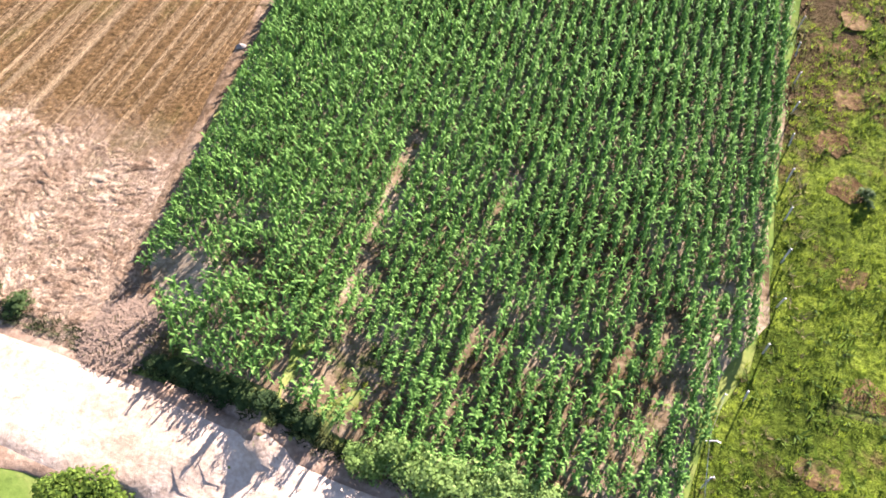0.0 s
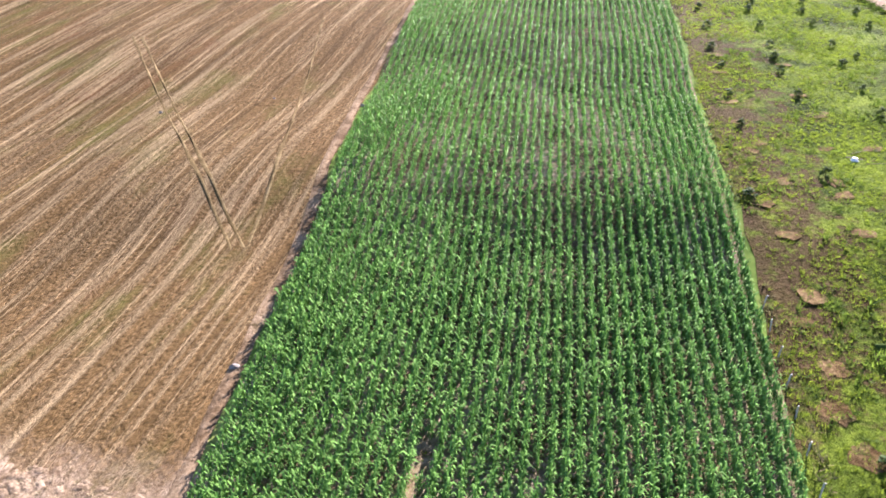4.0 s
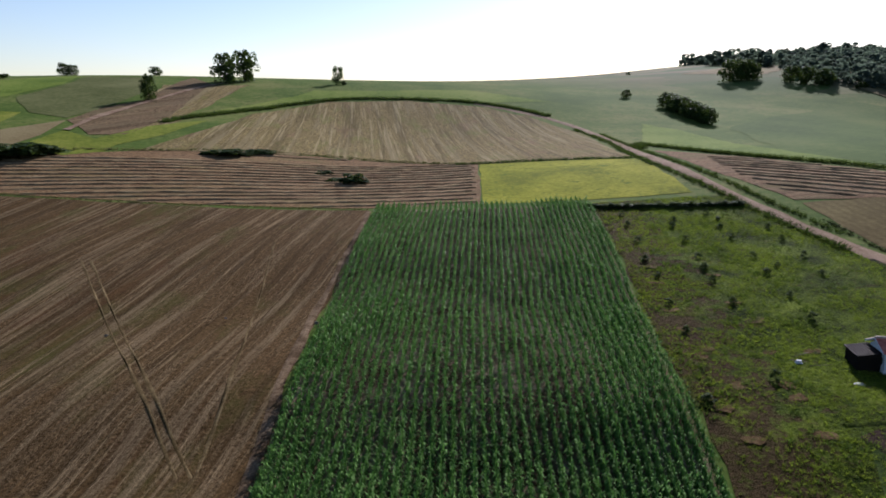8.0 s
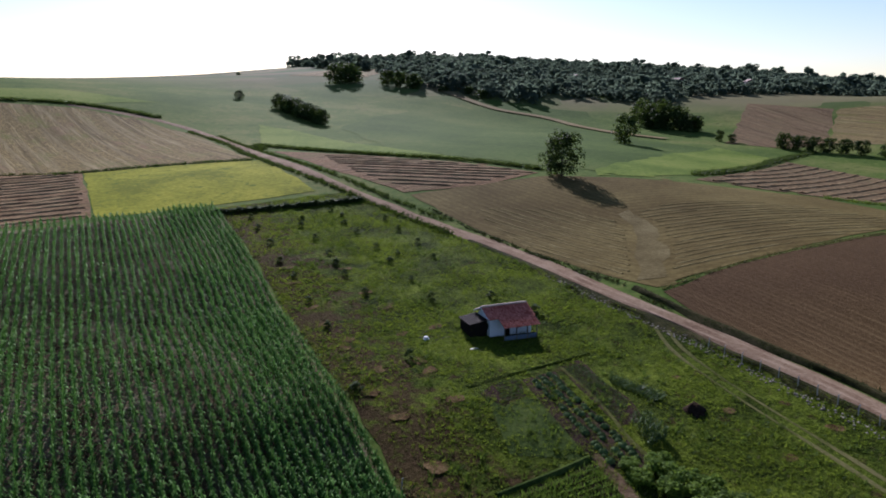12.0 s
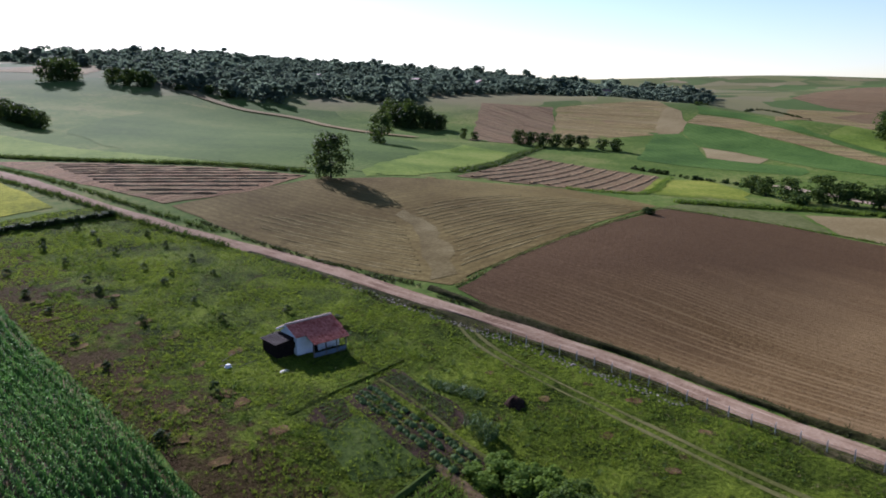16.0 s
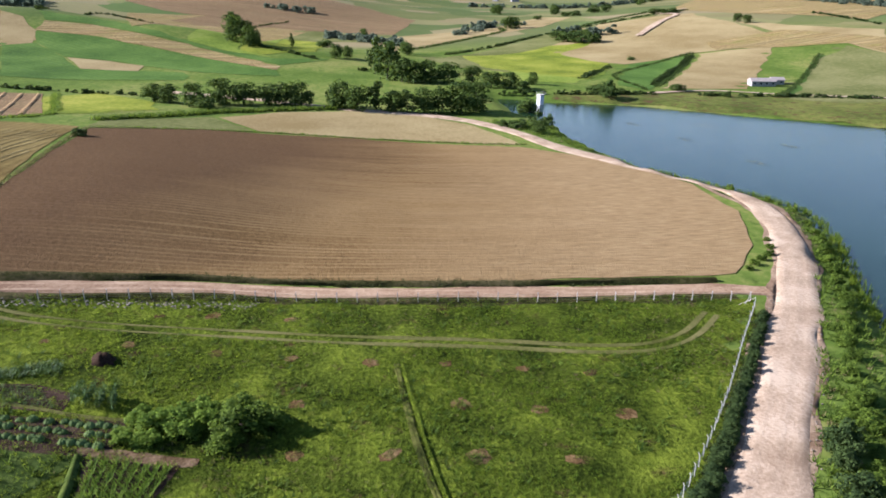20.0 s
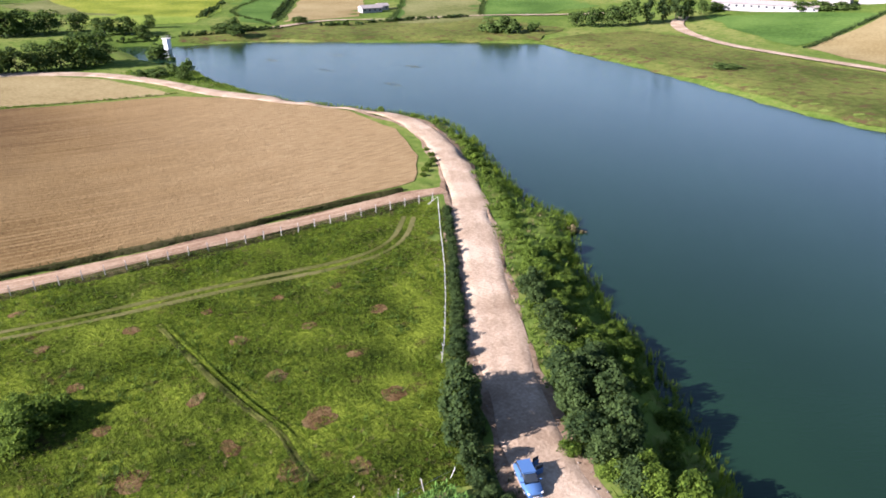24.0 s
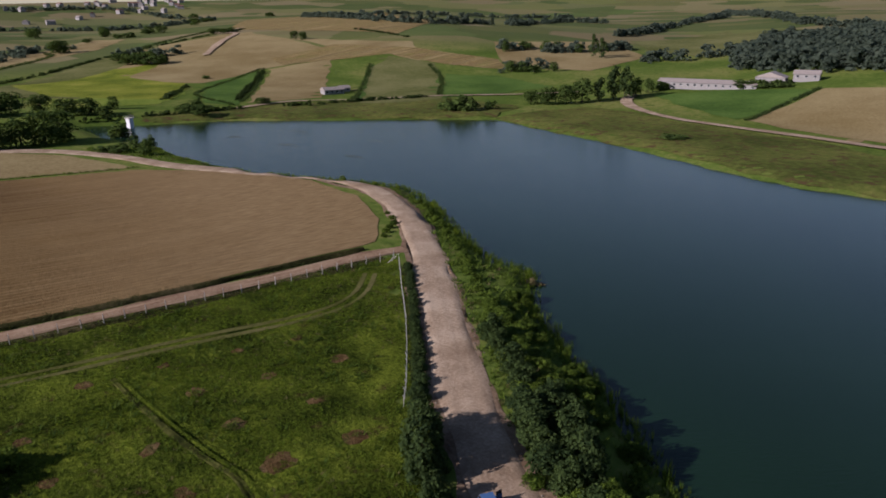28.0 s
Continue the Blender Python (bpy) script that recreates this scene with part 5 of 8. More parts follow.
# low hedges between the distant fields
FAR_HEDGES = [
    [(598.9, 134.5), (875.9, 152.8), (837.7, 86.1)],
    [(526.8, 0.8), (512, -17.4), (450.7, -52.7)],
    [(849.5, -18.3), (889.2, -57.5)],
    [(527, -154), (641, -284), (688.7, -386.9), (716.1, -474.1)],
    [(357.8, -184.3), (420.1, -232.4)],
    [(327, -208.2), (436.9, -299.3)],
    [(345.9, 89.4), (329.1, 57.5), (319.9, 32.3)],
    [(404.6, -73.1), (432.1, -118.5)],
    [(545.3, -486.2), (461.5, -476.1)],
    [(315, -123.4), (301.8, -150), (298.4, -190.5)],
    [(291.2, -209.4), (277.9, -250.1), (264.5, -286.7)],
]
# ------------------------------------------------------------------ straw rows on the raked fields
def straw_rows(parent, poly, turn, apart, wide, tall, mat, seed, lift=0.1, bend=0.0):
    """Raked rows of straw, each one a low uneven ridge."""
    rng = np.random.default_rng(seed)
    c, s = math.cos(radians(turn)), math.sin(radians(turn))
    p = np.array(poly)
    along, across = p @ [c, s], p @ [-s, c]
    for v in np.arange(across.min() + apart / 2, across.max(), apart):
        u = np.arange(along.min(), along.max(), 2.2)
        w = v + 0.4 * np.sin(u * 0.03 + v) + bend * np.sin((u - along.min()) / (np.ptp(along) + 1) * math.pi) + rng.normal(0, 0.12, len(u))
        x, y = c * u - s * w, s * u + c * w
        ok = inside(poly, x, y)
        if ok.sum() < 4:
            continue
        first = np.argmax(ok)
        last = first + np.argmin(ok[first:]) if not ok[first:].all() else len(ok)
        x, y = x[first:last], y[first:last]
        if len(x) < 7:
            continue
        n = len(x)
        rows = []
        for off, up in ((-0.5, 0.0), (-0.22, 0.8), (0.12, 1.0), (0.5, 0.0)):
            k = off * wide * rng.uniform(0.7, 1.3, n)
            qx, qy = x - s * k, y + c * k
            rows.append(np.column_stack([qx, qy, height(qx, qy) + lift + up * tall * rng.uniform(0.55, 1.25, n) - (0.05 if up == 0 else 0)]))
        quads = np.array([(a * n + i, a * n + i + 1, (a + 1) * n + i + 1, (a + 1) * n + i) for a in range(3) for i in range(n - 1)])
        mesh_part("straw_row", big_mesh("straw_row", np.concatenate(rows), quads, MAT[mat]), parent)


RAKED = [o for o in scene.objects if o.name.startswith("raked_field")]
straw_rows(RAKED[0], [(-90, 143.4), (-199.3, 146), (-187.2, 191.6), (-101.9, 195.6), (-71.8, 207.7), (-16.3, 221.2), (41.5, 204.2), (35.1, 134), (6.6, 129.3), (-44.4, 134.9)], 7, 5.0, 1.8, 0.42, "straw", 1, 0.08, 2.0)
straw_rows(RAKED[1], [(117.2, 189.3), (129.5, 183.7), (152.7, 149.9), (163.3, 124.3), (137.1, 120), (115.1, 124), (112.5, 153)], -38, 4.6, 1.8, 0.42, "straw", 2, 0.1)
WHEAT = [o for o in scene.objects if o.name.startswith("wheat_stubble")]
straw_rows(WHEAT[0], [(153.1, 76.2), (166.6, 75.9), (190, 71.5), (206.0, 56.0), (208.0, 36.0), (198, 31.6), (178.7, 33.3), (141.5, 34.4), (119.5, 36.6), (131.1, 46.1), (146.2, 60.1)], -11.5, 2.6, 0.9, 0.14, "wheat_straw", 4, 0.1, 1.2)
straw_rows(WHEAT[1], [(121.6, 100.8), (133.3, 93.8), (143.3, 84.0), (145.0, 73.6), (134.6, 59.4), (113.3, 41.1), (111.5, 49.4), (112.4, 78.4)], -86, 2.5, 0.9, 0.14, "wheat_straw", 5, 0.1, 1.0)
ROSY = next(o for o in scene.objects if o.name.startswith("reddish_field"))
straw_rows(ROSY, [(213.7, 98.8), (337.9, 143.4), (323.5, 68.8), (248.4, 51.6), (231.5, 74.6)], 11, 6.0, 2.0, 0.5, "straw", 3, 0.16)


# ------------------------------------------------------------------ trees and bushes
def leaf_cloud(rng, clumps, per, size, droop=0.2):
    """Leaves round a set of clumps (x, y, z, radius): an (n, 3) array and its quads."""
    c = np.repeat(np.array(clumps), per, 0)
    n = len(c)
    d = rng.normal(size=(n, 3))
    d /= np.linalg.norm(d, axis=1)[:, None]
    d[:, 2] = np.where(d[:, 2] < -0.6, -d[:, 2], d[:, 2])
    mid = c[:, :3] + d * c[:, 3:4] * rng.uniform(0.72, 1.08, (n, 1))
    nor = d + rng.normal(0, 0.38, (n, 3)) + [0, 0, 0.35]
    nor /= np.linalg.norm(nor, axis=1)[:, None]
    a = np.cross(nor, rng.normal(size=(n, 3)))
    a /= np.linalg.norm(a, axis=1)[:, None]
    b = np.cross(nor, a)
    s = size * rng.uniform(0.6, 1.3, (n, 1))
    tip = mid + a * s - nor * s * droop
    v = np.stack([mid - a * s - nor * s * droop, mid - b * s * 0.7, tip, mid + b * s * 0.7], 1).reshape(-1, 3)
    return v, np.arange(4 * n).reshape(-1, 4)


def crown_clumps(rng, kind, count):
    """Clumps of a crown one metre high and wide, standing on z = 0."""
    out = []
    for _ in range(count):
        if kind == "poplar":
            z = rng.uniform(0.15, 0.95)
            r, a = 0.42 * (1 - abs(z - 0.45) * 1.3) * math.sqrt(rng.uniform(0, 1)), rng.uniform(0, 6.3)
            out.append((r * math.cos(a), r * math.sin(a), z, rng.uniform(0.10, 0.17)))
        elif kind == "bush":
            z = rng.uniform(0.12, 0.8)
            r, a = 0.42 * math.sqrt(max(0.05, 1 - z * z)) * math.sqrt(rng.uniform(0, 1)), rng.uniform(0, 6.3)
            out.append((r * math.cos(a), r * math.sin(a), z * rng.uniform(0.75, 1.05), rng.uniform(0.12, 0.2)))
        else:
            z = rng.uniform(0.04, 0.86)
            r, a = 0.38 * math.sqrt(max(0.1, 1 - ((z - 0.42) / 0.5) ** 2)) * math.sqrt(rng.uniform(0.08, 1.0)), rng.uniform(0, 6.3)
            out.append((r * math.cos(a), r * math.sin(a), z, rng.uniform(0.12, 0.2)))
    return out


def limbs(rng, clumps, trunk_r, fork):
    """A tapered trunk with limbs that reach into the crown."""
    bm = bmesh.new()

    def limb(a, b, r0, r1, sides=6):
        a, b = Vector(a), Vector(b)
        q = (b - a).to_track_quat("Z", "Y")
        rings = []
        for t, r in ((0, r0), (0.5, (r0 + r1) / 2), (1, r1)):
            o = a.lerp(b, t) + (Vector((rng.normal() * 0.01, rng.normal() * 0.01, 0)) if t == 0.5 else Vector())
            rings.append([bm.verts.new(o + q @ Vector((r * math.cos(k * 6.2832 / sides), r * math.sin(k * 6.2832 / sides), 0))) for k in range(sides)])
        for u, w in zip(rings, rings[1:]):
            for k in range(sides):
                bm.faces.new((u[k], u[(k + 1) % sides], w[(k + 1) % sides], w[k]))

    limb((0, 0, -0.04), (0, 0, fork), trunk_r, trunk_r * 0.7)
    limb((0, 0, fork), (0.02, 0.01, min(0.8, fork + 0.4)), trunk_r * 0.7, trunk_r * 0.2)
    for x, y, z, _ in clumps[:7]:
        limb((0, 0, fork + rng.uniform(-0.03, 0.1)), (x * 0.85, y * 0.85, z * 0.95), trunk_r * 0.4, trunk_r * 0.1, 5)
    me = bpy.data.meshes.new("trunk")
    bm.to_mesh(me)
    bm.free()
    me.materials.append(MAT["bark"])
    return me


def tree_maker(name, kind, seed, count, per, size, mat, trunk_r=0.03, fork=0.16):
    """The meshes of one kind of tree, of unit size."""
    rng = np.random.default_rng(seed)
    clumps = crown_clumps(rng, kind, count)
    v, q = leaf_cloud(rng, clumps, per, size)
    return limbs(rng, clumps, trunk_r, fork), big_mesh("crown", v, q, MAT[mat])


FAR_OAK = [tree_maker("tree", "oak", k, 42, 34, 0.042, "leaf") for k in range(5)]
SUNLIT_OAK = [tree_maker("tree", "oak", 100 + k, 42, 34, 0.042, "sunlit_leaf") for k in range(5)]
SUNLIT_BUSH = [tree_maker("bush", "bush", 130 + k, 22, 40, 0.06, "sunlit_leaf", 0.03, 0.12) for k in range(4)]
FAR_POPLAR = [tree_maker("tree", "poplar", 20 + k, 24, 30, 0.05, "leaf", 0.018, 0.2) for k in range(2)]
FAR_BUSH = [tree_maker("bush", "bush", 30 + k, 22, 40, 0.07, "leaf", 0.03, 0.12) for k in range(4)]
NEAR_BUSH = [tree_maker("bush", "bush", 40 + k, 32, 66, 0.037, "bush", 0.02, 0.15) for k in range(4)]
NEAR_DARK = [tree_maker("bush", "bush", 50 + k, 32, 66, 0.038, "leaf", 0.02, 0.15) for k in range(3)]
NEAR_TREE = [tree_maker("tree", "oak", 60 + k, 46, 84, 0.026, "leaf", 0.025, 0.25) for k in range(2)]


def stand(name, meshes, x, y, tall, wide, turn, label, category, group, sink=0.0):
    root = new(name)
    root.matrix_world = pose(x, y, at(x, y) - sink, 0, 0, turn) @ Matrix.Diagonal((wide, wide, tall, 1))
    mesh_part("trunk", meshes[0], root)
    mesh_part("crown", meshes[1], root)
    return tagged(root, label, category, group)


def stand_all(rows, group):
    rng = random.Random(len(rows))
    for x, y, tall, wide, kind in rows:
        makers = {"o": FAR_OAK, "p": FAR_POPLAR, "b": FAR_BUSH}[kind]
        if "hillside" not in group and "woods" not in group:
            makers = {"o": SUNLIT_OAK, "p": FAR_POPLAR, "b": SUNLIT_BUSH}[kind]
        elif kind == "o" and math.hypot(x, y + 40) < 330:
            makers = NEAR_TREE
        name, what = ("bush", "low rounded dark green bush") if kind == "b" else ("tree", "broad dark green leafy tree" if kind == "o" else "tall slender green poplar tree")
        stand(name, makers[rng.randrange(len(makers))], x, y, tall * 1.08, wide * (1.4 if kind == "b" or "valley" in group else 1.15), rng.uniform(0, 360), what + " " + group, name, "trees " + group if name == "tree" else "bushes " + group, 0.1)


stand_all(NORTH_TREES, "on the grassy hillside")
stand_all(WOOD_EDGE, "in front of the woods")
stand_all(VALLEY_TREES, "in the valley beside the lake")
stand_all(FAR_TREES, "among distant fields")
stand_all(BANK_TREES, "on the far bank")


def plant_woods():
    rng = np.random.default_rng(8)
    kinds = []
    for k in range(6):
        v, q = leaf_cloud(rng, crown_clumps(rng, "oak", 14), 11, 0.12)
        kinds.append((v, q))
    pts = []
    x, y = np.meshgrid(np.arange(320, 1160, 14.0), np.arange(180, 1150, 14.0))
    x, y = x.ravel() + rng.uniform(-5, 5, x.size), y.ravel() + rng.uniform(-5, 5, x.size)
    ok = inside(WOODS, x, y)
    dens = np.array([noise.noise((a * 0.012, b * 0.012, 1.0)) for a, b in zip(x, y)])
    ok &= (dens > -0.28) | (np.hypot(x, y) > 800)
    x, y = x[ok], y[ok]
    n = len(x)
    tall = rng.uniform(8, 15, n) * (1 + 0.5 * (rng.random(n) < 0.06))
    z = height(x, y) - 1.5
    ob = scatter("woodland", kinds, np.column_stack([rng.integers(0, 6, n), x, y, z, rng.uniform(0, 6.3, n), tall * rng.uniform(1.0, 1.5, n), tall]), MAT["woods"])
    tagged(ob, "dense green woods covering the far ridge, haze in the leaf colour", "woods", kind="stuff")
    x, y = np.meshgrid(np.arange(56, 204, 8.5), np.arange(-652, -405, 8.5))
    x, y = x.ravel() + rng.uniform(-3, 3, x.size), y.ravel() + rng.uniform(-3, 3, x.size)
    ok = inside(GROVE, x, y)
    x, y = x[ok], y[ok]
    n = len(x)
    tall = rng.uniform(8, 13, n)
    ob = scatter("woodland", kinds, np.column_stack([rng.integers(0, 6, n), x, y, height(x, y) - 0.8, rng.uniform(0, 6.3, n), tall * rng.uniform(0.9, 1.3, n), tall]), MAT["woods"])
    tagged(ob, "green grove on the slope behind a barn, leaves tinted with haze", "woods", kind="stuff")


def hedgerow(line, wide, tall, apart, seed, label="belt of haze-paled green trees along distant fields", mat="woods"):
    """A belt of trees and bushes far off, as one mass of leaves."""
    rng = np.random.default_rng(seed)
    kinds = [leaf_cloud(rng, crown_clumps(rng, "bush", 12), 9, 0.13) for _ in range(4)]
    xy, way, s = line_points(line, apart)
    n = len(xy) * 2
    k = rng.integers(0, len(xy), n)
    off = rng.normal(0, wide * 0.5, n)
    x, y = xy[k, 0] + way[k, 1] * off, xy[k, 1] - way[k, 0] * off
    h = tall * rng.uniform(0.45, 1.2, n)
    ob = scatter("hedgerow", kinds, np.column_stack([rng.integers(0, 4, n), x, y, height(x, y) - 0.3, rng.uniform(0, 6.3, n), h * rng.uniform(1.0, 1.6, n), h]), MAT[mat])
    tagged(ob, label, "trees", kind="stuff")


plant_woods()
for k, line in enumerate(FAR_BELTS):
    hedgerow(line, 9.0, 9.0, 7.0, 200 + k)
for k, line in enumerate(FAR_HEDGES):
    hedgerow(line, 2.0, 2.4, 2.2, 240 + k, "low green hedge between distant fields", "leaf")


# ------------------------------------------------------------------ the cottage in the meadow
def tile_mesh():
    """One clay pan tile, 0.25 m wide and 0.42 m long, lying along -y."""
    v, f = [], []
    for k, yy in enumerate((0.0, -0.42)):
        for i in range(5):
            a = math.pi * i / 4
            v.append((-0.125 * math.cos(a), yy, 0.075 * math.sin(a) + 0.03 * (1 - k) * -1 + 0.03))
    for i in range(4):
        f.append((i, i + 1, i + 6, i + 5))
    v += [(-0.125, -0.42, -0.02), (0.125, -0.42, -0.02)]
    f.append((5, 6, 7, 8, 9, 11, 10))
    return mesh_of("roof_tile", v, f, MAT["tile"])


def slope_bm(x0, x1, y0, z0, y1, z1, thick=0.08):
    """A sloping slab of roof."""
    bm = bmesh.new()
    c = [(x0, y0, z0), (x1, y0, z0), (x1, y1, z1), (x0, y1, z1)]
    top = [bm.verts.new(p) for p in c]
    low = [bm.verts.new((p[0], p[1], p[2] - thick)) for p in c]
    bm.faces.new(top)
    bm.faces.new(low[::-1])
    for i in range(4):
        bm.faces.new((top[i], low[i], low[(i + 1) % 4], top[(i + 1) % 4]))
    bmesh.ops.recalc_face_normals(bm, faces=bm.faces[:])
    return bm


def lean_roof(x0, x1, y0, y1, z0, z1, thick=0.07):
    """A slab of roof that rises along x."""
    bm = bmesh.new()
    made = box(bm, x0, x1, y0, y1, 0, thick)
    for v in made:
        v.co.z += z0 + (z1 - z0) * (v.co.x - x0) / (x1 - x0) - thick
    return bm


def build_cottage():
    gx, gy = 79.3, 35.6
    home = new("cottage")
    home.matrix_world = pose(gx, gy, at(79, 33.5) - 0.15, 0, 0, -12)
    tagged(home, "small whitewashed cottage with red clay tile roof and porch", "house")
    # walls with a door and windows cut out as separate pieces of wall
    def wall(bm, label=""):
        return part("wall", bm, MAT["white"], home, label)
    front = bmesh.new()
    for a, b, z0, z1 in ((-3.5, -1.0, -0.4, 3.0), (-1.0, -0.1, 2.2, 3.0), (-0.1, 0.8, -0.4, 3.0), (0.8, 1.9, -0.4, 1.1), (0.8, 1.9, 2.1, 3.0), (1.9, 3.5, -0.4, 3.0)):
        box(front, a, b, -2.4, -2.2, z0, z1)
    wall(front)
    wall(box_bm(-3.5, 3.5, 1.8, 2.0, -0.4, 3.0))
    for sx in (-3.5, 3.3):
        bm = bmesh.new()
        box(bm, sx, sx + 0.2, -2.2, 1.8, -0.4, 2.98)
        a, b, c = (sx, -2.4, 2.98), (sx, 2.0, 2.98), (sx, 0, 4.1)
        lo = [bm.verts.new(p) for p in (a, b, c)]
        hi = [bm.verts.new((p[0] + 0.2, p[1], p[2])) for p in (a, b, c)]
        bm.faces.new(lo)
        bm.faces.new(hi[::-1])
        for i in range(3):
            bm.faces.new((lo[i], lo[(i + 1) % 3], hi[(i + 1) % 3], hi[i]))
        bmesh.ops.recalc_face_normals(bm, faces=bm.faces[:])
        wall(bm, "pale blue-white gable wall")
    door = part("door", box_bm(-0.98, -0.12, -2.34, -2.28, -0.1, 2.18, 0.01), MAT["old_wood"], home, "dark wooden plank door")
    part("handle", box_bm(-0.28, -0.2, -2.4, -2.34, 0.95, 1.07), MAT["steel"], door)
    win = part("window", box_bm(0.82, 1.88, -2.33, -2.29, 1.12, 2.08), MAT["glass"], home, "small dark window pane")
    for a, b, c, d in ((0.8, 1.9, 1.1, 1.17), (0.8, 1.9, 2.03, 2.1), (0.8, 0.87, 1.17, 2.03), (1.83, 1.9, 1.17, 2.03), (1.32, 1.38, 1.17, 2.03)):
        part("window_frame", box_bm(a, b, -2.38, -2.28, c, d), MAT["white"], win)
    side = part("window", box_bm(-3.54, -3.5, -1.9, -1.3, 1.4, 2.2), MAT["glass"], home, "small dark side window")
    part("window_frame", box_bm(-3.58, -3.54, -1.96, -1.24, 1.34, 1.4), MAT["old_wood"], side)
    # porch
    part("porch_floor", box_bm(-2.2, 3.6, -4.5, -2.4, -0.6, 0.1, 0.02), MAT["plank"], home, "raised grey porch floor")
    for a, b in ((-2.0, -0.07), (0.07, 1.73), (1.87, 3.33)):
        part("porch_panel", box_bm(a + 0.07, b, -4.36, -4.31, 0.1, 0.78), MAT["blue_board"], home, "blue-grey painted porch board")
    for px in (-2.0, 0.0, 1.8, 3.4):
        part("porch_post", box_bm(px - 0.07, px + 0.07, -4.4, -4.26, 0.1, 2.35, 0.01), MAT["plank"], home, "grey wooden porch post")
    part("beam", box_bm(-2.1, 3.5, -4.4, -4.25, 2.2, 2.34), MAT["old_wood"], home)
    part("railing", box_bm(-2.0, 3.4, -4.37, -4.29, 0.8, 0.88), MAT["old_wood"], home)
    # roof boards, ridge and tiles
    part("roof", slope_bm(-3.9, 3.8, 0.0, 4.26, -2.7, 3.12), MAT["roof_under"], home)
    part("roof", slope_bm(-2.3, 3.8, -2.7, 3.12, -4.75, 2.34), MAT["roof_under"], home)
    part("roof", slope_bm(-3.9, 3.8, 2.55, 3.12, 0.0, 4.26), MAT["roof_under"], home)
    part("barge_board", slope_bm(-3.95, -3.89, 0.0, 4.3, -2.7, 3.16, 0.2), MAT["white"], home, "pale painted barge board")
    part("barge_board", slope_bm(-3.95, -3.89, 2.6, 3.16, 0.0, 4.3, 0.2), MAT["white"], home, "pale painted barge board")
    ridge = bmesh.new()
    bmesh.ops.create_cone(ridge, cap_ends=True, segments=10, radius1=0.2, radius2=0.2, depth=7.7, matrix=pose(-0.05, 0, 4.32, 0, 90, 0))
    part("ridge_tile", ridge, MAT["tile_lit"], home, "pale ridge in the sunlit tile colour")
    me = tile_mesh()
    rng = random.Random(4)
    tilt = math.degrees(math.atan2(1.14, 2.7))

    def course(x0, x1, y0, z0, n, flip=False):
        for r in range(n):
            d = (r * 0.385) + 0.02
            yy, zz = y0 - d * math.cos(radians(tilt)) * (1 if not flip else -1), z0 - d * math.sin(radians(tilt))
            x = x0 + 0.13
            while x < x1:
                ob = new("roof_tile", me)
                ob.parent = home
                ob.matrix_local = pose(x + rng.uniform(-0.012, 0.012), yy, zz + rng.uniform(0.0, 0.012), tilt, 0, rng.uniform(-2, 2)) if not flip else pose(x, yy, zz, -tilt, 0, 0) @ pose(0, 0, 0, 0, 0, 180)
                x += 0.26

    course(-3.9, 3.8, 0.0, 4.28, 8)
    course(-2.3, 3.8, -2.72, 3.13, 6)
    back = bmesh.new()
    for r in range(7):
        y0, y1 = 0.05 + r * 0.36, 0.43 + r * 0.36
        for k in range(29):
            box(back, -3.88 + k * 0.265, -3.66 + k * 0.265, y0, y1, 4.2 - y0 * 0.45 - 0.02, 4.27 - y0 * 0.45)
    tagged(part("back_tiles", back, MAT["tile_lit"], home, "clay tiles coloured pale as if sunlit"), kind="stuff")
    # lean-to shed against the gable
    shed = new("shed")
    shed.matrix_world = home.matrix_world @ pose(-3.55, 0, 0)
    tagged(shed, "dark weathered board lean-to shed beside the cottage", "shed")
    for k in range(14):
        part("board", box_bm(-2.75, -2.69, -1.6 + k * 0.28, -1.34 + k * 0.28, -0.4, 2.25 + rng.uniform(-0.04, 0.04)), MAT["old_wood"], shed)
    for k in range(9):
        part("board", box_bm(-2.7 + k * 0.3, -2.43 + k * 0.3, -1.66, -1.6, -0.4, 2.3 + 0.05 * k), MAT["old_wood"], shed)
    part("roof", lean_roof(-3.0, -0.02, -1.9, 2.5, 2.36, 2.8), MAT["old_wood"], shed, "dark tar-covered roof sloping away from the gable")
    for k in range(8):
        part("batten", box_bm(-2.98 + k * 0.37, -2.93 + k * 0.37, -1.9, 2.5, 2.36 + k * 0.055, 2.42 + k * 0.055), MAT["rust"], shed)
    for k, (bx, by) in enumerate(((-3.3, -2.0), (-3.5, -1.2), (-3.2, -0.5))):
        crate = new("crate")
        crate.matrix_world = shed.matrix_world @ pose(bx, by, -0.05, 0, 0, 15 * k)
        tagged(crate, "weathered wooden crate outside the shed", "crate", "crates by the shed")
        for s in range(4):
            part("slat", box_bm(-0.3, 0.3, -0.3, -0.27, 0.02 + s * 0.12, 0.1 + s * 0.12), MAT["plank"], crate)
            part("slat", box_bm(-0.3, 0.3, 0.27, 0.3, 0.02 + s * 0.12, 0.1 + s * 0.12), MAT["plank"], crate)
        part("base", box_bm(-0.3, 0.3, -0.27, 0.27, 0.0, 0.03), MAT["plank"], crate)


MAT["steel"] = plain_mat("steel", (0.279, 0.279, 0.285), 0.35, 0.1, 8.0, 1.0)
MAT["blue_board"] = plain_mat("blue-grey boards", (0.0888, 0.118, 0.155), 0.8, 0.3, 3.0)
MAT["rust"] = plain_mat("rusty sheet", (0.0344, 0.0206, 0.0161), 0.8, 0.5, 2.0)
MAT["plank"] = plain_mat("grey planks", (0.119, 0.101, 0.0777), 0.9, 0.3, 4.0)
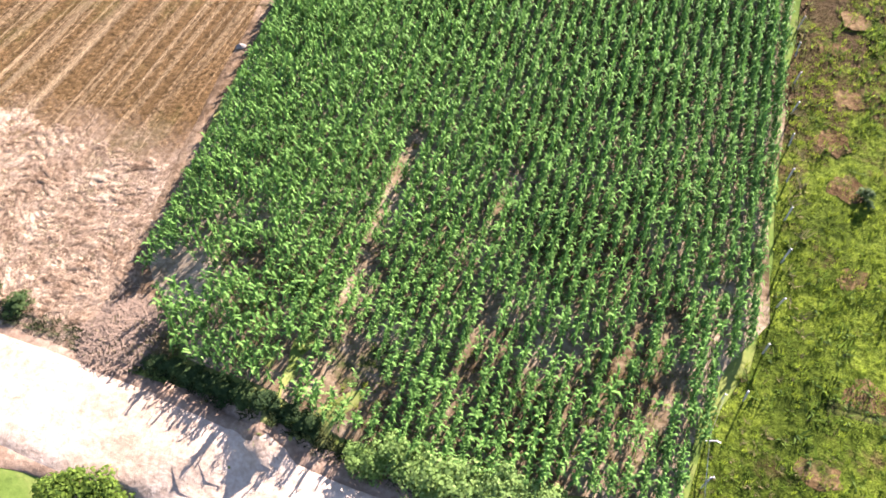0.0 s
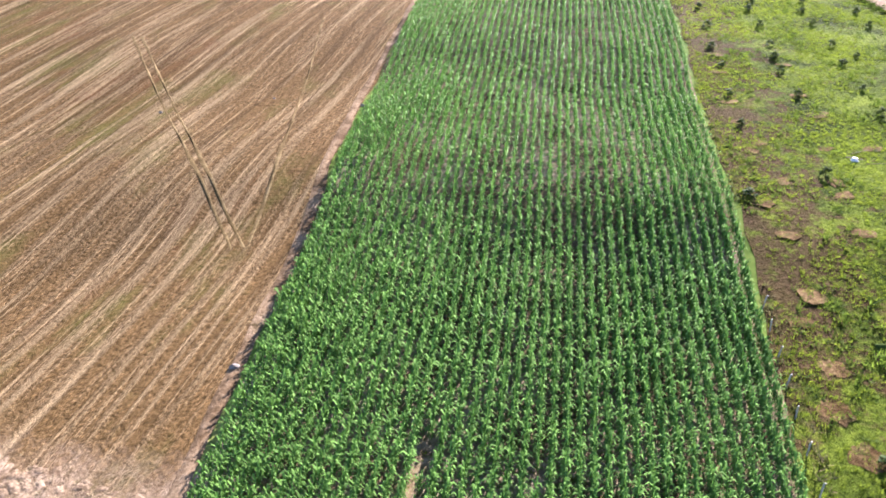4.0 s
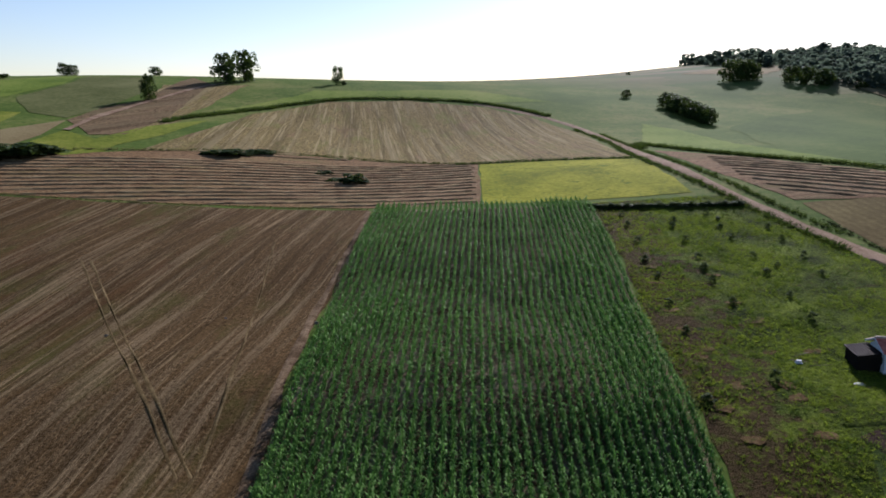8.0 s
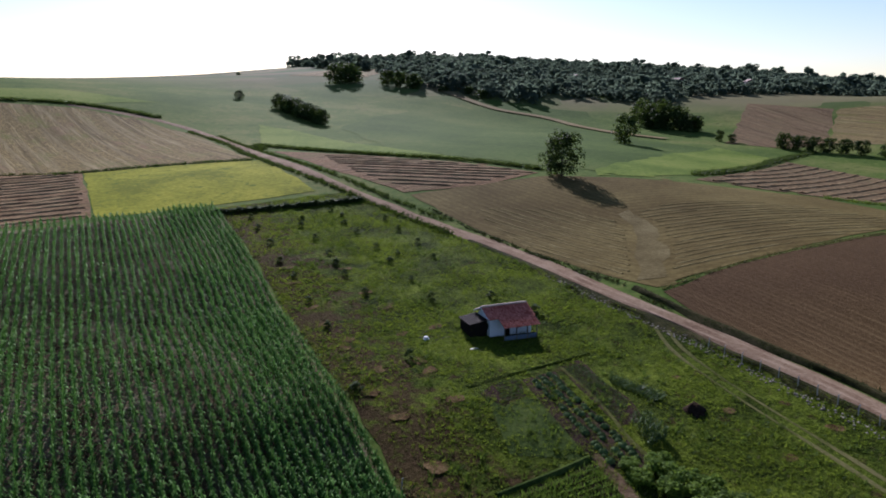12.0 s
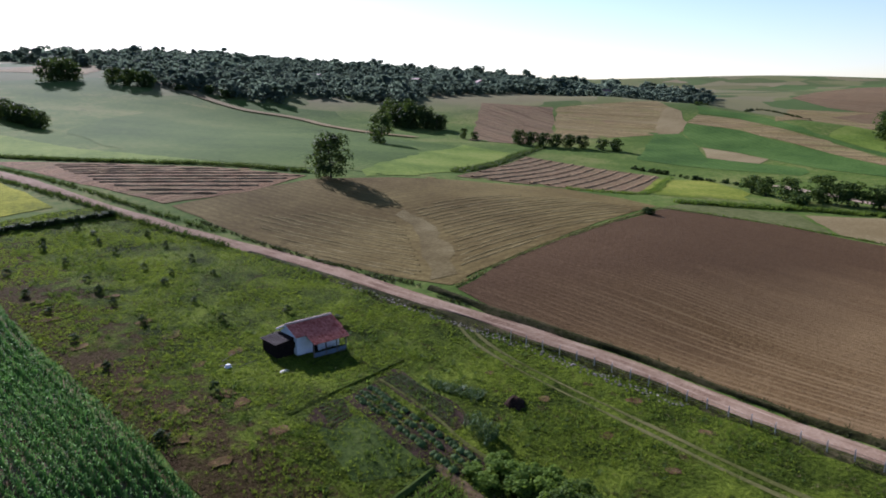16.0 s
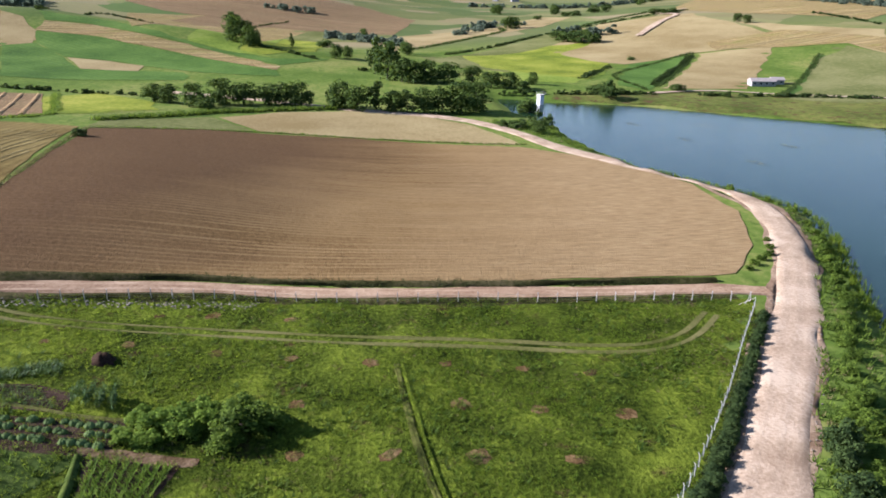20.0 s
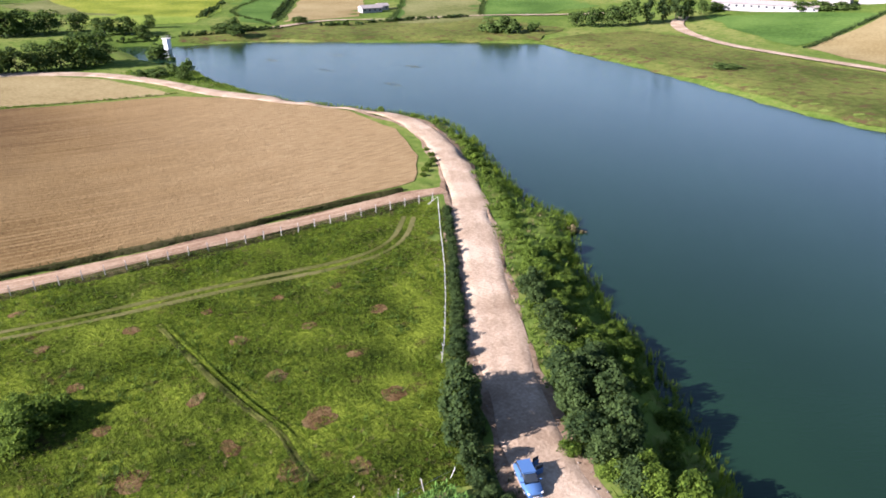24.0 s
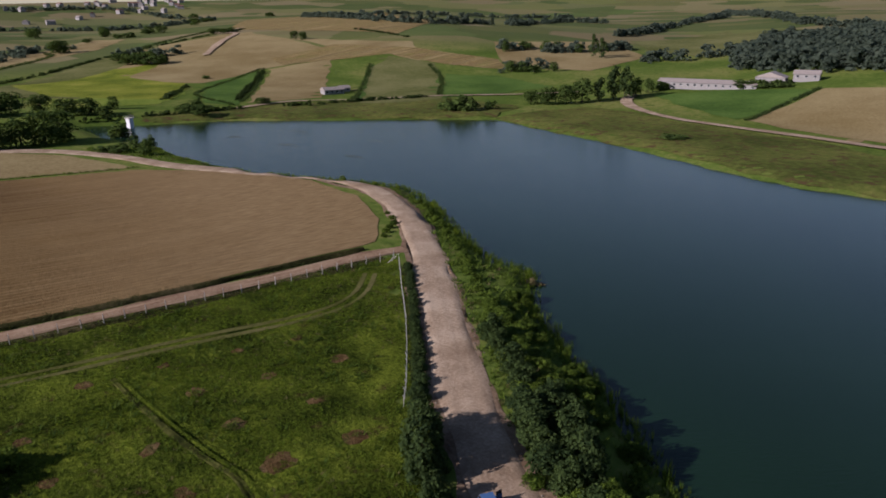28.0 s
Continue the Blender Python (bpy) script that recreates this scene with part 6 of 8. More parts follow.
MAT["roof_under"] = plain_mat("roof boards", (0.0734, 0.0413, 0.0275), 0.9, 0.3, 3.0)
# lit copy of the clay tiles: sunshine on back slope and ridge as colour
MAT["tile_lit"] = plain_mat("sunlit-coloured clay tiles", (0.42, 0.3, 0.23), 0.75, 0.25, 2.5)
MAT["pale_roof"] = plain_mat("pale sheet roof", (0.222, 0.196, 0.174), 0.6, 0.15, 1.0)
MAT["far_wall"] = plain_mat("weathered white wall", (0.19, 0.186, 0.178), 0.85, 0.12, 1.0)
MAT["red_roof"] = plain_mat("far tile roof", (0.13, 0.0688, 0.0499), 0.8, 0.25, 1.0)


def glass_mat():
    m, n, l, b = shader("window glass", 0.08)
    b.inputs["Base Color"].default_value = (0.02, 0.025, 0.03, 1)
    b.inputs["Specular IOR Level"].default_value = 0.6
    return m


MAT["glass"] = glass_mat()
build_cottage()


# ------------------------------------------------------------------ soil patches, saplings and weeds in the meadow
def heap_mesh(seed, rough=0.25, rings=4, sides=14):
    """A low uneven mound of unit radius and height."""
    rng = random.Random(seed)
    v, f = [(0, 0, 1.0)], []
    for r in range(1, rings + 1):
        k = r / rings
        for s in range(sides):
            a = s * 6.2832 / sides
            w = k * (1 + rng.uniform(-rough, rough))
            v.append((w * math.cos(a), w * math.sin(a), max(0, (1 - k * k)) * (1 + rng.uniform(-rough, rough)) - (0.3 if r == rings else 0)))
    for s in range(sides):
        f.append((0, 1 + s, 1 + (s + 1) % sides))
        for r in range(rings - 1):
            a, b = 1 + r * sides, 1 + (r + 1) * sides
            f.append((a + s, b + s, b + (s + 1) % sides, a + (s + 1) % sides))
    return v, f


MAT["red_soil"] = field_mat("bare reddish soil", (0.036, 0.021, 0.0085), (0.08, 0.051, 0.0216), (0.13, 0.09, 0.0425), 0.4, 3.0, tufts=((0.0264, 0.0339, 0.00693), 0.35), bumps=0.8)
MOUNDS = [mesh_of("soil_patch", *heap_mesh(k), MAT["red_soil"], True) for k in range(5)]
PATCHES_SOUTH = [(93.2, -8.1), (82.6, -8.9), (90, -18.1), (79.7, -17.6), (77, -26.5), (74.9, -35.1), (71.8, -43.4), (69.2, -50.8), (70.1, -17.6), (66.4, -34.4), (63.5, -42.2), (60.7, -50.6), (59.3, -25.5), (57.2, -33.7), (54.8, -42.1), (61.4, -16.8), (88.7, 10.8), (86.6, 1.2), (94, -1.5), (40.1, -31.2), (48.1, -32.5), (46.1, -40.2), (50.3, -24.3), (52.4, -15.8), (44.6, -17.7), (43.8, -26.4)]
PATCHES_NORTH = [(70.4, 73.1), (60.5, 78.3), (58.7, 69.8), (56.8, 57.6), (55.5, 49.4), (55.9, 42.4), (54.8, 31.1), (50.5, 25.8), (61.1, 31.7), (60.5, 28), (70.5, 41.7), (67.9, 53), (64.2, 41.2), (68.2, 60.1), (53.8, 40), (51.1, 19.4), (49.9, 10), (47.5, 6.2), (47.5, -0.2), (45.5, -9.5), (58.9, 19.7), (45.4, -5.2)]
rng_p = random.Random(11)
for k, (x, y) in enumerate(PATCHES_SOUTH + PATCHES_NORTH):
    ob = new("soil_patch", MOUNDS[k % 5])
    wide = rng_p.uniform(0.8, 1.25) if k < len(PATCHES_SOUTH) - 7 else rng_p.uniform(1.2, 1.9)
    ob.matrix_world = pose(x, y, at(x, y, 0.06), 0, 0, rng_p.uniform(0, 360)) @ Matrix.Diagonal((wide, wide * rng_p.uniform(0.7, 1.0), rng_p.uniform(0.02, 0.05), 1))
    tagged(ob, "bare reddish dug soil around a planting hole", "soil patch", "dug patches in the meadow")
SAPLINGS = [(85.4, 103.7), (84.4, 95.4), (82.5, 82.7), (80.5, 73.3), (78.7, 62), (77, 52.3), (75.3, 105), (73.7, 93.9), (71.7, 82.7), (70, 75.7), (69, 69.5), (63.8, 94.3), (60.9, 81.3), (60.3, 72.2), (57.4, 59.8), (55.6, 48), (87.4, 115.1), (88, 109.7), (95.8, 102.5), (94.3, 93.4), (93, 83), (90.2, 72.5), (67.4, 116.7), (65.8, 107), (67.8, 59.3), (84.5, 77), (60.6, 32.6), (49.6, 26.7), (86.6, 48.3), (88.5, 38.6), (77.3, 110), (46.5, -11)]
SAPLING = [tree_maker("sapling", "oak", 80 + k, 12, 22, 0.085, "leaf", 0.02, 0.3) for k in range(3)]
for k, (x, y) in enumerate(SAPLINGS):
    stand("sapling", SAPLING[k % 3], x, y, rng_p.uniform(0.9, 1.5), rng_p.uniform(1.4, 2.2), rng_p.uniform(0, 360), "young fruit tree sapling with sparse green leaves", "sapling", "orchard saplings")


def tuft(seed, blades, tall, spread):
    rng, v, q = random.Random(seed), [], []
    for _ in range(blades):
        a = rng.uniform(0, 6.3)
        leaf_strip(v, q, (rng.uniform(-0.15, 0.15), rng.uniform(-0.15, 0.15), 0), a, spread * rng.uniform(0.6, 1.2), rng.uniform(0.05, 0.09), tall * rng.uniform(0.7, 1.2), 0.1, 1, rng.uniform(-0.6, 0.6))
    return np.array(v), np.array(q)


WHEEL_LINE = line_points([(101, 24), (96.1, 16.5), (93, 8), (89.6, -3.3), (83.2, -23.6), (77.4, -43.7), (74.0, -55), (73.4, -62), (75.5, -68), (80, -74)], 1.0)[0]
TUFTS = [tuft(k, 7, 0.55, 0.38) for k in range(5)]


def weeds(name, poly, count, low, high, mat, label, seed, clump=0.08, bias=0.0):
    rng = np.random.default_rng(seed)
    p = np.array(poly)
    x, y = rng.uniform(p[:, 0].min(), p[:, 0].max(), count * 3), rng.uniform(p[:, 1].min(), p[:, 1].max(), count * 3)
    thick = np.array([noise.noise((a * clump, b * clump, seed)) + 0.5 * noise.noise((a * clump * 4, b * clump * 4, seed)) for a, b in zip(x, y)])
    trod = np.min(np.hypot(x[:, None] - WHEEL_LINE[None, :, 0], y[:, None] - WHEEL_LINE[None, :, 1]), 1) < rng.uniform(1.0, 1.7, len(x))
    ok = ~trod & inside(poly, x, y) & (rng.random(len(x)) < 0.5 + bias + thick * 1.2)
    x, y = x[ok][:count], y[ok][:count]
    n = len(x)
    size = rng.uniform(low, high, n)
    ob = scatter(name, TUFTS, np.column_stack([rng.integers(0, 5, n), x, y, height(x, y) + 0.02, rng.uniform(0, 6.3, n), size, size * rng.uniform(0.6, 1.1, n)]), MAT[mat])
    return tagged(ob, label, "grass", kind="stuff")


weeds("meadow_grass", MEADOW, 50000, 0.3, 1.0, "weed", "tufts of bright green meadow grass and weeds", 3)
weeds("meadow_herbs", MEADOW, 8000, 0.8, 1.9, "bush", "clumps of tall dark green herbs in the meadow", 31, 0.11, -0.3)
weeds("meadow_grass", MEADOW, 6000, 0.4, 0.9, "dry", "dry yellowish tufts among the meadow grass", 9, 0.05, -0.25)
weeds("corn_weeds", [(0, -24), (4.5, -29), (14, -32), (24, -34), (32, -33.5), (34, -28), (37.5, -21), (39, -10), (20, -8), (1, -14)], 1800, 0.3, 0.8, "weed", "low yellowish weeds among the sparse corn", 33, 0.15, -0.05)
MEADOW_EDGE = [(41.2, -22.6), (43.2, -7.1), (47.4, 16), (53.5, 58.4), (56.3, 71.6), (64.4, 123.8), (63, 123.8), (55.1, 71.6), (52.4, 58.4), (46.1, 15.9), (41.9, -7.1), (39.8, -22.6)]
weeds("edge_grass", MEADOW_EDGE, 1800, 0.9, 1.9, "dry", "tall dry grass along the corn edge", 14, 0.2, 0.1)
TRACK_EDGE = [(104, 56.6), (102, 40.9), (101.3, 12), (100, -5), (94.6, -26), (89.9, -50), (86, -74), (84.8, -74), (88.6, -50), (93.0, -26), (98.5, -5), (99.6, 12), (100.4, 40.9), (101.9, 56.6)]
weeds("verge_grass", TRACK_EDGE, 4600, 0.6, 1.4, "verge_weed", "dark rough grass along the track verge", 15, 0.2, 0.2)
TRACK_FAR_EDGE = [(110.3, 106.2), (109, 56.6), (106.2, 28), (106, 12), (104.8, -5), (99.3, -26), (94.6, -50), (90.8, -74), (92.4, -76), (96.4, -50), (101.2, -27), (106.6, -6), (107.6, 18.8), (109.4, 32.1), (110.7, 56.5), (111.7, 106.1)]
weeds("verge_grass", TRACK_FAR_EDGE, 6500, 0.9, 1.9, "verge_weed", "dark rough grass between track and ploughed field", 16, 0.2, 0.2)


# ------------------------------------------------------------------ fences
def post_kind(half, mat):
    """A slim concrete fence post with a cranked top, standing on z = 0."""
    bm = bmesh.new()
    box(bm, -half, half, -half, half, -0.3, 1.3, 0.01)
    top = box(bm, -half * 0.9, half * 0.9, -half * 0.9, half * 0.9, 1.28, 1.52)
    for v in top:
        if v.co.z > 1.4:
            v.co.y += 0.12
    me = bpy.data.meshes.new("fence_post")
    bm.to_mesh(me)
    bm.free()
    me.materials.append(MAT[mat])
    return me


MAT["old_concrete"] = plain_mat("weathered concrete", (0.311, 0.296, 0.266), 0.85, 0.3, 4.0)
POST, GREY_POST = post_kind(0.034, "concrete"), post_kind(0.05, "old_concrete")


def wire_mesh(a, b, za, zb, r=0.012):
    bm = bmesh.new()
    p, q = Vector((*a, za)), Vector((*b, zb))
    turn = (q - p).to_track_quat("Z", "Y")
    ends = [[bm.verts.new(o + turn @ Vector((r * math.cos(k * 2.094), r * math.sin(k * 2.094), 0))) for k in range(3)] for o in (p, q)]
    for k in range(3):
        bm.faces.new((ends[0][k], ends[0][(k + 1) % 3], ends[1][(k + 1) % 3], ends[1][k]))
    return bm


def fence(line, apart, label, side, wires=(0.45, 0.85, 1.2), lean=2.0, seed=1, post=POST):
    rng = random.Random(seed)
    root = new("fence")
    tagged(root, label, "fence")
    xy, way, s = line_points(line, apart)
    for (x, y), w in zip(xy, way):
        ob = new("fence_post", post)
        ob.parent = root
        ob.matrix_world = pose(x, y, at(x, y), rng.uniform(-lean, lean), rng.uniform(-lean, lean), math.degrees(math.atan2(w[1], w[0])) + side)
    for z in wires:
        for a, b in zip(xy, xy[1:]):
            part("wire", wire_mesh(a, b, at(*a) + z, at(*b) + z), MAT["steel"], root)


fence([(100, 13.9), (99, -3), (94.7, -21.8), (92.4, -32.4), (90.2, -44), (87.7, -55.7), (84.9, -71.9), (82.6, -82)], 2.7, "row of pale concrete fence posts with wire along the track", 0, post=GREY_POST)
fence([(80.6, -81.2), (71, -72.2), (62.7, -64.6), (56, -58), (50.1, -51.9), (46.5, -47.8)], 1.6, "close-set white concrete fence posts along the lake road", 180, (0.45, 0.85, 1.2), 2.5, 5)
fence([(33.4, -35.6), (33.5, -34.5), (33.8, -32.7), (34.1, -30.7), (34.6, -29.0), (35.3, -27.6)], 2.0, "leaning white fence posts near the parked car", 150, (0.9,), 22, 6)
fence([(36.6, -27.4), (39.1, -21.5), (40.6, -14.5), (41.9, -7.1), (43.4, 0.5), (44.8, 8)], 3.2, "thin row of old posts between corn and meadow", 90, (), 6, 8, GREY_POST)
gate = new("fence_brace")
tagged(gate, "white diagonal brace at the fence corner", "brace")
for a, b in (((80.6, -81.2), (81.8, -79.6)), ((82.6, -82), (81.6, -80.4))):
    part("bar", wire_mesh(a, b, at(*a) + 1.6, at(*b) + 0.1, 0.035), MAT["concrete"], gate)


# ------------------------------------------------------------------ hedges and shrubs by the road and on the lake bank
def shrubs(rows, makers, label, group, name="bush", sink=0.15):
    rng = random.Random(len(group) + len(rows))
    for x, y, tall, wide in rows:
        stand(name, makers[rng.randrange(len(makers))], x, y, tall, wide, rng.uniform(0, 360), label, name, group, sink)


ROAD_HEDGE = [(44.0, -47.6, 2.0, 2.4), (41.4, -45.3, 4.6, 4.0), (39.0, -43.0, 6.0, 4.6), (37.2, -41.0, 6.2, 4.6), (35.6, -39.8, 5.6, 4.2), (40.2, -44.2, 5.2, 4.0), (38.1, -42.0, 6.2, 4.4), (33.2, -37.8, 3.6, 3.0), (31.2, -36.8, 1.8, 2.4), (29.5, -36.2, 1.6, 2.6), (27.0, -35.8, 1.5, 2.2), (46.3, -50.0, 2.0, 2.8), (48.5, -52.6, 1.8, 2.6), (51.0, -55.0, 1.6, 2.4), (53.2, -57.4, 1.5, 2.2), (55.5, -59.6, 1.4, 2.1), (57.8, -61.8, 1.2, 2.0), (60.0, -63.9, 1.2, 1.9), (62.5, -66.4, 1.1, 1.8), (65.2, -68.9, 0.8, 1.2), (68, -71.5, 0.7, 1.2), (71, -74.3, 0.7, 1.2), (74, -77.2, 0.7, 1.2), (77, -80, 0.8, 1.4)]
ROAD_HEDGE = [(x, y, max(tall, 1.35 + 0.25 * math.sin(x * 3.1)), max(wide, 1.9)) for x, y, tall, wide in ROAD_HEDGE]
ROAD_HEDGE += [((a[0] + b[0]) / 2 + 0.3, (a[1] + b[1]) / 2, 1.2 + 0.3 * math.sin(a[0] * 2.3), 1.9) for a, b in zip(ROAD_HEDGE[11:], ROAD_HEDGE[12:])]
ROAD_HEDGE += [(x + 1.1, y - 1.0, tall * 0.75, wide * 0.9) for x, y, tall, wide in ROAD_HEDGE[9:]]
shrubs(ROAD_HEDGE, NEAR_DARK, "dark green hedge bush between fence and gravel road", "hedge along the lake road")
CORN_HEDGE = [(25.2, -35.4, 2.2, 3.4), (23.2, -34.9, 2.4, 3.4), (21.2, -34.6, 2.5, 3.6), (19.2, -34.2, 2.6, 3.6), (17.2, -33.9, 2.3, 3.2), (15.6, -33.8, 1.7, 2.6)]
PALE_BUSH = [tree_maker("bush", "bush", 140 + k, 34, 70, 0.03, "pale_leaf", 0.02, 0.15) for k in range(3)]
shrubs(CORN_HEDGE, PALE_BUSH, "pale green feathery bush along the corn field", "hedge below the corn")
# growth here is thin; these dark bushes also stand in for the corn's shadow
CORN_SHADE_HEDGE = [(11.0, -32.6, 1.5, 2.3), (8.5, -31.9, 1.3, 2.2), (6.0, -31.2, 1.4, 2.3), (3.6, -30.6, 1.2, 2.0), (12.2, -32.8, 1.3, 2.2), (9.8, -32.2, 1.2, 2.2), (7.2, -31.5, 1.3, 2.4), (4.8, -30.8, 1.2, 2.2), (2.4, -30.3, 1.1, 2.0), (-7.6, -27.8, 1.5, 2.6), (-10.2, -27.0, 1.6, 2.8), (-13.5, -26.0, 1.4, 2.6)]
CORN_SHADE_HEDGE = [(x, y + 0.3, tall * 0.65, wide * 0.85) for x, y, tall, wide in CORN_SHADE_HEDGE]
shrubs(CORN_SHADE_HEDGE, NEAR_DARK, "low dark green bush filling the shadow band between corn field and road", "hedge below the corn")
shrubs([(2.6, -38.0, 1.8, 3.2), (0.4, -38.0, 1.7, 3.0), (4.4, -39.2, 1.5, 2.6), (-5, -39.5, 1.8, 3.2)], NEAR_BUSH, "bright green bush on the lake side of the road", "bushes below the road")
BANK_TALL = [(49.8, -67.2, 3.4, 4.0), (47.6, -65.6, 2.6, 3.0), (36.5, -55.2, 3.4, 3.8), (34.2, -53.2, 4.2, 4.4), (32.0, -51.6, 4.4, 4.4), (30.2, -49.8, 4.0, 4.2), (27.6, -48.4, 3.8, 4.0), (25.6, -47.0, 3.0, 3.4), (39.0, -59.0, 3.0, 3.6), (41.8, -61.6, 2.6, 3.4), (29.5, -54.5, 4.6, 5.0), (26.0, -51.0, 4.8, 4.8), (32.6, -57.0, 3.6, 4.4)]
BANK_TALL += [(31.5, -54.2, 3.0, 3.4), (27.7, -51.4, 3.35, 3.8), (24.4, -48.6, 3.7, 4.2), (25.2, -47.0, 4.05, 3.4), (21.7, -46.0, 3.0, 3.8), (28.0, -47.9, 3.35, 4.2), (34.4, -58.7, 3.7, 3.4), (49.2, -67.2, 4.05, 3.8), (43.9, -63.8, 3.0, 4.2), (39.5, -60.6, 3.35, 3.4), (34.4, -55.9, 3.7, 3.8)]
shrubs(BANK_TALL, NEAR_DARK, "tall dark green shrub on the lake bank", "shrubs on the lake bank")
BANK_LIGHT = [(43.8, -64.0, 2.0, 3.0), (46.0, -67.8, 1.6, 2.8), (43.0, -67.0, 1.8, 3.2), (40.4, -65.0, 1.8, 3.0), (37.6, -62.6, 1.8, 3.0), (34.8, -60.8, 2.0, 3.2), (31.4, -60.2, 2.0, 3.2), (28.0, -45.6, 1.8, 2.4), (23.4, -45.4, 2.0, 2.8), (20.0, -46.4, 3.2, 3.6), (17.2, -47.8, 3.6, 4.2), (14.6, -47.0, 3.0, 3.6), (22.0, -48.6, 2.2, 2.8), (53.0, -72.0, 1.6, 2.4), (56.0, -75.4, 1.7, 2.4), (54.5, -79.2, 1.6, 2.8), (57.2, -82.8, 1.6, 2.8)]
shrubs(BANK_LIGHT, NEAR_BUSH, "light green leafy bush on the lake bank", "shrubs on the lake bank")
rng_b = random.Random(88)
BANK_FILL = []
for k in range(58):
    f = rng_b.random()
    x0, y0 = 22 + 40 * f, -43.8 - 34.5 * f
    g = rng_b.uniform(0.8, 11.0) * (0.75 if f > 0.75 else 1.0)
    BANK_FILL.append((x0 - 0.66 * g + rng_b.uniform(-0.8, 0.8), y0 - 0.75 * g, rng_b.uniform(1.1, 2.4), rng_b.uniform(2.2, 3.6)))
shrubs([r for r in BANK_FILL if float(lake_distance(np.array([r[0]]), np.array([r[1]]))[0]) > 0.6], NEAR_BUSH, "bright green rank bush on the sunny lake bank", "shrubs on the lake bank")
BANK_NORTH = [(62.0, -80.0, 1.5, 2.2), (65.0, -83.2, 1.6, 2.4), (68.2, -85.6, 1.8, 2.4), (71.2, -88.6, 1.9, 2.6), (74.2, -91.4, 1.8, 2.6), (77.4, -94.0, 1.7, 2.6), (80.5, -96.6, 1.8, 2.6), (84.0, -99.2, 2.0, 2.8), (88, -102.0, 2.2, 3.0), (92.4, -105.2, 2.2, 3.0), (96.6, -108.2, 2.2, 2.8), (100.6, -111.2, 2.0, 2.8), (105, -114.0, 1.8, 2.6), (110, -117.2, 1.6, 2.6), (116, -120.8, 1.6, 2.6), (124, -124.0, 1.5, 2.4), (133, -124.6, 1.4, 2.4), (143, -122.2, 2.4, 2.6), (152, -118.6, 1.3, 2.2), (165, -114.0, 1.3, 2.2)]
shrubs(BANK_NORTH, NEAR_BUSH, "green shrub on the steep lake bank", "shrubs on the lake bank")
FIELD_CORNER = [(99.4, -98.4, 1.2, 2.0), (97.6, -95.6, 1.3, 2.0), (95.8, -92.8, 1.2, 2.0), (94.0, -90.4, 1.0, 1.6), (102.5, -101.0, 1.1, 1.8), (106.2, -103.2, 1.0, 1.6)]
shrubs(FIELD_CORNER, NEAR_BUSH, "rough green bush at the ploughed field corner", "bushes at the road junction")
shrubs([(60.2, -91.6, 1.5, 2.2), (58.6, -92.6, 1.1, 1.8)], [tree_maker("bush", "bush", 91, 20, 50, 0.06, "dry", 0.02, 0.15)], "dry straw-coloured bush standing in the shallows", "dry bushes in the water")
shrubs([(199.4, 28.2, 2.4, 5.0)], NEAR_DARK, "dark bush at the corner of ploughed field", "field corner bush")
HEDGE_NORTH = [(61.8 + k * 1.3, 124.3 - k * 0.14, 1.5 + 0.2 * math.sin(k * 2.1), 2.9 + 0.3 * math.sin(k * 3.3)) for k in range(29)]
shrubs(HEDGE_NORTH, NEAR_DARK, "dark low hedge bush closing off the meadow", "hedge at the meadow end")

BANK = [(83.3, -94), (63, -76.5), (48, -62.5), (38, -54.3), (29, -47.8), (22, -43.8), (8, -40.2), (-6, -36.5), (-40, -28), (-40, -50), (0, -52), (15.6, -51.3), (21.4, -56.6), (28.8, -63.3), (37.3, -69), (45.9, -75.7), (56.4, -86.1), (60.6, -93.9), (72, -96.3), (87, -104.5), (108, -119), (127, -127), (149, -120.4), (166, -114.3), (191, -111.8), (216, -112.6), (240, -117), (244, -93), (217, -100.2), (192, -104.2), (166, -114.0), (145, -122.3), (124, -121), (104, -111)]
weeds("bank_grass", BANK, 14000, 1.0, 2.4, "bush", "rank green weeds and grass on the lake bank", 21, 0.15, 0.25)
weeds("bank_grass", BANK, 2500, 0.8, 1.7, "dry", "dry stems among the bank weeds", 22, 0.15, -0.1)
HEDGE_FOOT = [(79, -82.5), (62.7, -67), (50.1, -55.5), (40, -46), (31, -39.5), (24, -37.2), (24, -35.2), (32, -36.5), (41, -44), (51, -53.2), (63.5, -65.4), (80, -81)]
weeds("hedge_grass", HEDGE_FOOT, 2600, 0.8, 1.7, "verge_weed", "dark weeds along the hedge foot", 23, 0.2, 0.3)
# dark weeds deepen the band that the corn's own shadow makes dark
CORN_FOOT = [(-16, -25.5), (-6, -27.8), (4, -30.3), (14, -33), (24, -35.2), (24, -36.8), (14, -34.2), (4, -31.5), (-6, -29.0), (-16, -26.8)]
weeds("hedge_grass", CORN_FOOT, 2600, 0.5, 1.1, "verge_weed", "dark weeds filling the shadow band between corn and road", 24, 0.2, 0.2)
weeds("dry_stalks", [(-2.6, -27.6), (0.7, -27.8), (3.6, -28.8), (2.6, -30.4), (-0.4, -30.4)], 420, 0.6, 1.3, "dry", "heap of dry brown stalks at the field corner", 26, 0.1, -0.2)
ROAD_EDGE = [(3.4, -31.6), (8, -33.2), (11.2, -34.4), (16.2, -35.8), (21, -37.2)]
tagged(strip("verge", ROAD_EDGE, [(-0.8, -0.12), (-0.3, 0.1), (0.3, 0.12), (0.9, -0.12)], MAT["dust"], 0.12, 0.8, 0.4, 31), "pale dusty earth bank at the road edge", "verge", kind="structure")
